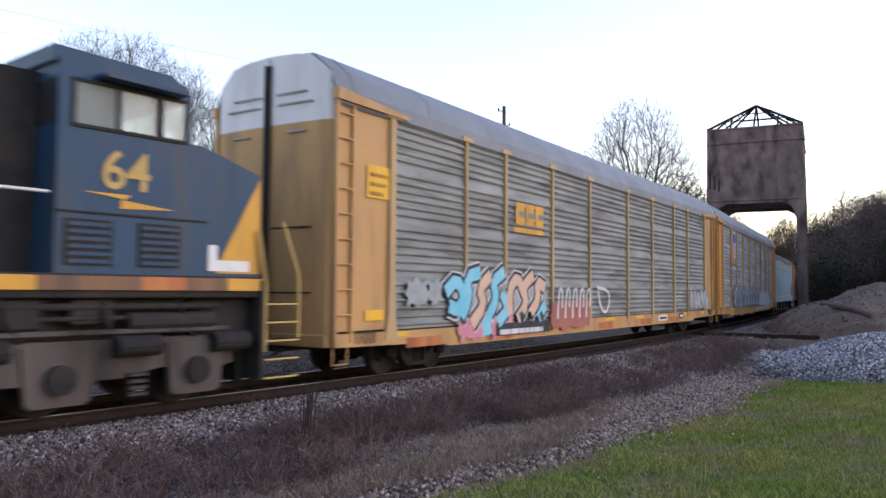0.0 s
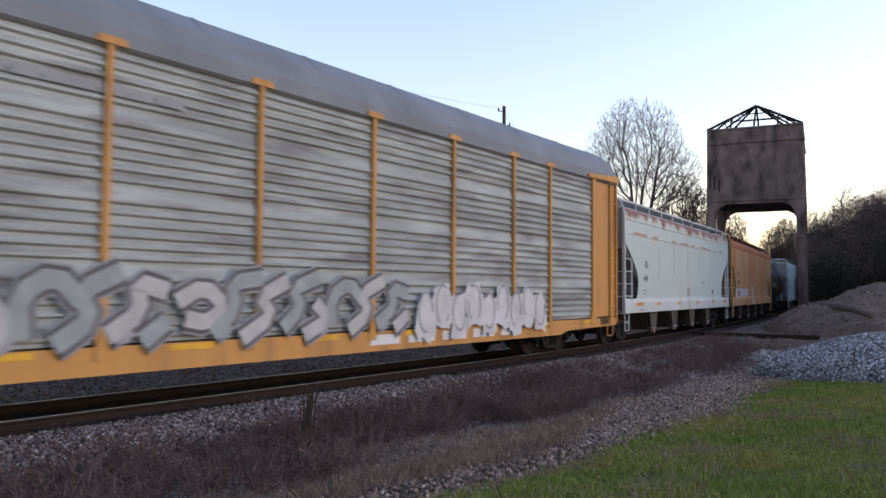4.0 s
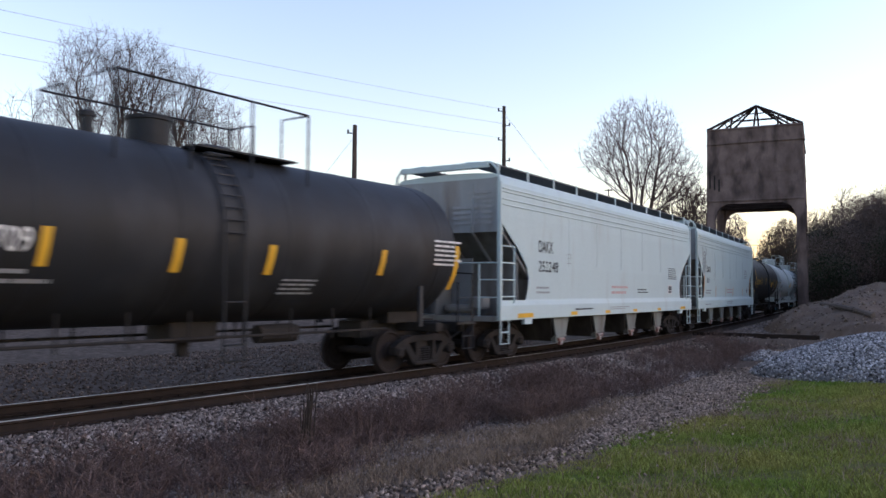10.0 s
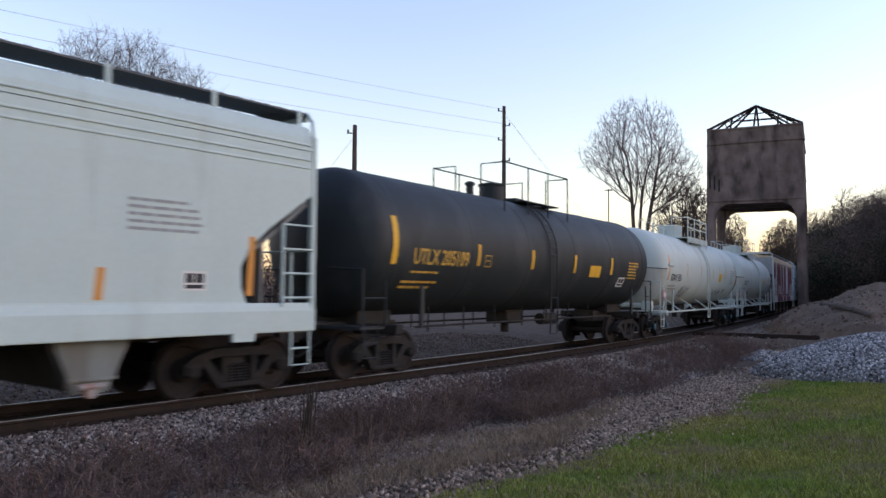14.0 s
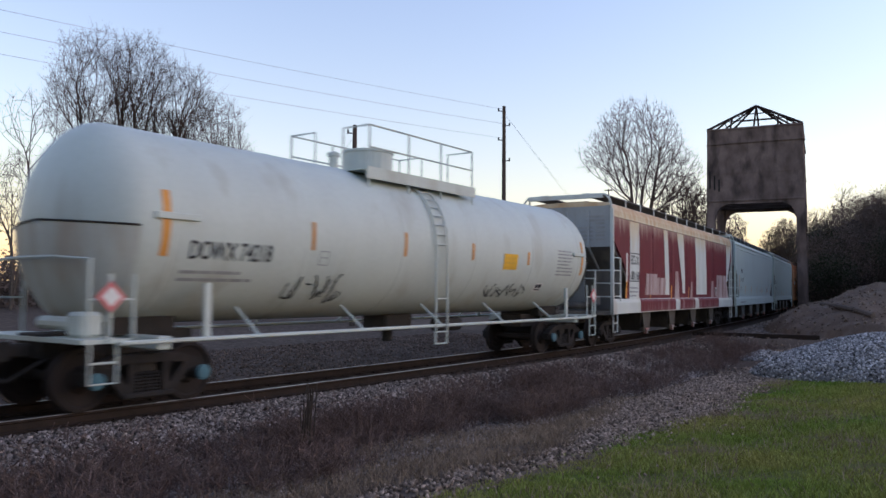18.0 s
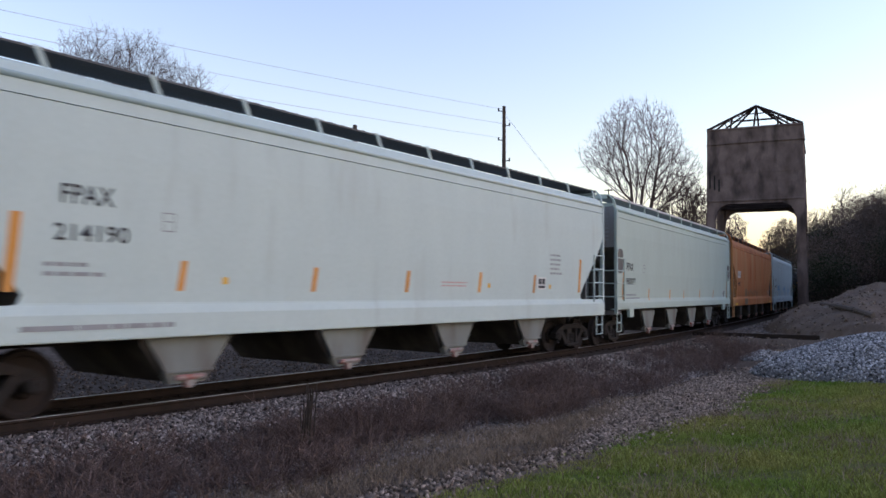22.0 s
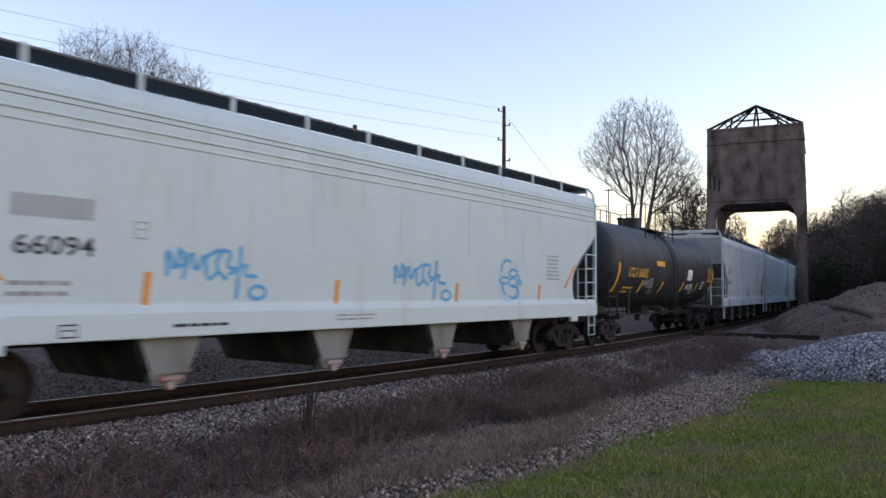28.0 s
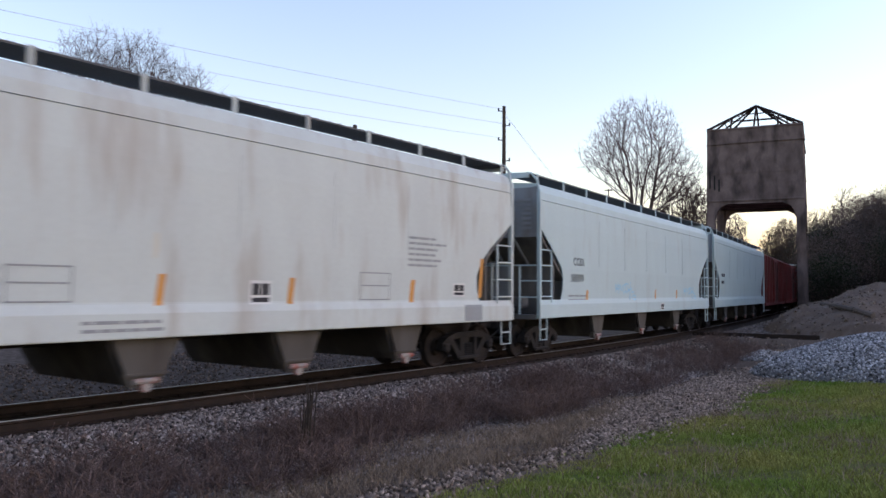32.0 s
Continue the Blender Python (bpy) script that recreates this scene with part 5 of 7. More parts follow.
    prof = [(-1.5, 4.55), (-1.4, 4.62), (-.8, 4.67), (0, 4.69), (.8, 4.67), (1.4, 4.62), (1.5, 4.55), (1.3, 4.52), (-1.3, 4.52)]
    loft(bm, [[(x, y, z) for y, z in prof] for x in (-L2 + .14, L2 - .14)])
    part("roof", bm, roof or top, car)
    bm = B()
    box(bm, -L2 + 1.0, L2 - 1.0, -.3, .3, 4.67, 4.79, .04)
    for i in range(9):
        x = -L2 + 1.2 + i * (2 * L2 - 2.4) / 8
        box(bm, x - .04, x + .04, -.36, .36, 4.69, 4.82, .01)
    part("roof_hatch", bm, roof or top, car, "long trough hatch with hold-down battens")
    # running boards and their brackets
    for sg in (-1, 1):
        bm = B()
        box(bm, -L2 + .1, L2 - .1, sg * 1.0 - .36, sg * 1.0 + .36, 4.85, 4.88)
        for i in range(int(2 * L2 / .3)):
            x = -L2 + .15 + i * .3
            box(bm, x, x + .03, sg * 1.0 - .36, sg * 1.0 + .36, 4.88, 4.895)
        part("running_board", bm, board or M["grating"], car, "galvanised roof walkway grating")
        if board:
            bm = B()
            box(bm, -L2 + .1, L2 - .1, sg * 1.36 - .012, sg * 1.36 + .014, 4.83, 4.9)
            part("board_edge", bm, board, car)
        n = max(6, round(2 * L2 / 1.75))
        for i in range(n + 1):
            x = -L2 + .3 + i * (2 * L2 - .6) / n
            bm = B()
            if wedge:
                prism(bm, [(x - .04, 4.52), (x + .04, 4.52), (x - .14, 4.89), (x - .22, 4.89)], sg * 1.4 - .012, sg * 1.4 + .012)
            else:
                box(bm, x - .04, x + .04, sg * 1.4 - .012, sg * 1.4 + .012, 4.58, 4.89)
            part("board_bracket", bm, sill, car)
    # ends
    for sx in (-1, 1):
        X = lambda d: sx * (L2 - d)
        bm = B()
        prism(bm, [(X(.18), 3.2), (X(.14), 4.55), (X(.2), 4.55), (X(.24), 3.2)], -1.48, 1.48)
        part("end_wall", bm, end, car)
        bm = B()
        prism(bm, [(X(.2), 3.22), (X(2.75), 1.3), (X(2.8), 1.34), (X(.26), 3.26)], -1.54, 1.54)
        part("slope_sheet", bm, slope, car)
        for y in (-.75, 0, .75):
            bm = B()
            bars(bm, [(X(.16), y, 4.4), (X(.14), y, 3.2), (X(1.1), y, 2.5)], .045, 6)
            part("end_stiffener", bm, end, car)
        bm = B()
        prism(bm, [(X(.05), 1.02), (X(.75), 1.02), (X(.75), 1.14), (X(.05), 1.14)], -1.5, 1.5)
        part("end_platform", bm, slope, car)
        bm = B()
        box(bm, min(X(.08), X(1.9)), max(X(.08), X(1.9)), -.32, .32, .72, 1.02, .02)
        part("draft_sill", bm, M["steel_dark"], car)
        bm = B()
        prism(bm, [(X(.9), 1.14), (X(.95), 1.14), (X(.95), 2.6), (X(.9), 2.6)], -.32, .32)
        part("centre_web", bm, end, car)
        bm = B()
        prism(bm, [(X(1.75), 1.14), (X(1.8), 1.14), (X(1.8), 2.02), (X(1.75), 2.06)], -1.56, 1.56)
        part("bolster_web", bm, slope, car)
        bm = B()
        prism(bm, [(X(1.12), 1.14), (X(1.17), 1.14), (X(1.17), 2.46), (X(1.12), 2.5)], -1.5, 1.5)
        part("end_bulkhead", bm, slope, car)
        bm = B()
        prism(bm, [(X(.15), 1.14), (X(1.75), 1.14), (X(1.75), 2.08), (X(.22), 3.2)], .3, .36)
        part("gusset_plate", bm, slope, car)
        if sx > 0:   # rear shear plate beside the brake rigging
            bm = B()
            prism(bm, [(X(.4), 1.14), (X(.44), 1.14), (X(.44), 2.98), (X(.4), 3.0)], -.1, 1.5)
            part("shear_plate", bm, slope, car)
        # crossover board at roof level
        bm = B()
        box(bm, min(X(.02), X(.55)), max(X(.02), X(.55)), -1.3, 1.3, 4.84, 4.87)
        part("end_board", bm, M["grating"], car)
        bm = B()
        box(bm, min(X(-.02), X(.05)), max(X(-.02), X(.05)), -1.3, 1.3, 4.76, 4.91, .01)
        part("board_frame", bm, sill, car)
        for sg in (-1, 1):
            bm = B()
            box(bm, min(X(.05), X(.15)), max(X(.05), X(.15)), sg * 1.56 - .05, sg * 1.56 + .05, 1.05, 4.42, .01)
            part("corner_post", bm, sill, car)
            bm = B()
            bars(bm, [(X(.1), sg * 1.56, 4.38), (X(.08), sg * 1.5, 4.7), (X(.06), sg * 1.34, 4.88), (X(.06), sg * .6, 4.91)], .035, 6)
            part("top_grab_rail", bm, sill, car)
            bm = B()
            bar(bm, (X(.78), sg * 1.6, 1.46), (X(.78), sg * 1.6, 2.85), .03)
            for z in (1.62, 2.03, 2.44, 2.85):
                bar(bm, (X(.1), sg * 1.61, z), (X(.8), sg * 1.61, z), .018)
            part("side_ladder", bm, sill, car)
            bm = B()
            bar(bm, (X(.08), sg * 1.0, 1.1), (X(.08), sg * 1.0, 2.45), .03)
            for z in (1.6, 2.03, 2.44):
                bar(bm, (X(.08), sg * 1.0, z), (X(.08), sg * 1.56, z), .018)
            part("end_ladder", bm, sill, car)
            bm = B()
            bars(bm, [(X(.14), sg * 1.57, 1.06), (X(.14), sg * 1.57, .48), (X(.55), sg * 1.57, .48), (X(.55), sg * 1.57, 1.06)], .022)
            bar(bm, (X(.14), sg * 1.57, .76), (X(.55), sg * 1.57, .76), .018)
            part("stirrup_step", bm, sill, car)
        bm = B()
        bar(bm, (X(.06), -1.5, 2.44), (X(.06), 1.5, 2.44), .018)
        part("end_handrail", bm, sill, car)
    V, Fc = [], []   # small worn writing on the front end wall
    for y0, y1, z0, rows in ((-1.3, -.65, 4.02, 2), (-.9, -.2, 3.4, 4), (-1.3, -1.0, 3.4, 5)):
        for k in range(rows):
            i = len(V)
            z = z0 + k * .13
            xx = -L2 + .118 + .04 * (4.43 - z) / 1.23
            V += [(xx, y0, z), (xx, y1, z), (xx, y1, z + .07), (xx, y0, z + .07)]
            Fc.append((i, i + 1, i + 2, i + 3))
    link("stencil", mesh_np("stencil", V, Fc, M["ink_faint"]), car, "rows of small worn stencilled lines")
    bm = B()   # brake gear on the front platform
    box(bm, -L2 + .3, -L2 + .75, -.95, -.55, 1.3, 1.62, .05)
    bar(bm, (-L2 + .5, -.6, 1.3), (-L2 + .5, .2, 1.3), .11, 10)
    part("brake_valve", bm, slope, car)
    bm = B()
    lathe_y(bm, [(-.02, .28), (0, .3), (.02, .28)], 16)
    o = part("brake_wheel", bm, M["steel_dark"], car)
    o.matrix_basis = pose(-L2 + .06, .55, 2.3, 0, 0, 90)
    # bays under the car
    span = 2 * L2 - 5.0
    for i in range(bays):
        cx = -span / 2 + span * (i + .5) / bays
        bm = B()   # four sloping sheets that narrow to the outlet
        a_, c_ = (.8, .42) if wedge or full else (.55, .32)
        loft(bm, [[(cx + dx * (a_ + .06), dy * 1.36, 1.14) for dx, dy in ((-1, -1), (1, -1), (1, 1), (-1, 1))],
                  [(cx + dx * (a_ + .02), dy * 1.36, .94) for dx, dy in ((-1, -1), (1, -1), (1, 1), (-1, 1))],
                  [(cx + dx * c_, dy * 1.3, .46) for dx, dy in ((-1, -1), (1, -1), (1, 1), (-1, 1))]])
        # sheets take the dark colour that paints in the shade under the car
        b = part("hopper_bay", bm, M["bay_shade"], car)
        bm = B()
        prism(bm, [(cx - a_, 1.08), (cx + a_, 1.08), (cx + c_, .52), (cx - c_, .52)], -1.42, -1.38)
        box(bm, cx - c_ - .03, cx + c_ + .03, -1.44, -1.38, .5, .54)
        part("bay_plate", bm, bay, b)
        bm = B()
        prism(bm, [(cx - c_, .5), (cx + c_, .5), (cx + c_ * .75, .33), (cx - c_ * .75, .33)], -1.38, -1.24)
        part("outlet_gate", bm, bay, b)
        # rest of the gate, in the same painted-in shade colour
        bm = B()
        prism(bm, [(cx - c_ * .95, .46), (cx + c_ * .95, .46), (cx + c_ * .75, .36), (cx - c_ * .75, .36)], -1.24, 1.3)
        part("gate_pan", bm, M["bay_shade"], b)
        bm = B()
        bar(bm, (cx - c_ * .6, -1.42, .42), (cx + c_ * .6, -1.42, .42), .045, 8)
        part("gate_rod", bm, M["outlet_cap"], b)
        bm = B()
        lathe_y(bm, [(-1.2, .02), (-1.2, .085), (-1.1, .085), (-1.1, .02)], 10)
        o = part("outlet_cap", bm, M["outlet_cap"], b)
        o.matrix_basis = pose(cx, -.24, .34)
    bm = B()
    box(bm, -L2 + 1.2, L2 - 1.2, -.2, .2, .9, 1.2)
    part("centre_sill", bm, M["steel_dark"], car)
    couplers(car, L2)
    for sx in (-1, 1):
        truck(car, sx * (L2 - 1.22), mid)
    return car, Side(car, lambda x, z: hopper_y(z) + (.016 if z < 1.5 else .013 if z > 4.1 else 0))
# ---------------------------------------------------------------- tank car
def tank(F, R, label, skin, r=1.55, zc=2.72, rail=False, jacket=False, rig=None, caps=None, topx=0.0, nose=0.0, group="tank cars"):
    car = tagged(new("tank_car"), label, "tank car", group)
    L2, mid = (R - F) / 2, (F + R) / 2
    TRAIN.append((car, F, R, 1.3))
    rig = rig or skin
    T2 = L2 - .16 + nose
    n = 40
    rings = []
    hd = .78
    prof = [(-T2 + hd * (1 - math.cos(a)), r * math.sin(a)) for a in np.linspace(0.06, math.pi / 2, 9)]
    xs = np.linspace(-T2 + hd, T2 - hd, 13)[1:-1]
    prof = prof + [(x, r) for x in xs] + [(-x, q) for x, q in prof[::-1]]
    for x, q in prof:
        rings.append([(x, q * math.cos(2 * math.pi * i / n), zc + q * math.sin(2 * math.pi * i / n)) for i in range(n)])
    part("tank_shell", loft(B(), rings), skin, car, "", True)
    for x in np.linspace(-T2 + hd + .4, T2 - hd - .4, 6):   # weld bands round the shell
        bm = B()
        loft(bm, [[(xx, q * math.cos(2 * math.pi * i / n), zc + q * math.sin(2 * math.pi * i / n)) for i in range(n)]
                  for xx, q in ((x - .04, r - .002), (x - .02, r + .007), (x + .02, r + .007), (x + .04, r - .002))], True, False)
        part("weld_band", bm, skin, car, "", True)
    for sx in (-1, 1):
        X = lambda d: sx * (L2 - d)
        tc = 1.3
        bm = B()   # saddle
        q = .62
        prism(bm, [(X(tc + .75), 1.05), (X(tc - .35), 1.05), (X(tc - .3), 1.5), (X(tc - .1), 2.0), (X(tc + .6), 2.0), (X(tc + .75), 1.45)], -q, q)
        part("saddle", bm, M["steel_dark"], car)
        bm = B()
        box(bm, min(X(.05), X(2.6)), max(X(.05), X(2.6)), -.34, .34, .74, 1.1, .02)
        part("stub_sill", bm, M["steel_dark"], car)
        bm = B()
        box(bm, min(X(0.0), X(.7)), max(X(0.0), X(.7)), -1.5, 1.5, 1.0, 1.06)
        part("end_platform", bm, rig, car)
        bm = B()
        box(bm, min(X(tc - .12), X(tc + .12)), max(X(tc - .12), X(tc + .12)), -1.45, 1.45, .86, 1.06, .02)
        part("body_bolster", bm, M["steel_dark"] if not rail else rig, car)
        for sg in (-1, 1):
            bm = B()
            bars(bm, [(X(.08), sg * 1.48, 1.05), (X(.08), sg * 1.48, 2.15), (X(.08), sg * .5, 2.2), (X(.08), 0, 2.2)], .025)
            bar(bm, (X(.72), sg * 1.52, 1.05), (X(.72), sg * 1.52, 1.95), .025)
            bars(bm, [(X(.08), sg * 1.48, 1.6), (X(.72), sg * 1.52, 1.6)], .018)
            part("end_handrail", bm, rig, car)
            bm = B()
            bars(bm, [(X(.1), sg * 1.5, 1.02), (X(.1), sg * 1.5, .46), (X(.5), sg * 1.5, .46), (X(.5), sg * 1.5, 1.02)], .022)
            bar(bm, (X(.1), sg * 1.5, .74), (X(.5), sg * 1.5, .74), .018)
            part("stirrup_step", bm, rig, car)
            bm = B()   # upright brace against the shell
            box(bm, min(X(1.95), X(2.07)), max(X(1.95), X(2.07)), sg * 1.47 - .03, sg * 1.47 + .03, 1.0, 1.85)
            part("brace_post", bm, rig, car)
        if jacket:
            bm = B()   # protective half head
            pr = []
            for a in np.linspace(math.pi * 1.02, math.pi * 1.98, 13):
                pr.append([(X(.1 + hd * (1 - math.sqrt(max(0, 1 - k * k)))) , (r + .03) * k * math.cos(a), zc + (r + .03) * k * math.sin(a)) for k in (.05, .35, .6, .8, .92, .99)])
            loft(bm, pr, False, False)
            part("head_shield", bm, M["shaded_white"], car, "lower head shield, mottled browner for the shading under the head", True)
            bm = B()
            bars(bm, pr[0][::-1] + pr[-1], .018)
            part("shield_rim", bm, M["steel_dark"], car, "dark rim of the head shield")
            bm = B()
            box(bm, min(X(1.0), X(1.75)), max(X(1.0), X(1.75)), -(r + .05), -(r - .03), zc + .02, zc + .12, .01)
            part("band_clip", bm, rig, car)
        if rail:
            bm = B()
            d = [(X(.35), -1.56, 1.42), (X(.13), -1.56, 1.64), (X(.35), -1.56, 1.86), (X(.57), -1.56, 1.64)]
            bm.faces.new([bm.verts.new(p) for p in d])
            r_ = bmesh.ops.extrude_face_region(bm, geom=bm.faces[:])
            for v in r_["geom"]:
                if isinstance(v, bmesh.types.BMVert):
                    v.co.y -= .01
            pl = part("hazard_placard", bm, M["ink_red"], car, "small red diamond hazard placard")
            bm = B()
            prism(bm, [(X(.35), 1.5), (X(.21), 1.64), (X(.35), 1.78), (X(.49), 1.64)], -1.58, -1.575)
            part("placard_centre", bm, M["ink_white"], pl, "white centre of the placard")
            bm = B()
            bar(bm, (X(.35), -1.53, 1.02), (X(.35), -1.53, 1.95), .03)
            part("placard_post", bm, rig, car)
    # top platform, housing, rails
    pz = zc + r
    for sg in (-1, 1):
        bm = B()
        if rail:
            box(bm, topx - 2.1, topx + 1.9, sg * .85 - .3, sg * .85 + .3, pz - .12, pz - .08)
        else:
            box(bm, topx - .4, topx + 1.8, sg * .62 - .22, sg * .62 + .22, pz - .06, pz - .03)
        part("top_platform", bm, rig, car)
        if rail:
            bm = B()
            box(bm, topx - 2.1, topx + 1.9, sg * 1.14 - .015, sg * 1.14 + .015, pz - .3, pz - .06)
            part("platform_skirt", bm, rig, car)
        bm = B()
        for z in ((.55, 1.0) if rail else (1.0,)):
            bars(bm, [(topx - 2.0, sg * 1.12, pz - .2 + z), (topx + 1.8, sg * 1.12, pz - .2 + z)], .02)
        for x in (topx - 2.0, topx - .7, topx + .5, topx + 1.8):
            bar(bm, (x, sg * 1.12, pz - .52), (x, sg * 1.12, pz + .8), .022)
        part("guard_rail", bm, rig, car)
    for x in (topx - 2.0, topx + 1.8):
        bm = B()
        bars(bm, [(x, -1.12, pz + .8), (x, -.4, pz + .8), (x, -.4, pz - .1)], .02)
        part("end_rail", bm, rig, car)
        bm = B()
        bars(bm, [(x, 1.12, pz + .8), (x, .4, pz + .8), (x, .4, pz - .1)], .02)
        part("end_rail", bm, rig, car)
    bm = B()
    n2 = 20
    q = .55 if rail else .36
    hh = .52 if rail else .42
    loft(bm, [[(-.75 + k * math.cos(2 * math.pi * i / n2), k * math.sin(2 * math.pi * i / n2), pz + z) for i in range(n2)]
              for z, k in ((-.1, q), (hh - .06, q), (hh - .05, q + .03), (hh, q + .03), (hh + .04, q * .6))])
    part("housing", bm, skin, car, "round bolted housing over the valves")
    bm = B()
    loft(bm, [[(-1.75 + k * math.cos(2 * math.pi * i / 14), .1 + k * math.sin(2 * math.pi * i / 14), pz + z) for i in range(14)]
              for z, k in ((-.05, .1), (.28, .1), (.29, .14), (.36, .14), (.4, .05))])
    part("valve", bm, skin, car)
    bm = B()
    box(bm, .2, .75, -.25, .25, pz - .02, pz + .14, .04)
    part("manway_cover", bm, skin, car)
    # side ladder
    lx = -.35
    bm = B()
    path = [(1.12, pz - .2)] + [(r * math.cos(a) + .06 * math.cos(a), zc + (r + .06) * math.sin(a)) for a in np.linspace(1.0, 0.0, 6)] + [(r + .07, 1.0), (r + .05, .62)]
    for dx in (0, .42):
        bars(bm, [(lx + dx, -y, z) for y, z in path], .022)
    for k in np.linspace(0, len(path) - 1, 13):
        i = min(int(k), len(path) - 2)
        t = k - i
        y, z = path[i][0] * (1 - t) + path[i + 1][0] * t, path[i][1] * (1 - t) + path[i + 1][1] * t
        bar(bm, (lx, -y, z), (lx + .42, -y, z), .016)
    part("side_ladder", bm, rig, car)
    if rail:   # long side rails
        for sg in (-1, 1):
            bm = B()
            bar(bm, (-L2 + .5, sg * 1.56, 1.0), (L2 - .5, sg * 1.56, 1.0), .035)
            part("side_rail", bm, rig, car)
            for x in np.linspace(-L2 + 3.0, L2 - 3.0, 5):
                bm = B()
                bar(bm, (x, sg * 1.55, 1.0), (x, sg * .95, 1.45), .03)
                part("rail_bracket", bm, rig, car)
    else:
        for y in (-.95, .6):
            bm = B()
            bar(bm, (-L2 + 2.5, y, .96), (L2 - 2.5, y, .96), .025)
            for x in np.linspace(-L2 + 3, L2 - 3, 8):
                bar(bm, (x, y, .84), (x, y, 1.4), .02)
            part("brake_pipe", bm, M["steel_dark"], car)
    if rail:
        bm = B()
        box(bm, -L2 + .2, -L2 + .55, -1.1, -.7, 1.06, 1.42, .05)
        bar(bm, (-L2 + .3, -.7, 1.25), (-L2 + .3, .1, 1.25), .1, 10)
        part("brake_valve", bm, rig, car)
    bm = B()
    box(bm, -.5, .5, -.35, .35, .85, 1.25, .05)
    bar(bm, (0, 0, .6), (0, 0, 1.2), .12, 10)
    part("bottom_outlet", bm, M["steel_dark"], car)
    bm = B()
    bar(bm, (1.2, -.5, .95), (2.1, -.5, .95), .17, 12)
    part("brake_cylinder", bm, M["steel_dark"], car)
    couplers(car, L2)
    for sx in (-1, 1):
        truck(car, sx * (L2 - 1.3), mid, caps)
    return car, Side(car, lambda x, z: math.sqrt(max(.04, r * r - (z - zc) ** 2)), .009)


# ---------------------------------------------------------------- autorack
def autorack(F, R, label, yellow, panel, posts, post, group="autorack cars"):
    car = tagged(new("autorack"), label, "autorack car", group)
    L2, mid = (R - F) / 2, (F + R) / 2
    TRAIN.append((car, F, R, 2.3))
    z0, z1 = 1.02, 5.2
    for sg in (-1, 1):
        bm = B()
        prism(bm, [(-L2 + .1, .95), (-L2 + .1, .72), (-L2 + 3.4, .66), (-L2 + 3.9, .56), (L2 - 3.9, .56), (L2 - 3.4, .66), (L2 - .1, .72), (L2 - .1, .95)], sg * 1.46, sg * 1.6)
        part("side_sill", bm, yellow, car)
        for i in range(9):
            x = -L2 + 2 + i * (2 * L2 - 4) / 8
            bm = B()
            box(bm, x - .4, x + .4, sg * 1.606 - .004, sg * 1.606 + .004, .84, .93)
            part("sill_reflector", bm, M["yellow"], car, "yellow reflector strip")
        allp = [-L2 + 1.75] + posts + [L2 - 1.75]
        for x in allp:
            bm = B()
            thick = .12 if abs(x) > L2 - 2 else .065
            prism(bm, [(x - thick, .9), (x + thick, .9), (x + thick * .8, 1.9), (x + thick * .7, z1), (x - thick * .7, z1), (x - thick * .8, 1.9)], sg * 1.54, sg * 1.635)
            prism(bm, [(x - thick * 1.7, .78), (x + thick * 1.7, .78), (x + thick, 1.25), (x - thick, 1.25)], sg * 1.56, sg * 1.63)
            prism(bm, [(x - .26, z1 - .05), (x + .26, z1 - .05), (x + .2, z1 + .06), (x - .2, z1 + .06)], sg * 1.55, sg * 1.65)
            part("side_post", bm, post, car)
        for a, b in zip(allp, allp[1:]):
            # corrugated screen of horizontal ribs
            pr = []
            z = z0 - .04
            k = 0
            while z < z1 - .12:
                pr += [(1.542, z), (1.542, z + .05), (1.584, z + .085), (1.584, z + .12)]
                z += .16 if k % 6 != 5 else .3
                k += 1
            pr += [(1.542, z), (1.542, z1)]
            V = [(x, sg * y, zz) for y, zz in pr for x in (a + .05, b - .05)] + [(x, sg * (y - .015), zz) for y, zz in pr for x in (a + .05, b - .05)]
            m_ = len(pr)
            Fc = [(2 * i, 2 * i + 1, 2 * i + 3, 2 * i + 2) for i in range(m_ - 1)] + [(2 * (i + m_), 2 * (i + m_) + 2, 2 * (i + m_) + 3, 2 * (i + m_) + 1) for i in range(m_ - 1)]
            Fc = Fc if sg < 0 else [f[::-1] for f in Fc]
            link("side_screen", mesh_np("side_screen", V, Fc, panel), car)
        # end bay plates, ladder, door header
        for sx in (-1, 1):
            X = lambda d: sx * (L2 - d)
            bm = B()
            box(bm, min(X(.1), X(1.7)), max(X(.1), X(1.7)), sg * 1.545 - .015, sg * 1.545 + .015, 1.0, z1 - .08)
            part("end_panel", bm, yellow, car)
            bm = B()
            for d in (.05, .5):
                box(bm, min(X(d), X(d + .07)), max(X(d), X(d + .07)), sg * 1.58 - .05, sg * 1.58 + .04, .8, z1)
            for i in range(9):
                z = 1.3 + i * .46
                bar(bm, (X(.08), sg * 1.61, z), (X(.54), sg * 1.61, z), .018)
            part("corner_ladder", bm, yellow, car)
            bm = B()
            prism(bm, [(X(.02), z1 + .22), (X(.02), z1), (X(2.2), z1 - .02), (X(2.2), z1 + .06)], sg * 1.55, sg * 1.68)
            part("door_header", bm, yellow, car)
            bm = B()
            bars(bm, [(X(.15), sg * 1.5, .8), (X(.15), sg * 1.5, .4), (X(.55), sg * 1.5, .4), (X(.55), sg * 1.5, .8)], .022)
            part("stirrup_step", bm, yellow, car)
            bm = B()
            box(bm, min(X(.6), X(1.3)), max(X(.6), X(1.3)), sg * 1.5 - .1, sg * 1.5 + .11, .72, .98, .03)
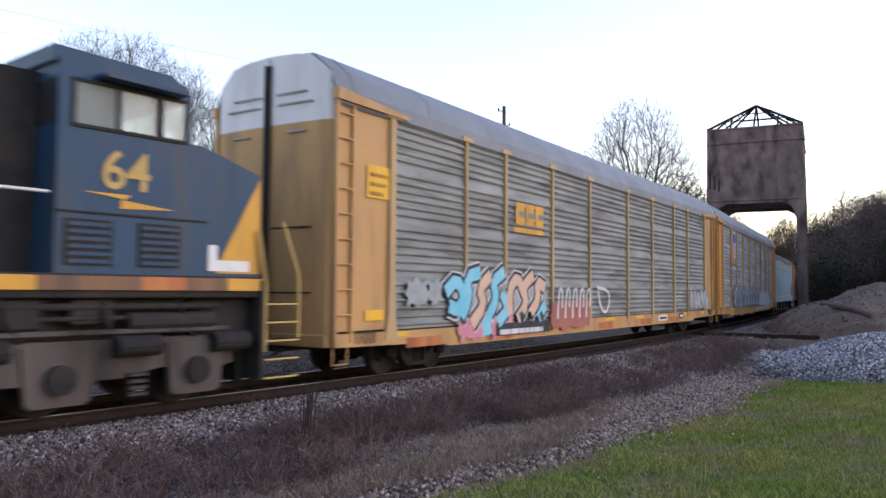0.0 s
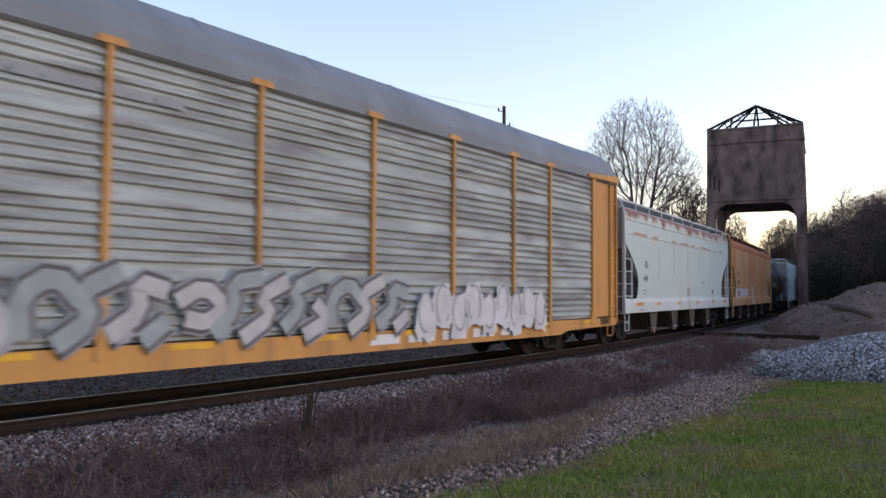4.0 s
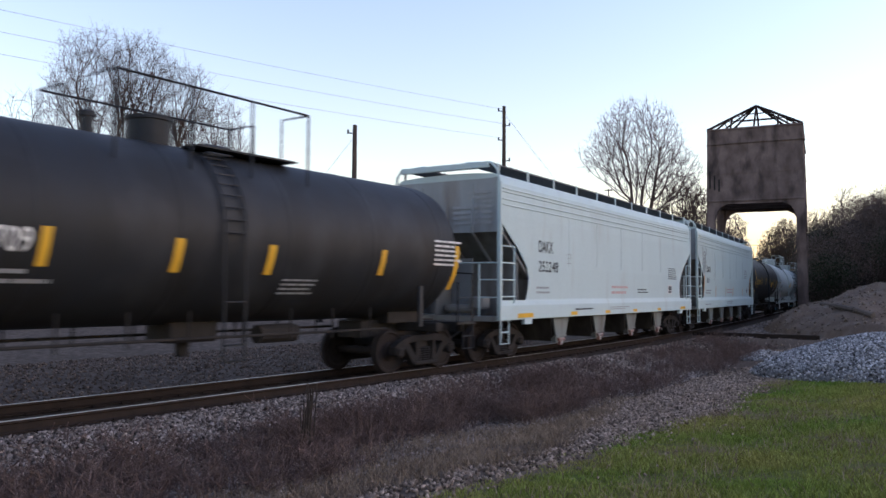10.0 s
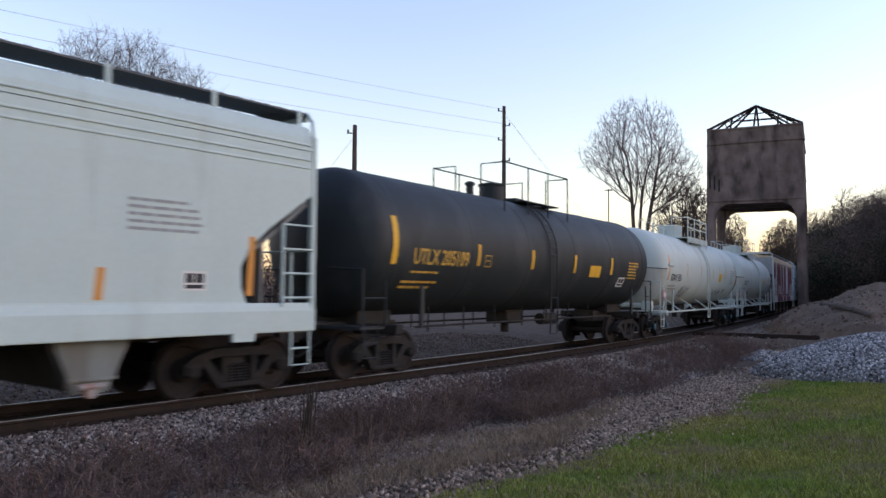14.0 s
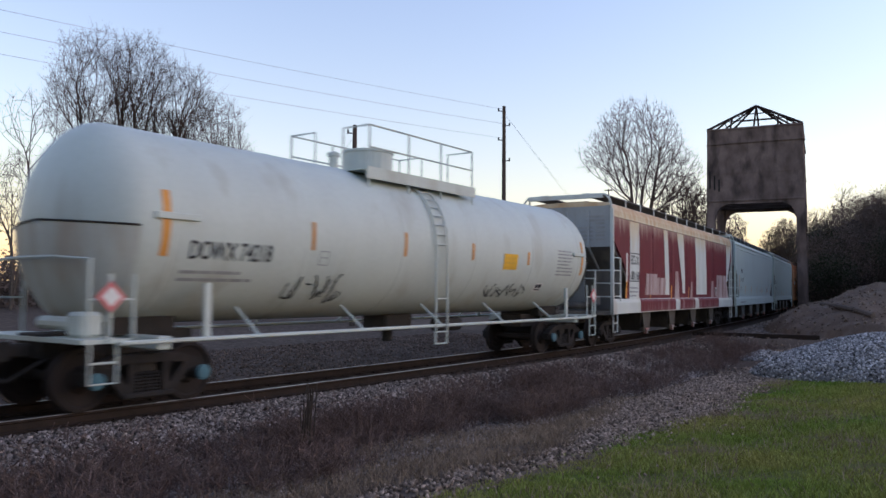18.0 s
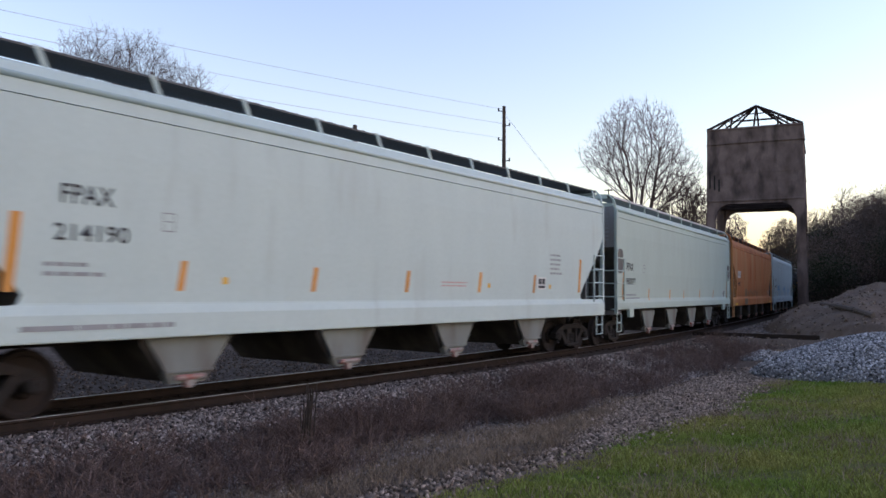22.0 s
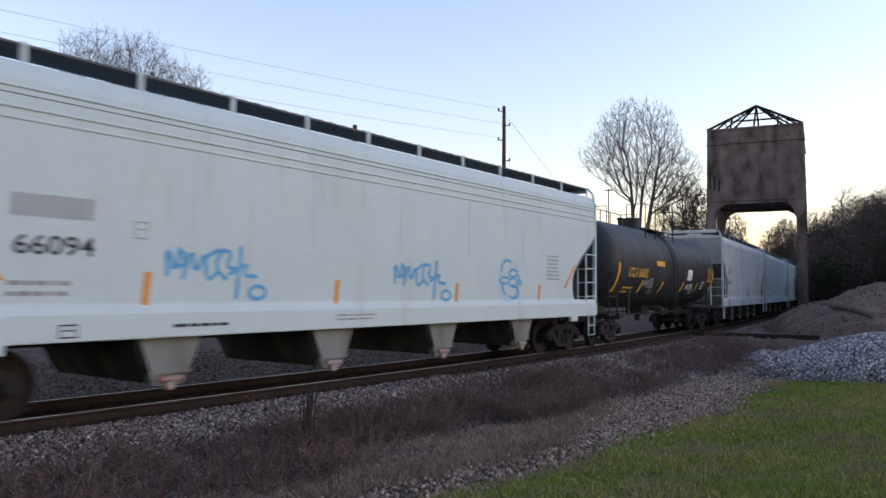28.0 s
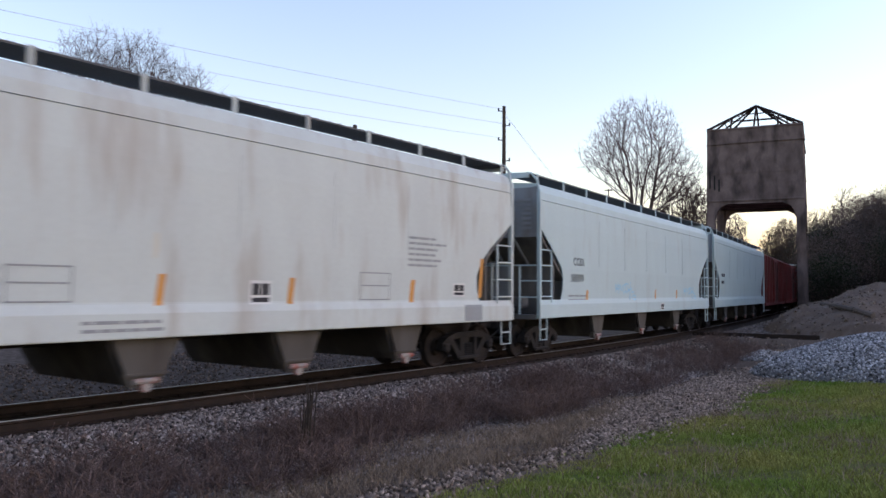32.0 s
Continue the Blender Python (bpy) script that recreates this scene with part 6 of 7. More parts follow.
            part("step_box", bm, M["steel_dark"], car)
    bm = B()   # roof: arched, ribbed
    prof = [(-1.62, 5.16), (-1.6, 5.42), (-1.42, 5.8), (-1.02, 6.14), (0, 6.22), (1.02, 6.14), (1.42, 5.8), (1.6, 5.42), (1.62, 5.16)]
    prof = prof + [(y * .97, z - .05) for y, z in prof[::-1]]
    loft(bm, [[(x, y, z) for y, z in prof] for x in (-L2 + .05, L2 - .05)])
    part("roof", bm, M["rack_roof"], car)
    for i in range(11):
        x = -L2 + .6 + i * (2 * L2 - 1.2) / 10
        bm = B()
        loft(bm, [[(xx, y * 1.004, z + (.014 if z > 5.2 else 0)) for y, z in prof[:9]] for xx in (x - .03, x + .03)], False, False)
        part("roof_rib", bm, M["rack_roof"], car)
    for sx in (-1, 1):   # curved end doors in two leaves
        X = lambda d: sx * (L2 - d)
        for sg in (-1, 1):
            for nm, za, zb, mt in (("end_door", .95, 4.85, yellow), ("door_top", 4.85, 6.2, M["rack_white"])):
                bm = B()
                out = [(.2, 1.53), (.08, 1.5), (.02, 1.42), (-.02, 1.02), (-.04, .6), (-.05, .03)]
                zt = lambda y: float(np.interp(y, [0, .6, 1.02, 1.42, 1.55], [6.19, 6.16, 6.1, 5.77, 5.5])) if zb > 5 else zb
                rings = [[(X(d), sg * y, za), (X(d), sg * y, zt(y)), (X(d + .05), sg * (y - .01), zt(y)), (X(d + .05), sg * (y - .01), za)] for d, y in out]
                loft(bm, rings)
                part(nm, bm, mt, car)
            bm = B()
            bar(bm, (X(-.09), sg * .05, .9), (X(-.09), sg * .05, 6.0), .035)
            part("lock_rod", bm, M["steel_dark"], car)
            for z, y0, y1 in ((5.42, .2, .95), (5.22, .25, 1.1), (4.68, .5, .95)):
                bm = B()
                box(bm, min(X(-.075), X(-.02)), max(X(-.075), X(-.02)), min(sg * y0, sg * y1), max(sg * y0, sg * y1), z - .016, z + .016)
                part("stencil_line", bm, M["ink_faint"], car)
            bm = B()
            for z in (2.9, 1.7):
                box(bm, min(X(-.055), X(.02)), max(X(-.055), X(.02)), sg * .6 - .5, sg * .6 + .5, z - .015, z + .015)
            part("door_seam", bm, M["steel_dark"], car)
        bm = B()
        box(bm, min(X(-.06), X(.5)), max(X(-.06), X(.5)), -1.5, 1.5, .72, .95, .02)
        part("end_sill", bm, yellow, car)
        bm = B()
        box(bm, min(X(0), X(4)), max(X(0), X(4)), -.35, .35, .6, .95, .02)
        part("draft_sill", bm, M["steel_dark"], car)
    bm = B()
    box(bm, -L2 + .3, L2 - .3, -1.5, 1.5, .92, 1.0)
    part("deck", bm, M["steel_dark"], car)
    couplers(car, L2, .1)
    for sx in (-1, 1):
        truck(car, sx * (L2 - 3.4), mid)
    return car, Side(car, lambda x, z: 1.6 if z < 1.0 else 1.585, .008)


# ---------------------------------------------------------------- box car, far down the train
def boxcar(F, R, label, skin, group="box cars"):
    car = tagged(new("boxcar"), label, "box car", group)
    L2, mid = (R - F) / 2, (F + R) / 2
    TRAIN.append((car, F, R, 1.8))
    bm = B()
    box(bm, -L2 + .1, L2 - .1, -1.5, 1.5, 1.0, 4.5, .05)
    part("body", bm, skin, car)
    for sg in (-1, 1):
        for i in range(15):
            x = -L2 + .3 + i * (2 * L2 - .6) / 14
            if abs(x) < 1.6:
                continue
            bm = B()
            box(bm, x - .06, x + .06, sg * 1.53 - .035, sg * 1.53 + .035, 1.0, 4.4)
            part("side_rib", bm, skin, car)
        bm = B()
        box(bm, -1.5, 1.5, sg * 1.54 - .04, sg * 1.54 + .04, 1.15, 4.3, .02)
        d = part("sliding_door", bm, skin, car)
        bm = B()
        for x in (-.6, .6):
            bar(bm, (x, sg * 1.6, 1.2), (x, sg * 1.6, 4.2), .03)
        part("lock_rod", bm, M["steel_dark"], d)
        bm = B()
        box(bm, -L2 + .1, L2 - .1, sg * 1.5 - .06, sg * 1.5 + .08, .85, 1.05)
        part("side_sill", bm, skin, car)
    for sx in (-1, 1):
        bm = B()
        for k in range(7):
            bar(bm, (sx * (L2 - .05), -1.1, 1.5 + k * .42), (sx * (L2 - .05), -1.45, 1.5 + k * .42), .018)
        part("end_ladder", bm, skin, car)
    couplers(car, L2)
    for sx in (-1, 1):
        truck(car, sx * (L2 - 1.8), mid)
    return car


# ---------------------------------------------------------------- locomotive, nose to the rear
def locomotive(F, R):
    car = tagged(new("locomotive"), "dark blue diesel locomotive with yellow nose wedge and sill stripes", "locomotive")
    L2, mid = (R - F) / 2, (F + R) / 2
    TRAIN.append((car, F, R, 4.2))
    E = L2      # the nose end is at +x
    bm = B()
    box(bm, -E + .3, E - .4, -1.45, 1.45, 1.62, 1.95, .02)
    part("frame_sill", bm, M["steel_dark"], car)
    for sg in (-1, 1):
        for i in range(20):
            bm = B()
            x = E - .42 - i * .72
            box(bm, x - .71, x, sg * 1.47 - .03, sg * 1.47 + .03, 1.73, 1.92)
            part("sill_stripe", bm, (M["loco_yellow"], M["sill_worn"], M["orange_rust"], M["sill_worn"], M["sill_worn"])[i % 5], car)
    nose = [(E - 3.78, 1.95), (E - .45, 1.95), (E - .48, 3.6), (E - 1.57, 3.93), (E - 3.78, 3.93)]
    bm = B()
    prism(bm, nose, -1.42, 1.42)
    part("cab_shell", bm, M["loco_blue"], car)
    for x0, x1, y in ((E - 3.78, E - 3.02, 1.42), (E - 2.97, E - 2.9, 1.42), (E - 2.42, E - 2.25, 1.42), (E - 1.93, E - 1.8, 1.42)):
        for sg in (-1, 1):
            bm = B()
            box(bm, x0, x1, min(sg * (y - .06), sg * y), max(sg * (y - .06), sg * y), 3.92, 4.56)
            part("window_pillar", bm, M["loco_blue"], car)
    bm = B()
    prism(bm, [(E - 3.78, 4.55), (E - 1.76, 4.55), (E - 1.85, 4.78), (E - 3.78, 4.82)], -1.42, 1.42)
    part("cab_header", bm, M["loco_blue"], car)
    bm = B()
    box(bm, E - 3.78, E - 3.7, -1.36, 1.36, 3.93, 4.55)
    part("cab_rear_wall", bm, M["steel_dark"], car)
    bm = B()
    box(bm, E - 2.9, E - 2.55, .2, .7, 3.93, 4.35, .05)
    part("cab_seat", bm, M["rubber"], car)
    bm = B()
    prism(bm, [(E - 3.85, 4.76), (E - 1.75, 4.72), (E - 2.1, 4.92), (E - 3.85, 4.98)], -1.36, 1.36)
    part("cab_roof", bm, M["loco_blue"], car)
    for sg in (-1, 1):
        bm = B()
        prism(bm, [(E - .46, 2.0), (E - .49, 3.55), (E - 1.18, 2.3), (E - 1.3, 2.0)], sg * 1.425 - .008, sg * 1.425 + .008)
        part("nose_flash", bm, M["loco_yellow"], car, "yellow nose wedge")
        bm = B()
        box(bm, E - 1.46, E - .7, sg * 1.435 - .01, sg * 1.435 + .01, 2.03, 2.2)
        box(bm, E - 1.46, E - 1.3, sg * 1.435 - .01, sg * 1.435 + .01, 2.2, 2.43)
        part("white_plate", bm, M["ink_white"], car)
        for x0, x1, mt in ((E - 3.56, E - 3.0, M["loco_grey"]), (E - 2.93, E - 2.38, M["cab_glass"]), (E - 2.27, E - 1.91, M["cab_glass"])):
            bm = B()
            for q in ((x0 - .05, x1 + .05, 3.91, 3.96), (x0 - .05, x1 + .05, 4.52, 4.57), (x0 - .05, x0, 3.96, 4.52), (x1, x1 + .05, 3.96, 4.52)):
                box(bm, q[0], q[1], sg * 1.43 - .014, sg * 1.43 + .014, q[2], q[3])
            f = part("window_frame", bm, M["steel_dark"], car)
            bm = B()
            box(bm, x0, x1, sg * 1.425 - .004, sg * 1.425 + .004, 3.96, 4.52)
            o = part("window_glass", bm, mt, f)
            o.visible_shadow = mt is M["loco_grey"]
        bm = B()
        prism(bm, [(E - 3.3, 4.66), (E - 2.0, 4.62), (E - 2.0, 4.58), (E - 3.3, 4.6)], sg * 1.42, sg * 1.72)
        part("sun_visor", bm, M["loco_blue"], car)
        for x in (E - 3.66, E - 2.61):
            bm = B()
            box(bm, x, x + .66, sg * 1.43 - .012, sg * 1.43 + .012, 2.06, 2.68)
            f = part("vent_panel", bm, M["steel_dark"], car)
            for k in range(6):
                bm = B()
                box(bm, x + .04, x + .62, sg * 1.447 - .008, sg * 1.447 + .008, 2.09 + k * .1, 2.14 + k * .1)
                part("louvre", bm, M["loco_blue"], f)
        bm = B()
        box(bm, E - 3.78, E - 1.5, sg * 1.43 - .012, sg * 1.43 + .012, 2.76, 2.79)
        part("side_seam", bm, M["steel_dark"], car)
        for k in range(5):
            bm = B()
            box(bm, E - .42, E + .3, sg * 1.3 - .2, sg * 1.3 + .2, .3 + k * .3, .33 + k * .3)
            st = part("step", bm, M["steel_dark"], car)
            bm = B()
            box(bm, E - .4, E + .3, sg * 1.51 - .012, sg * 1.51 + .012, .3 + k * .3, .328 + k * .3)
            part("step_edge", bm, M["worn_yellow"], st, "yellow step edge")
        bm = B()
        box(bm, E - .5, E - .44, sg * 1.3 - .22, sg * 1.3 + .22, .3, 1.9)
        part("step_back", bm, M["steel_dark"], car)
        for pts in ([(E - .4, sg * 1.5, .75), (E - .4, sg * 1.5, 1.85), (E - .55, sg * 1.5, 2.7)], [(E + .3, sg * 1.5, .95), (E + .3, sg * 1.5, 2.0), (E + .1, sg * 1.3, 2.9)]):
            bm = B()
            bars(bm, pts, .03)
            part("step_handrail", bm, M["worn_yellow"], car, "yellow step handrail")
    S = Side(car, flat_side(1.43), .012)
    S.text("64", (E - 3.17, E - 2.46, 3.12, 3.68), M["worn_yellow"], "yellow cab number")
    S.lay("lightning_stripe", [(E - 3.44, 3.06), (E - 2.75, 3.06), (E - 2.85, 2.98), (E - 2.05, 2.9), (E - 2.9, 2.86), (E - 2.88, 3.0)], [(0, 5, 2, 1), (5, 4, 3, 2)], M["loco_yellow"])
    # long hood
    bm = B()
    prism(bm, [(-E + .6, 1.95), (E - 4.7, 1.95), (E - 4.7, 4.75), (-E + .6, 4.75)], -.95, .95)
    part("long_hood", bm, M["loco_blue"], car)
    # locker behind the cab, coloured dark to stand in for the recess's shade
    bm = B()
    prism(bm, [(E - 4.75, 1.95), (E - 3.79, 1.95), (E - 3.79, 4.7), (E - 4.75, 4.7)], -.8, .8)
    part("cab_recess_shade", bm, M["steel_dark"], car)
    for i in range(8):
        bm = B()
        box(bm, E - 6.5 - i * 1.9, E - 4.85 - i * 1.9, -.97, -.955, 1.96, 4.7 if i == 0 else 4.1, .01)
        part("hood_door", bm, M["loco_grey"] if i == 0 else M["loco_blue"], car)
    bm = B()
    bar(bm, (-E + .5, -1.45, 3.0), (E - 3.9, -1.45, 3.0), .022)
    for i in range(12):
        bar(bm, (E - 4.6 - i * 1.5, -1.45, 1.9), (E - 4.6 - i * 1.5, -1.45, 3.0), .02)
    part("walkway_rail", bm, M["ink_white"], car, "pale walkway handrail")
    bm = B()
    box(bm, -3.4, 2.6, -1.35, 1.35, .45, 1.5, .12)
    part("fuel_tank", bm, M["steel_dark"], car)
    for x0, x1, y0, y1, z0, z1 in ((E - 6.9, E - 1.0, -1.1, 1.1, 1.02, 1.62), (E - 1.6, E - .5, -1.2, 1.2, .75, 1.62), (E - 5.4, E - 3.9, -1.38, -1.05, 1.2, 1.6), (E - 3.5, E - 2.9, -1.36, -1.0, 1.25, 1.6)):
        bm = B()
        box(bm, x0, x1, y0, y1, z0, z1, .03)
        part("equipment_case", bm, M["steel_dark"], car)
    for x0, x1, z, r_ in ((E - 6.8, E - 1.2, 1.5, .05), (E - 6.8, E - 1.6, 1.34, .035), (E - 2.7, E - 1.3, 1.28, .13), (E - 4.9, E - 3.3, 1.12, .04)):
        bm = B()
        bar(bm, (x0, -1.34, z), (x1, -1.34, z), r_, 10)
        part("air_pipe", bm, M["steel_dark"], car)
    for x in (E - 1.9, E - 3.1, E - 4.4, E - 5.6):
        bm = B()
        bars(bm, [(x, -1.36, 1.62), (x + .05, -1.42, 1.3), (x + .25, -1.4, 1.05)], .03)
        part("hose", bm, M["rubber"], car)
    bm = B()
    box(bm, E - .6, E - .45, -1.05, 1.05, .25, 1.6, .03)
    part("pilot", bm, M["steel_dark"], car)
    link("coupler", GEAR["coupler"], car, "", pose(E - .35, 0, 0, 0, 0, 180))
    for sx in (-1, 1):   # three-axle trucks
        tx = sx * (E - 3.65)
        bm = B()
        box(bm, -.4, .4, -1.0, 1.0, .55, .95, .05)
        t = part("locomotive_truck", bm, M["truck"], car, "grimy cast three-axle truck")
        t.matrix_basis = pose(tx, 0, 0)
        for sg in (-1, 1):
            bm = B()
            prism(bm, [(-2.7, .95), (-2.75, .62), (-2.3, .5), (-1.5, .62), (-.9, .5), (.9, .5), (1.5, .62), (2.3, .5), (2.75, .62), (2.7, .95), (2.2, 1.05), (-2.2, 1.05)], sg * 1.22, sg * 1.36)
            for x in (-2.05, 0, 2.05):
                prism(bm, [(x - .42, .6), (x + .42, .6), (x + .36, .2), (x - .36, .2)], sg * 1.2, sg * 1.4)
                bar(bm, (x, sg * 1.3, .5), (x, sg * 1.46, .5), .17, 12)
            for x in (-1.1, 1.1):
                for k in range(4):
                    box(bm, x - .13, x + .13, sg * 1.36, sg * 1.44, .25 + k * .09, .3 + k * .09, .01)
            bar(bm, (-2.6, sg * 1.4, 1.15), (2.6, sg * 1.4, 1.15), .04)
            part("side_frame", bm, M["loco_frame"], t)
            for x in (-2.05, 0, 2.05):
                bm = B()
                prism(bm, [(x - .5, .98), (x + .5, .98), (x + .42, .24), (x - .42, .24)], sg * 1.37, sg * 1.41)
                f = part("axle_guard", bm, M["loco_frame"], t)
                bm = B()
                bar(bm, (x, sg * 1.4, .55), (x, sg * 1.5, .55), .2, 14)
                part("axle_cap", bm, M["truck"], f)
            for x in (-1.0, 1.05, 2.6):
                bm = B()
                bar(bm, (x - .32, sg * 1.46, .95), (x + .32, sg * 1.46, .95), .15, 12)
                part("brake_cylinder", bm, M["truck"], t)
        for x in (-2.05, 0, 2.05):
            w = link("wheelset", GEAR["wheelset"], t, "", pose(x, 0, WHEEL_R))
            WHEELS.append((w, x, mid + tx + x))
    return car


# ---------------------------------------------------------------- the train, from the locomotive back
TRAIN = []


def stripes(S, items, mat, lean=0.03):
    for r in items:
        S.rect("reflector_stripe", r, mat, lean=lean)


locomotive(-14.7, 7.5)

M["board_pale"] = material("pale_galvanised_grating", (0.55, 0.56, 0.57), (0.42, 0.42, 0.43), 0.6, 0.3, 6, 0.2)

# first autorack
car, S = autorack(8.4, 35.3, "mustard-yellow autorack with weathered grey corrugated screens and colourful graffiti", M["rack_yellow"], M["galv"],
                  [-8.9, -7.02, -4.31, -1.63, 1.72, 4.34, 7.05, 8.98], M["post_tan"])
S.rect("sign", (-12.48, -11.77, 3.52, 4.15), M["yellow"], "yellow notice plate")
S.lines((-12.4, -11.85, 3.56, 4.1), 3, M["ink"])
S.rect("sign", (-12.5, -11.94, 1.18, 1.38), M["yellow"], "small yellow plate")
for k in range(3):   # owner's emblem as plain blocks
    x = -6.5 + k * .56
    S.rect("emblem_block", (x, x + .5, 3.46, 4.02), M["loco_yellow"], "orange emblem block", lift=.02)
    S.rect("emblem_gap", (x + .16, x + .5, 3.66, 3.8), M["galv"], lift=.026)
S.rect("emblem_bar", (-6.59, -4.89, 3.25, 3.38), M["loco_yellow"], lift=.02)
for k in range(7):
    S.blob(-9.1 + k * .68, 1.5 + .12 * (k % 2), .4, .55, M["spray_haze"], 80 + k, "pale sprayed graffiti ground", .044 + .0003 * k, sharp=.6)
for k, (x, mt) in enumerate(((-9.0, "spray_pink"), (-8.5, "spray_pink"), (-8.0, "spray_teal"), (-7.5, "spray_pink"), (-6.9, "spray_pink"), (-10.7, "spray_haze"), (-10.2, "spray_haze"), (-11.0, "spray_haze"))):
    S.blob(x, .92 if k < 5 else 1.7, .34, .36, M[mt], 20 + k, "sprayed graffiti fill", .047 + .0003 * k, sharp=.5)
S.piece(-9.8, 1.05, .98, 1.08, (M["spray_teal"], M["spray_teal"], M["spray_peach"], M["spray_teal"], M["spray_teal"], M["spray_peach"], M["spray_peach"], M["spray_peach"]), M["ink"], M["spray_white"], .05)
S.rect("graffiti_panel", (-7.6, -4.6, .68, .98), M["ink"], "black graffiti base strip", lift=.06)
S.lines((-7.4, -4.9, .7, .98), 1, M["spray_white"]).location.y -= .064
for k in range(6):
    S.blob(-4.2 + k * .42, 1.1, .34, .48, M["spray_red"], 40 + k, "dull red graffiti fill", .066 + .0006 * k)
for k in range(5):
    S.stroke([(-4.1 + k * .5, 1.0), (-4.0 + k * .5, 1.8), (-3.75 + k * .5, 1.85), (-3.8 + k * .5, 1.3)], M["spray_white"], .1, "white graffiti outline", lift=.075 + .0006 * k)
S.stroke([(-1.2, 1.9), (-.2, 1.8), (-.1, 1.4), (-.5, 1.05), (-.9, 1.3), (-1.1, 1.8)], M["spray_white"], .1, "white graffiti outline", lift=.06)
for k in range(4):
    S.blob(9.45 + k * .72, 1.45, .46, .5, M["ink_faint"], 70 + k, "pale sprayed patch", .062 + .0006 * k)
S.scribble((9.15, 11.9, 1.05, 1.9), M["spray_white"], 19, 12, .08, lift=.07)
S.rect("sill_plate", (4.98, 6.1, .68, .88), M["ink_white"], "white plate on the sill", lift=.006)
S.rect("plate_bar", (5.12, 5.96, .74, .82), M["ink"], lift=.01)
S.rect("sill_plate", (7.66, 8.26, .7, .92), M["ink"], "black plate on the sill", lift=.006)
S.rect("plate_bar", (7.78, 8.14, .76, .86), M["ink_white"], lift=.01)
for k, x in enumerate((-11.2, -7.9, -1.0, 3.0, 6.3)):   # rusted stretches of the sill
    S.rect("rust_patch", (x, x + 1.3, .6, .8), M["orange_rust"], "rust along the sill", lift=.004)

# second autorack, with a shield emblem
car, S = autorack(36.05, 62.3, "orange-yellow autorack with bright corrugated screens and a shield emblem plate", M["rack_orange"], M["galv_light"],
                  [-8.8, -6.83, -4.24, -1.52, 1.35, 4.08, 6.72, 8.65], M["rack_orange"])
S.rect("emblem_plate", (-8.72, -6.75, 3.25, 5.2), M["rack_orange"], lift=.02)


def shield(S, x0, x1, z0, z1, mat, name, lift):
    w, h = x1 - x0, z1 - z0
    o = [(0, .86), (.12, 1), (.3, .95), (.5, 1), (.7, .95), (.88, 1), (1, .86), (.94, .6), (1, .3), (.8, .06), (.5, 0), (.2, .06), (0, .3), (.06, .6)]
    pts = [(x0 + w / 2, z0 + h / 2)] + [(x0 + a * w, z0 + b * h) for a, b in o]
    S.lay(name, pts, [(0, (i + 1) % 14 + 1, i + 1) for i in range(14)], mat, "shield-shaped emblem without lettering", lift)


M["emblem_blue"] = material("emblem_blue_paint", (0.06, 0.1, 0.3), (0.08, 0.13, 0.34), 0.5, 0, 2, 0)
shield(S, -8.4, -7.08, 3.5, 5.12, M["emblem_blue"], "emblem_shield", .028)
shield(S, -8.32, -7.16, 3.56, 5.05, M["ink_white"], "emblem_field", .032)
S.rect("emblem_band", (-8.22, -7.26, 4.42, 4.92), M["emblem_blue"], lift=.036)
for k in range(6):
    S.rect("emblem_stripe", (-8.2 + k * .165, -8.12 + k * .165, 3.72, 4.38), M["ink_red"], lift=.036)
S.lines((-6.1, -2.3, 4.45, 4.8), 1, M["ink_faint"])
S.piece(-8.5, 1.0, 1.05, .95, (M["spray_haze"], M["spray_silver"], M["spray_haze"]), M["ink_soft"], M["ink_faint"], .048)
S.piece(-3.1, 1.0, 1.1, .9, (M["spray_silver"], M["spray_haze"]), M["ink_soft"], M["ink_faint"], .048)
for k in range(9):
    S.blob(3.0 + k * .62, 1.2 + .2 * (k % 2), .42, .6, M["spray_white"], 60 + k, "white sprayed patch", .064 + .0006 * k)
for k in range(9):
    S.loop(3.0 + k * .62, 1.3 + .15 * (k % 2), .24, .42, M["ink_faint"], .05, k, k + 4.8, "grey graffiti outline", "graffiti_stroke", .074 + .0003 * k)
for k in range(5):
    S.rect("sill_plate", (1.3 + k * 1.2, 2.2 + k * 1.2, .68, .88), M["ink_white"])

# grey hopper with a rusting roof
car, S = hopper(63.0, 79.8, "light grey covered hopper with a rust-streaked roof edge", M["white_rust"], sill=M["white_old"], bays=4, board=M["board_pale"], slope=M["slope_pale"], roof=M["white_old"])
bm = B()
box(bm, -7.9, 7.9, -1.625, -1.59, 3.68, 3.72, .008)
part("side_seam", bm, M["white_old"], car)
for k, (x, rx) in enumerate(((-6.6, .9), (-4.9, .5), (-2.2, .4), (-.6, .9), (.9, .3), (2.6, .35), (3.4, .8), (5.2, .25), (6.5, .5))):
    S.blob(x, 3.75, rx, .05, M["orange_rust"], 200 + k, "rust along the seam", .001 + .0005 * k, "rust_spot", .6)
    S.blob(x + .1, 3.64, rx * .7, .06, M["rust_streak"], 220 + k, "rust along the seam", .001 + .0005 * k, "rust_spot", .7)
S.text("AEX", (-6.11, -5.7, 2.6, 2.87), M["ink"]); S.text("6454", (-6.19, -5.7, 2.12, 2.37), M["ink"])
S.lines((-6.21, -5.7, 1.66, 1.9), 2, M["ink_faint"]); S.outline_box((-4.5, -4.22, 2.28, 2.54), M["ink_faint"])
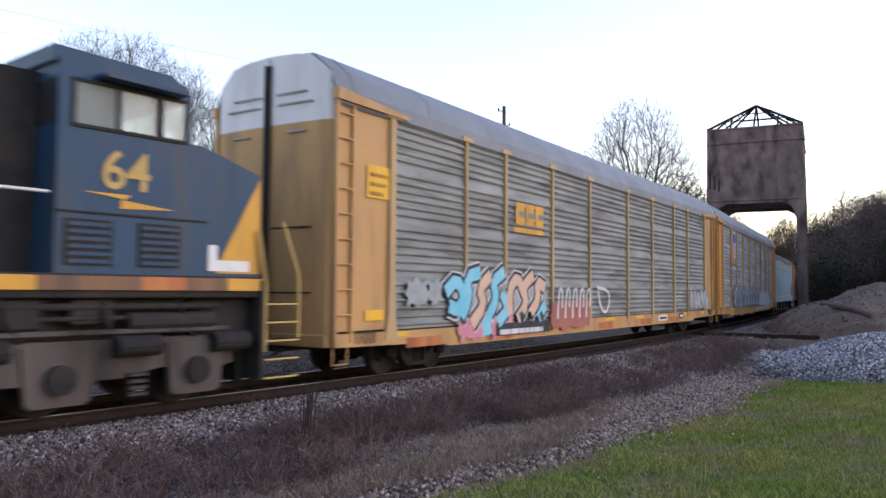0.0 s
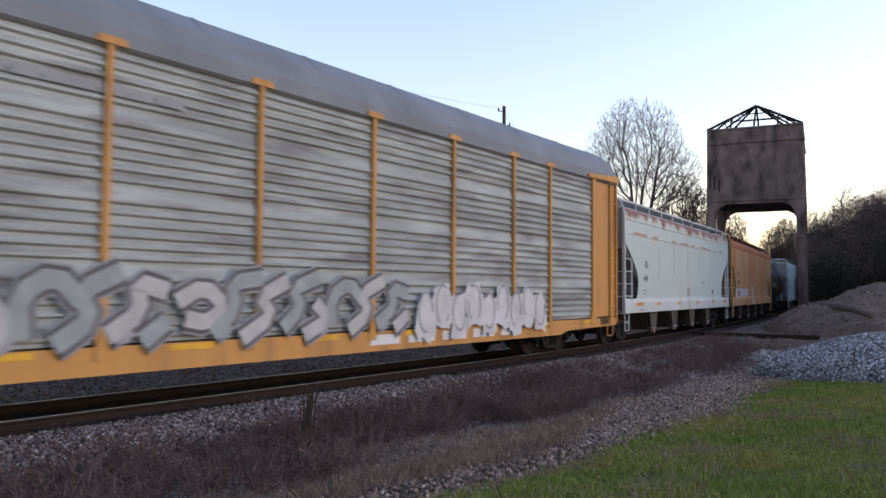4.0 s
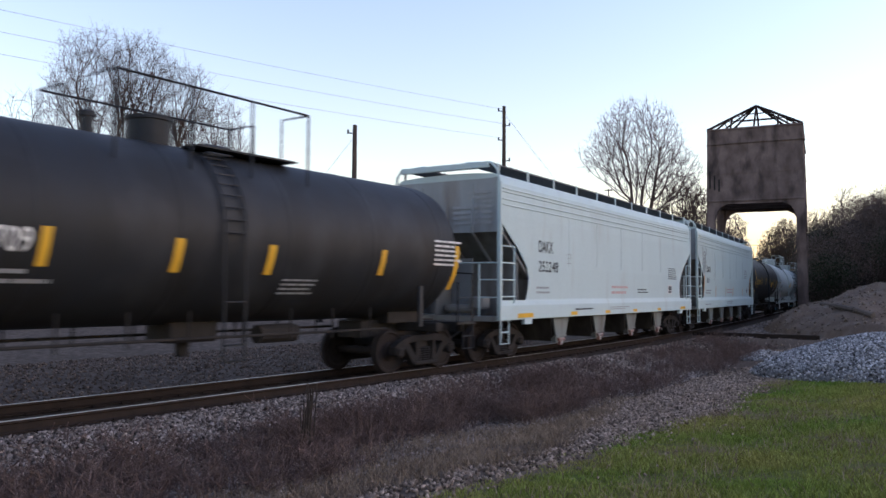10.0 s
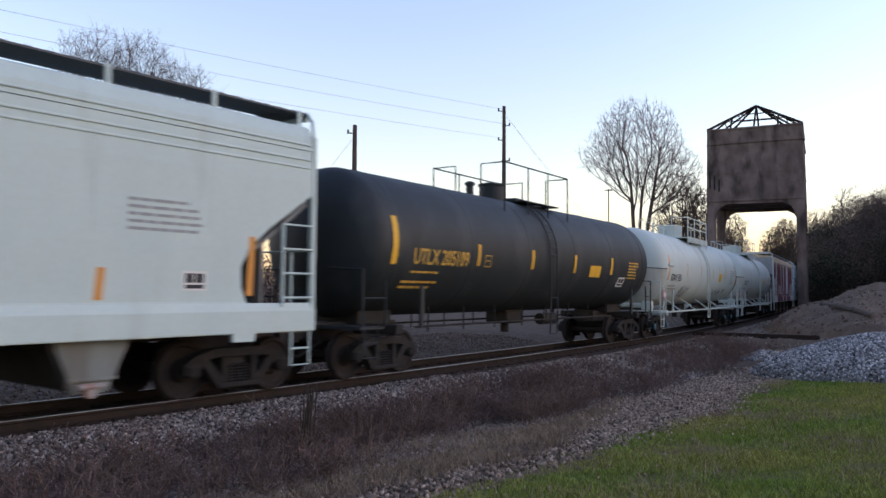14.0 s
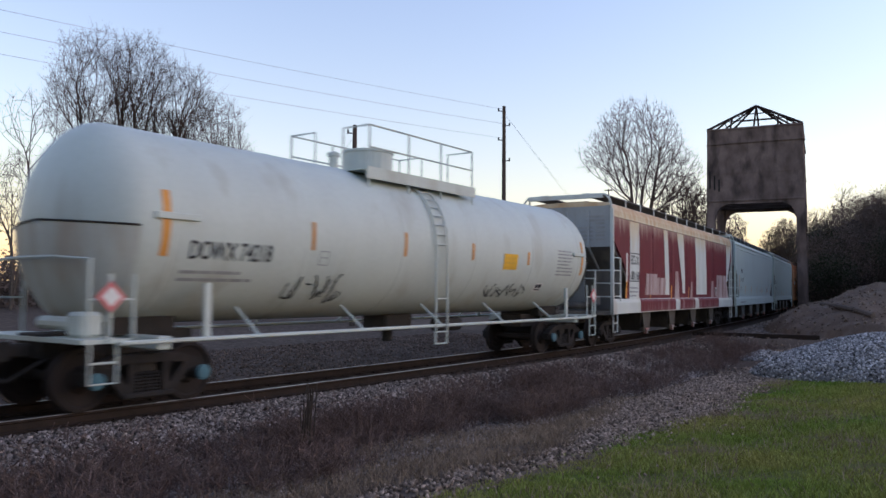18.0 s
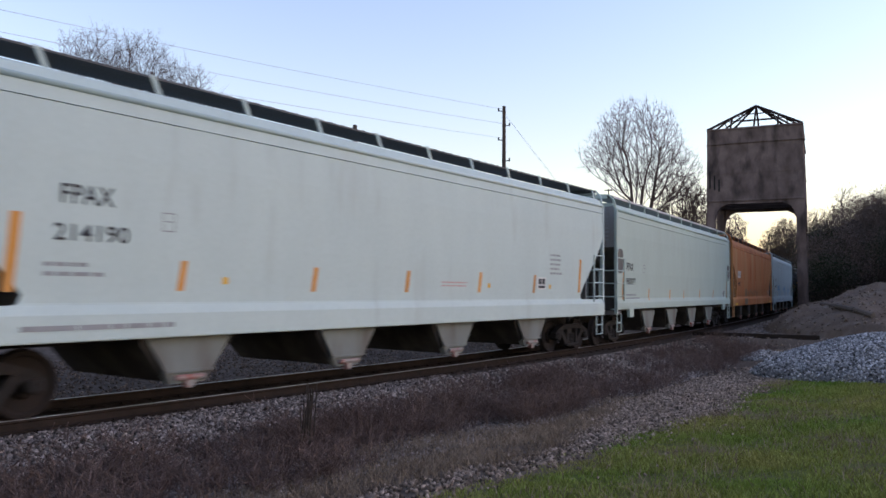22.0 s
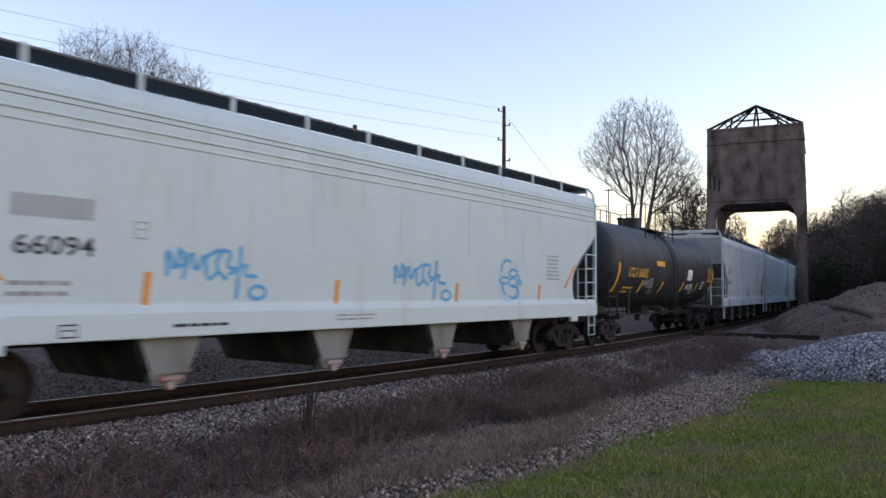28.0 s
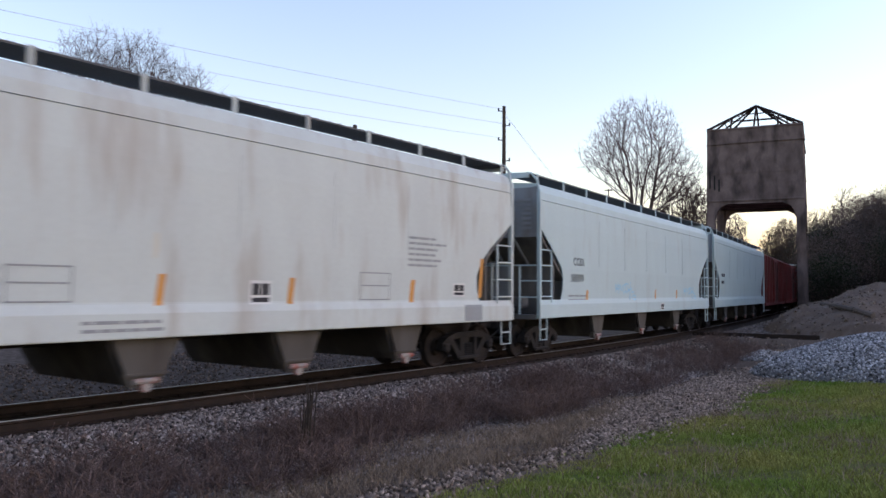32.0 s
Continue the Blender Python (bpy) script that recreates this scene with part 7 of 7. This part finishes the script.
S.lines((0, .56, 1.64, 1.96), 5, M["ink"]); S.lines((2.65, 3.2, 2.15, 2.29), 2, M["ink"]); S.placard((4.58, 4.96, 1.65, 1.94))
for r in ((-7.13, -6.33, 1.28, 1.4), (-4.64, -4.22, 1.28, 1.38), (-1.65, -1.28, 1.27, 1.37), (1.45, 1.85, 1.28, 1.37), (4.47, 4.9, 1.28, 1.39), (6.93, 7.67, 1.27, 1.4)):
    S.rect("sill_reflector", r, M["amber"])
S.lines((-6.8, -5.9, 1.12, 1.24), 1, M["ink_faint"])

# orange hopper
car, S = hopper(80.95, 99.95, "faded orange covered hopper with pale streaks and white patch panels", M["orange"], top=M["orange_rust"], end=M["orange_end"], slope=M["orange_end"], bays=4)
S.dx = 0.07
S.text("SHPX", (-7.5, -6.77, 2.69, 2.94), M["ink"]); S.text("464171", (-7.64, -6.58, 2.22, 2.44), M["ink"])
S.rect("red_square", (-7.99, -7.78, 2.69, 2.96), M["ink_red"])
S.rect("white_patch", (-8.05, -3.21, 1.52, 2.0), M["spray_white"], "white paint-out patch"); S.rect("white_patch", (-1.5, -.8, 1.52, 2.18), M["spray_white"]); S.rect("white_patch", (-1.55, -.72, 1.08, 1.44), M["spray_white"])
S.rect("rust_patch", (-7.5, -6.5, 1.6, 1.86), M["orange_rust"], lift=.004)
S.lines((6.28, 7.29, 2.2, 2.83), 7, M["ink"]); S.placard((6.7, 7.25, 1.62, 1.99))
stripes(S, [(4.56, 4.68, 1.58, 2.07), (8.0, 8.15, 1.6, 2.08), (-5.03, -4.95, 1.56, 1.97), (-.54, -.42, 1.54, 2.0), (2.0, 2.12, 1.55, 2.0)], M["amber"])
S.lines((-8.6, -6.9, 1.2, 1.36), 1, M["ink_pink"]); S.lines((-4.6, -2.6, 1.18, 1.3), 1, M["ink"])

# black tank
car, S = tank(101.1, 114.6, "matt black tank car with yellow reflector stripes and white lettering", M["black_tank"], 1.5, 2.65)
S.text("GATX 31709", (-5.14, -3.28, 2.2, 2.53), M["ink_white"], "white reporting mark")
S.lines((-5.11, -2.82, 1.81, 2.06), 2, M["ink_faint"]); S.lines((5.2, 6.2, 2.3, 2.9), 6, M["ink_white"]); S.lines((1.06, 1.95, 1.67, 1.98), 4, M["ink_faint"])
stripes(S, [(-6.1, -5.92, 1.76, 2.74), (-3.2, -3.06, 2.03, 2.55), (-1.22, -1.06, 2.0, 2.51), (.58, .74, 2.0, 2.5), (3.45, 3.6, 2.05, 2.55)], M["yellow"])
S.rect("reflector_stripe", (5.95, 6.1, 1.78, 2.75), M["yellow"])

# two pale hoppers
car, S = hopper(115.4, 132.1, "pale blue-grey covered hopper with black lettering and yellow sill tape", M["white_blue"], bays=4, slope=M["slope_pale"], ridges=True)
S.dx = 0.175
S.text("DAKX", (-6.36, -5.48, 2.78, 3.1), M["ink"]); S.text("252248", (-6.36, -5.13, 2.27, 2.56), M["ink"])
S.lines((-6.44, -5.56, 1.7, 1.95), 2, M["ink_faint"]); S.outline_box((-4.52, -4.27, 2.54, 2.82), M["ink_faint"]); S.lines((-1.0, .7, 1.7, 2.05), 2, M["ink_pink"])
S.lines((1.5, 2.7, 1.73, 1.91), 2, M["ink"]); S.lines((5.0, 6.1, 2.26, 2.73), 6, M["ink"]); S.placard((5.0, 5.5, 1.7, 2.03))
for r in ((-7.59, -6.72, 1.09, 1.2), (-4.31, -3.85, 1.09, 1.19), (-1.66, -1.24, 1.09, 1.18), (.92, 1.3, 1.09, 1.18), (3.56, 3.97, 1.09, 1.18), (6.5, 7.2, 1.09, 1.19)):
    S.rect("sill_reflector", r, M["yellow"])
S.lines((-4.0, -2.6, 1.23, 1.33), 1, M["ink"]); S.lines((-1.24, .56, 1.2, 1.32), 2, M["ink_faint"])

car, S = hopper(133.2, 149.65, "pale grey covered hopper with black lettering and a sprayed line drawing", M["white_grey"], bays=4, slope=M["slope_pale"], ridges=True)
S.text("DAKX", (-6.11, -5.28, 2.69, 2.96), M["ink"]); S.text("5651", (-6.13, -5.51, 2.21, 2.45), M["ink"])
S.lines((-6.21, -4.9, 1.71, 1.95), 2, M["ink_faint"]); S.lines((-.8, .8, 1.75, 2.03), 2, M["ink_pink"]); S.lines((4.65, 6.0, 2.58, 3.1), 5, M["ink_faint"])
S.placard((5.56, 5.96, 1.73, 2.02)); S.outline_box((-4.46, -4.23, 2.37, 2.65), M["ink_faint"]); S.lines((-1.1, .9, 1.2, 1.38), 2, M["ink_faint"]); S.lines((-6.7, -5.2, 1.2, 1.3), 1, M["ink_faint"])
stripes(S, [(-6.8, -6.68, 1.59, 2.56), (-3.95, -3.83, 1.56, 2.06), (-1.22, -1.1, 1.58, 2.04), (.9, 1.02, 1.58, 2.04), (4.2, 4.32, 1.59, 2.04), (6.72, 6.84, 1.65, 2.6)], M["amber"])
for k, (cx, cz, rx, rz) in enumerate(((-6.72, 3.42, .32, .16), (-6.72, 3.5, .2, .1), (-7.1, 3.12, .12, .12), (-6.32, 3.08, .12, .12), (-6.85, 3.2, .13, .12), (-6.58, 3.2, .13, .12))):
    S.loop(cx, cz, rx, rz, M["ink_faint"], .05, label="grey sprayed line drawing", lift=.001 * k)
for k, ln in enumerate((((-6.95, 3.45), (-7.15, 3.5), (-7.2, 3.8)), ((-7.1, 3.55), (-6.98, 3.85)), ((-6.5, 3.45), (-6.28, 3.5), (-6.24, 3.78)), ((-6.33, 3.55), (-6.45, 3.85)), ((-6.75, 3.05), (-6.78, 2.6)), ((-6.65, 3.05), (-6.6, 2.65)),
                        ((-6.9, 3.0), (-7.0, 2.75), (-6.9, 2.6)), ((-6.5, 3.0), (-6.3, 2.8), (-6.2, 2.85)), ((-6.4, 2.9), (-6.2, 2.7)))):
    S.stroke(ln, M["ink_faint"], .05, "grey sprayed line drawing", lift=.007 + .0006 * k)

# dark green-black tank
car, S = tank(150.8, 167.1, "dark green-black tank car with yellow lettering and reflector stripes", M["green_tank"], 1.56, 2.75, nose=.22)
S.text("UTLX 205109", (-6.5, -4.38, 2.3, 2.64), M["ink_yellow"], "yellow reporting mark")
S.lines((-6.7, -5.3, 1.8, 2.02), 2, M["ink_yellow"]); S.lines((-6.5, -5.4, 2.12, 2.22), 1, M["ink_yellow"]); S.outline_box((-3.66, -3.36, 2.32, 2.6), M["ink_yellow"])
stripes(S, [(-7.25, -7.08, 2.28, 3.25), (-4.01, -3.88, 2.34, 2.84), (-1.3, -1.15, 2.33, 2.83), (1.36, 1.5, 2.3, 2.81), (4.15, 4.3, 2.3, 2.83)], M["yellow"], 0)
S.rect("sign", (2.55, 3.35, 2.2, 2.55), M["yellow"], "yellow notice plate"); S.placard((5.0, 5.55, 1.93, 2.23)); S.lines((5.7, 6.6, 2.2, 2.8), 6, M["ink_yellow"])

# two white tanks
for F, R, mark, seed in ((168.05, 184.42, "DOWX 74226", 5), (185.5, 201.87, "DOWX 74218", 8)):
    car, S = tank(F, R, "off-white tank car with long side rails and black scribbled graffiti", M["white_tank"], 1.56, 2.75, True, True, None, M["blue_cap"])
    S.text(mark, (-6.54, -4.91, 2.2, 2.49), M["ink"], "black reporting mark")
    S.lines((-6.64, -5.04, 1.87, 2.1), 2, M["ink_faint"]); S.outline_box((-3.78, -3.54, 2.19, 2.45), M["ink_faint"])
    stripes(S, [(-7.06, -6.92, 2.23, 3.2), (-4.03, -3.93, 2.45, 2.95), (-1.38, -1.28, 2.45, 2.94), (1.16, 1.26, 2.46, 2.85), (3.8, 3.9, 2.43, 2.77), (7.0, 7.12, 2.23, 3.2)], M["amber"], 0)
    S.rect("sign", (2.62, 3.29, 2.29, 2.68), M["yellow"], "yellow notice plate"); S.lines((2.68, 3.22, 2.32, 2.65), 3, M["ink_yellow"])
    S.placard((4.61, 5.0, 1.76, 1.97)); S.lines((5.5, 6.5, 2.2, 2.95), 8, M["ink_faint"])
    S.scribble((-4.33, -2.8, 1.5, 2.04), M["ink"], seed, 8, .03, "black sprayed scribble"); S.scribble((2.2, 4.2, 1.6, 1.95), M["ink"], seed + 1, 9, .03, "black sprayed scribble")

# maroon and white hopper
car, S = hopper(202.85, 221.85, "maroon covered hopper with white bands and rust-streaked eaves", M["maroon"], sill=M["white_old"], top=M["rust_streak"], bays=4)
S.dx = 0.075
W = M["rust_streak"]
for k, (lo, hi, mt) in enumerate((((-7.8, -6.72, 1.5), (-7.78, -6.76, 4.14), W), ((-3.4, -2.79, 1.66), (-3.63, -3.11, 4.14), W), ((-4.6, -3.35, 1.66), (-4.6, -3.35, 2.3), M["maroon_run"]),
                                  ((-5.99, -4.55, 1.66), (-5.94, -4.55, 2.42), M["maroon_run"]), ((-.73, -.36, 1.72), (-1.71, -.67, 4.14), W), ((-2.0, -1.25, 1.5), (-1.95, -1.5, 2.6), M["maroon_run"]),
                                  ((1.62, 3.61, 1.67), (1.34, 3.29, 4.14), W), ((.55, .95, 1.5), (.6, .9, 2.2), M["maroon_run"]), ((4.5, 5.1, 1.5), (4.55, 5.0, 2.3), M["maroon_run"]),
                                  ((5.65, 8.55, 1.5), (5.68, 7.7, 2.6), M["maroon_run"]), ((7.9, 8.1, 2.3), (7.95, 9.2, 4.14), W))):
    S.band("white_band", lo, hi, mt, "rust-stained white paint band", .001 + .0008 * k)
for r in ((-6.68, -2.0, 1.08, 1.51), (-1.3, 1.2, 1.08, 1.51), (1.9, 6.0, 1.08, 1.51)):
    S.rect("maroon_sill_paint", r, M["maroon"], lift=.004)
S.text("ECUX", (-7.66, -6.82, 2.68, 3.0), M["ink"]).location.y -= .008
S.text("881168", (-7.66, -6.75, 2.17, 2.46), M["ink"]).location.y -= .008
for z in (3.05, 2.11):
    S.rect("black_line", (-7.8, -6.72, z, z + .03), M["ink"], lift=.008)
S.lines((-7.75, -6.85, 1.6, 2.0), 3, M["ink_faint"]).location.y -= .008
stripes(S, [(-8.2, -8.05, 1.55, 2.1), (7.91, 8.04, 1.58, 2.57), (-2.58, -2.44, 1.5, 2.02), (-5.4, -5.28, 1.52, 2.0), (.2, .32, 1.52, 2.0), (4.9, 5.02, 1.52, 2.0)], M["amber"])
S.rect("reflector_stripe", (-8.17, -8.02, 2.1, 3.05), M["ink_white"]); S.placard((5.4, 5.85, 1.62, 2.0))

# two light grey pellet hoppers
car, S = hopper(222.98, 242.25, "clean light grey covered hopper with thin orange reflector stripes", M["white_grey"], bays=4, wedge=True)
S.text("FPAX", (-7.53, -6.78, 2.86, 3.12), M["ink"]); S.text("214190", (-7.61, -6.54, 2.37, 2.6), M["ink"]); S.outline_box((-6.02, -5.8, 2.58, 2.86), M["ink_faint"])
S.lines((-7.72, -6.86, 1.91, 2.16), 2, M["ink_faint"]); S.lines((6.05, 6.8, 2.22, 2.84), 5, M["ink_faint"]); S.placard((5.36, 5.81, 1.81, 2.13)); S.lines((1.0, 2.2, 1.85, 2.0), 2, M["ink_pink"])
stripes(S, [(-8.22, -8.08, 1.7, 2.7), (-5.73, -5.61, 1.72, 2.17), (-2.97, -2.85, 1.72, 2.15), (-.29, -.17, 1.72, 2.16), (2.46, 2.58, 1.72, 2.19), (5.1, 5.22, 1.72, 2.18), (7.8, 7.93, 1.73, 2.69)], M["amber"], .06)
for x in (2.9, -4.9, 6.0):
    S.rect("yellow_dot", (x, x + .11, 1.83, 1.94), M["yellow"])
S.lines((-8.0, -5.0, 1.2, 1.36), 1, M["ink_faint"])

car, S = hopper(243.14, 261.1, "light greenish-grey covered hopper with oval side openings", M["grey_green"], bays=4, full=True, board=M["board_pale"])
S.dx = 0.07
S.text("FPAX", (-7.98, -7.25, 2.47, 2.73), M["ink"]); S.text("950077", (-8.0, -7.0, 2.0, 2.22), M["ink"]); S.outline_box((-6.16, -5.9, 2.43, 2.71), M["ink_faint"])
S.lines((-8.0, -6.5, 1.52, 1.75), 2, M["ink_faint"]); S.placard((7.2, 7.6, 1.54, 1.87))
stripes(S, [(-5.5, -5.38, 1.48, 1.88), (-2.66, -2.54, 1.48, 1.86), (-.5, -.38, 1.5, 1.84), (2.3, 2.42, 1.5, 1.9), (5.0, 5.12, 1.5, 1.9), (7.98, 8.12, 1.5, 2.37), (-8.4, -8.28, 1.5, 2.4)], M["amber"], .05)

# deep orange hopper
car, S = hopper(262.0, 281.25, "weathered deep orange covered hopper with a pale number panel", M["orange_deep"], top=M["orange_rust"], end=M["orange_end"], slope=M["orange_end"], bays=4)
S.dx = 0.075
S.rect("number_panel", (-7.77, -6.65, 2.59, 2.96), M["ink_white"])
S.text("BRKX", (-7.6, -6.8, 2.66, 2.9), M["ink_faint"]).location.y -= .006
S.text("66691", (-7.74, -6.79, 2.14, 2.39), M["ink"]); S.lines((-7.78, -6.91, 1.62, 1.89), 2, M["orange_rust"]); S.outline_box((-6.23, -5.85, 2.31, 2.65), M["orange_rust"])
M["patch_brown"] = paint("dull_olive_paint_out", (0.2, 0.15, 0.09), (0.14, 0.1, 0.06), 0.3)
S.rect("paint_out", (-5.22, -3.92, 1.08, 1.44), M["patch_brown"]); S.rect("paint_out", (-4.7, -4.1, 1.58, 1.99), M["patch_brown"])
for k in range(5):   # quick zigzags
    x = -3.8 + 1.05 * k
    ln = [(x + .17 * q, 1.78 + (-1) ** q * (.1 + .09 * ((q * 3 + k) % 4))) for q in range(6)]
    S.stroke(ln, M["patch_brown"], .07, "dark sprayed scrawl", lift=.0006 * k)
S.rect("sill_reflector", (-8.95, -7.96, 1.09, 1.2), M["yellow"]); S.rect("sill_reflector", (7.6, 8.6, 1.09, 1.2), M["yellow"]); S.placard((6.97, 7.4, 1.67, 1.94)); S.lines((4.6, 5.8, 1.9, 2.4), 6, M["orange_rust"])

# pale hopper with blue tags
car, S = hopper(282.34, 301.3, "pale blue-white covered hopper with blue sprayed tags", M["white_blue"], bays=4, ridges=True)
for k in range(9):
    S.rect("paint_out", (-7.68 + k * .122, -7.6 + k * .122, 2.65, 2.94), M["ink_faint"])
S.text("66094", (-7.65, -6.58, 2.17, 2.43), M["ink"]); S.outline_box((-6.01, -5.78, 2.45, 2.7), M["ink_faint"]); S.outline_box((-7.05, -6.8, 1.1, 1.28), M["ink"])
S.signature((-5.48, -3.6, 1.6, 2.45), M["spray_blue"], .07); S.signature((-.2, 1.75, 1.55, 2.4), M["spray_blue"], .07)
for k, (cx, cz, rx, rz, a0, a1, wd) in enumerate(((4.33, 2.02, .5, .5, .5, 5.0, .05), (4.33, 2.02, .46, .5, 5.0, 6.6, .05), (4.5, 2.2, .2, .09, 0, 6.28, .06), (4.1, 2.02, .2, .08, 0, 6.28, .06), (4.5, 1.98, .2, .1, 0, 6.28, .06),
                                                  (4.55, 1.72, .26, .14, -2.6, 1.6, .06), (4.2, 2.32, .26, .2, .8, 3.6, .06), (4.3, 1.85, .28, .2, 2.6, 4.2, .06), (4.75, 1.95, .16, .1, -.5, 1.5, .06))):
    S.loop(cx, cz, rx, rz, M["spray_blue"] if k else M["spray_pale"], wd, a0, a1, "round blue sprayed tag", lift=.001 * k)
stripes(S, [(-5.86, -5.73, 1.51, 1.99), (-1.93, -1.81, 1.5, 1.94), (1.96, 2.08, 1.5, 1.92), (5.81, 5.93, 1.52, 1.93)], M["amber"], .04)
S.rect("reflector_stripe", (-7.85, -7.72, 1.84, 2.46), M["amber"], lean=-.66); S.rect("reflector_stripe", (7.3, 7.43, 1.84, 2.5), M["amber"], lean=.6)
S.lines((6.3, 7.1, 2.07, 2.78), 7, M["ink_faint"]); S.lines((-7.7, -6.88, 1.65, 1.92), 2, M["ink_faint"]); S.lines((-5.34, -4.22, 1.19, 1.3), 1, M["ink"]); S.lines((-1.9, -.6, 1.2, 1.35), 2, M["ink_faint"])

# third dark tank
car, S = tank(302.4, 317.7, "dark grey-green tank car with yellow lettering and pale scribbles", M["green_tank"], 1.56, 2.72, topx=-.5)
S.text("UTLX 666082", (-5.69, -3.47, 2.27, 2.6), M["ink_yellow"], "yellow reporting mark")
S.lines((-5.87, -4.49, 1.74, 2.01), 2, M["ink_yellow"]); S.rect("sign", (-2.52, -1.47, 2.73, 2.92), M["yellow"]); S.rect("white_plate", (2.04, 2.8, 2.26, 2.7), M["ink_white"], "white notice plate")
stripes(S, [(-6.84, -6.66, 1.74, 2.72), (-4.05, -3.9, 1.74, 2.18), (-1.45, -1.3, 1.73, 2.16), (1.55, 1.7, 1.77, 2.17), (3.92, 4.06, 1.78, 2.18)], M["yellow"])
S.rect("reflector_stripe", (6.55, 6.72, 1.8, 2.76), M["yellow"])
S.signature((-3.7, -2.4, 1.7, 2.3), M["ink_faint"], .05); S.signature((2.2, 3.6, 1.7, 2.15), M["spray_white"], .05)
S.placard((4.68, 5.17, 1.92, 2.23)); S.lines((5.6, 6.5, 2.25, 2.9), 6, M["ink_yellow"])

# last hoppers
car, S = hopper(318.85, 335.75, "weathered white covered hopper with rust spots and access hatches", M["white_old"], bays=4)
S.text("ACFX", (-6.79, -5.92, 2.7, 2.97), M["ink"]); S.text("42649", (-6.82, -5.85, 2.2, 2.44), M["ink"]); S.lines((-6.8, -5.97, 1.67, 1.92), 2, M["ink_faint"])
stripes(S, [(-7.06, -6.94, 1.8, 2.71), (-4.83, -4.7, 1.5, 1.96), (-1.48, -1.35, 1.5, 1.97), (1.05, 1.18, 1.5, 1.96), (4.36, 4.5, 1.5, 1.97), (6.9, 7.03, 1.6, 2.5)], M["amber"], .05)
S.rect("grey_patch", (-7.0, -6.37, 1.08, 1.44), M["grey_end"], "grey repainted patch"); S.rect("grey_patch", (6.3, 7.0, 1.08, 1.44), M["grey_end"])
S.lines((4.3, 5.6, 2.25, 2.93), 6, M["ink_faint"]); S.placard((.25, .7, 1.5, 1.9)); S.placard((5.9, 6.35, 1.63, 1.92)); S.lines((-2.59, -1.1, 1.15, 1.37), 2, M["ink_faint"])
for r in ((-3.57, -2.7, 1.56, 2.05), (2.86, 3.75, 1.56, 2.1)):
    S.outline_box(r, M["ink_faint"], .025, "side_hatch")
for x, z in ((-1.5, 2.4), (-5.2, 2.2), (-6.6, 4.0)):
    S.blob(x, z, .07, .22, M["rust_streak"], int(x * 10) + 90, "rust spot", .002, "rust_spot")

car, S = hopper(336.95, 354.95, "pale blue-white covered hopper with pale blue tags", M["white_blue"], bays=3)
S.text("CCBX", (-6.69, -5.86, 2.5, 2.73), M["ink"]); S.text("58599", (-6.85, -5.9, 2.03, 2.26), M["ink"]); S.lines((-7.0, -5.4, 1.5, 1.72), 2, M["ink_faint"])
S.signature((-3.2, -1.2, 1.5, 2.1), M["spray_pale"], .06); S.signature((4.9, 6.8, 1.5, 2.0), M["spray_pale"], .06)
stripes(S, [(-5.7, -5.55, 1.5, 1.8), (1.0, 1.14, 1.5, 1.85), (3.8, 3.94, 1.5, 1.85)], M["amber"], .04); S.placard((1.6, 2.0, 1.1, 1.35))
car, S = hopper(356.2, 375.5, "pale grey covered hopper far back in the train", M["white_grey"], bays=4)
S.lines((-7.6, -6.6, 2.2, 2.9), 2, M["ink"])
boxcar(376.6, 392.6, "dark red ribbed box car far back in the train", M["red_box"])
boxcar(393.7, 409.7, "dark red ribbed box car at the visible tail", M["red_box"])
car, S = hopper(410.9, 428.5, "weathered white covered hopper at the visible tail", M["white_old"], bays=3)


# ---------------------------------------------------------------- what moves
def car_pose(u, half, t):
    s = u - travelled(t)
    (x0, y0), (x1, y1) = along(s - half), along(s + half)
    return pose((x0 + x1) / 2, (y0 + y1) / 2, 0, 0, 0, math.degrees(math.atan2(y1 - y0, x1 - x0)))


def motions():
    # the cars roll along the curve; each wheelset turns while it is near
    for e, f0, r0, inset in TRAIN:
        u, half = (f0 + r0) / 2, (r0 - f0) / 2 - inset
        walk(e, [(t, car_pose(u, half, t)) for t in np.arange(0, 32.01, 0.5)])
    for w, x, u in WHEELS:
        t0 = max(0.0, (u - 46) / SPEED)
        t1 = min(32.0, (u - 2) / SPEED)
        rows = [(0.0, pose(x, 0, WHEEL_R))] if t0 > 0 else []
        t, a = t0, 0.0
        while t < t1:
            rows.append((t, pose(x, 0, WHEEL_R, 0, a, 0)))
            a -= math.degrees(SPEED / 15 / WHEEL_R)
            t += 1 / 15
        last = rows[-1] if rows else (0.0, pose(x, 0, WHEEL_R))
        if not rows:
            rows = [last]
        rows.append((32.0, last[1]))
        walk(w, [r for i, r in enumerate(rows) if i == 0 or frame(r[0]) > frame(rows[i - 1][0])])


motions()
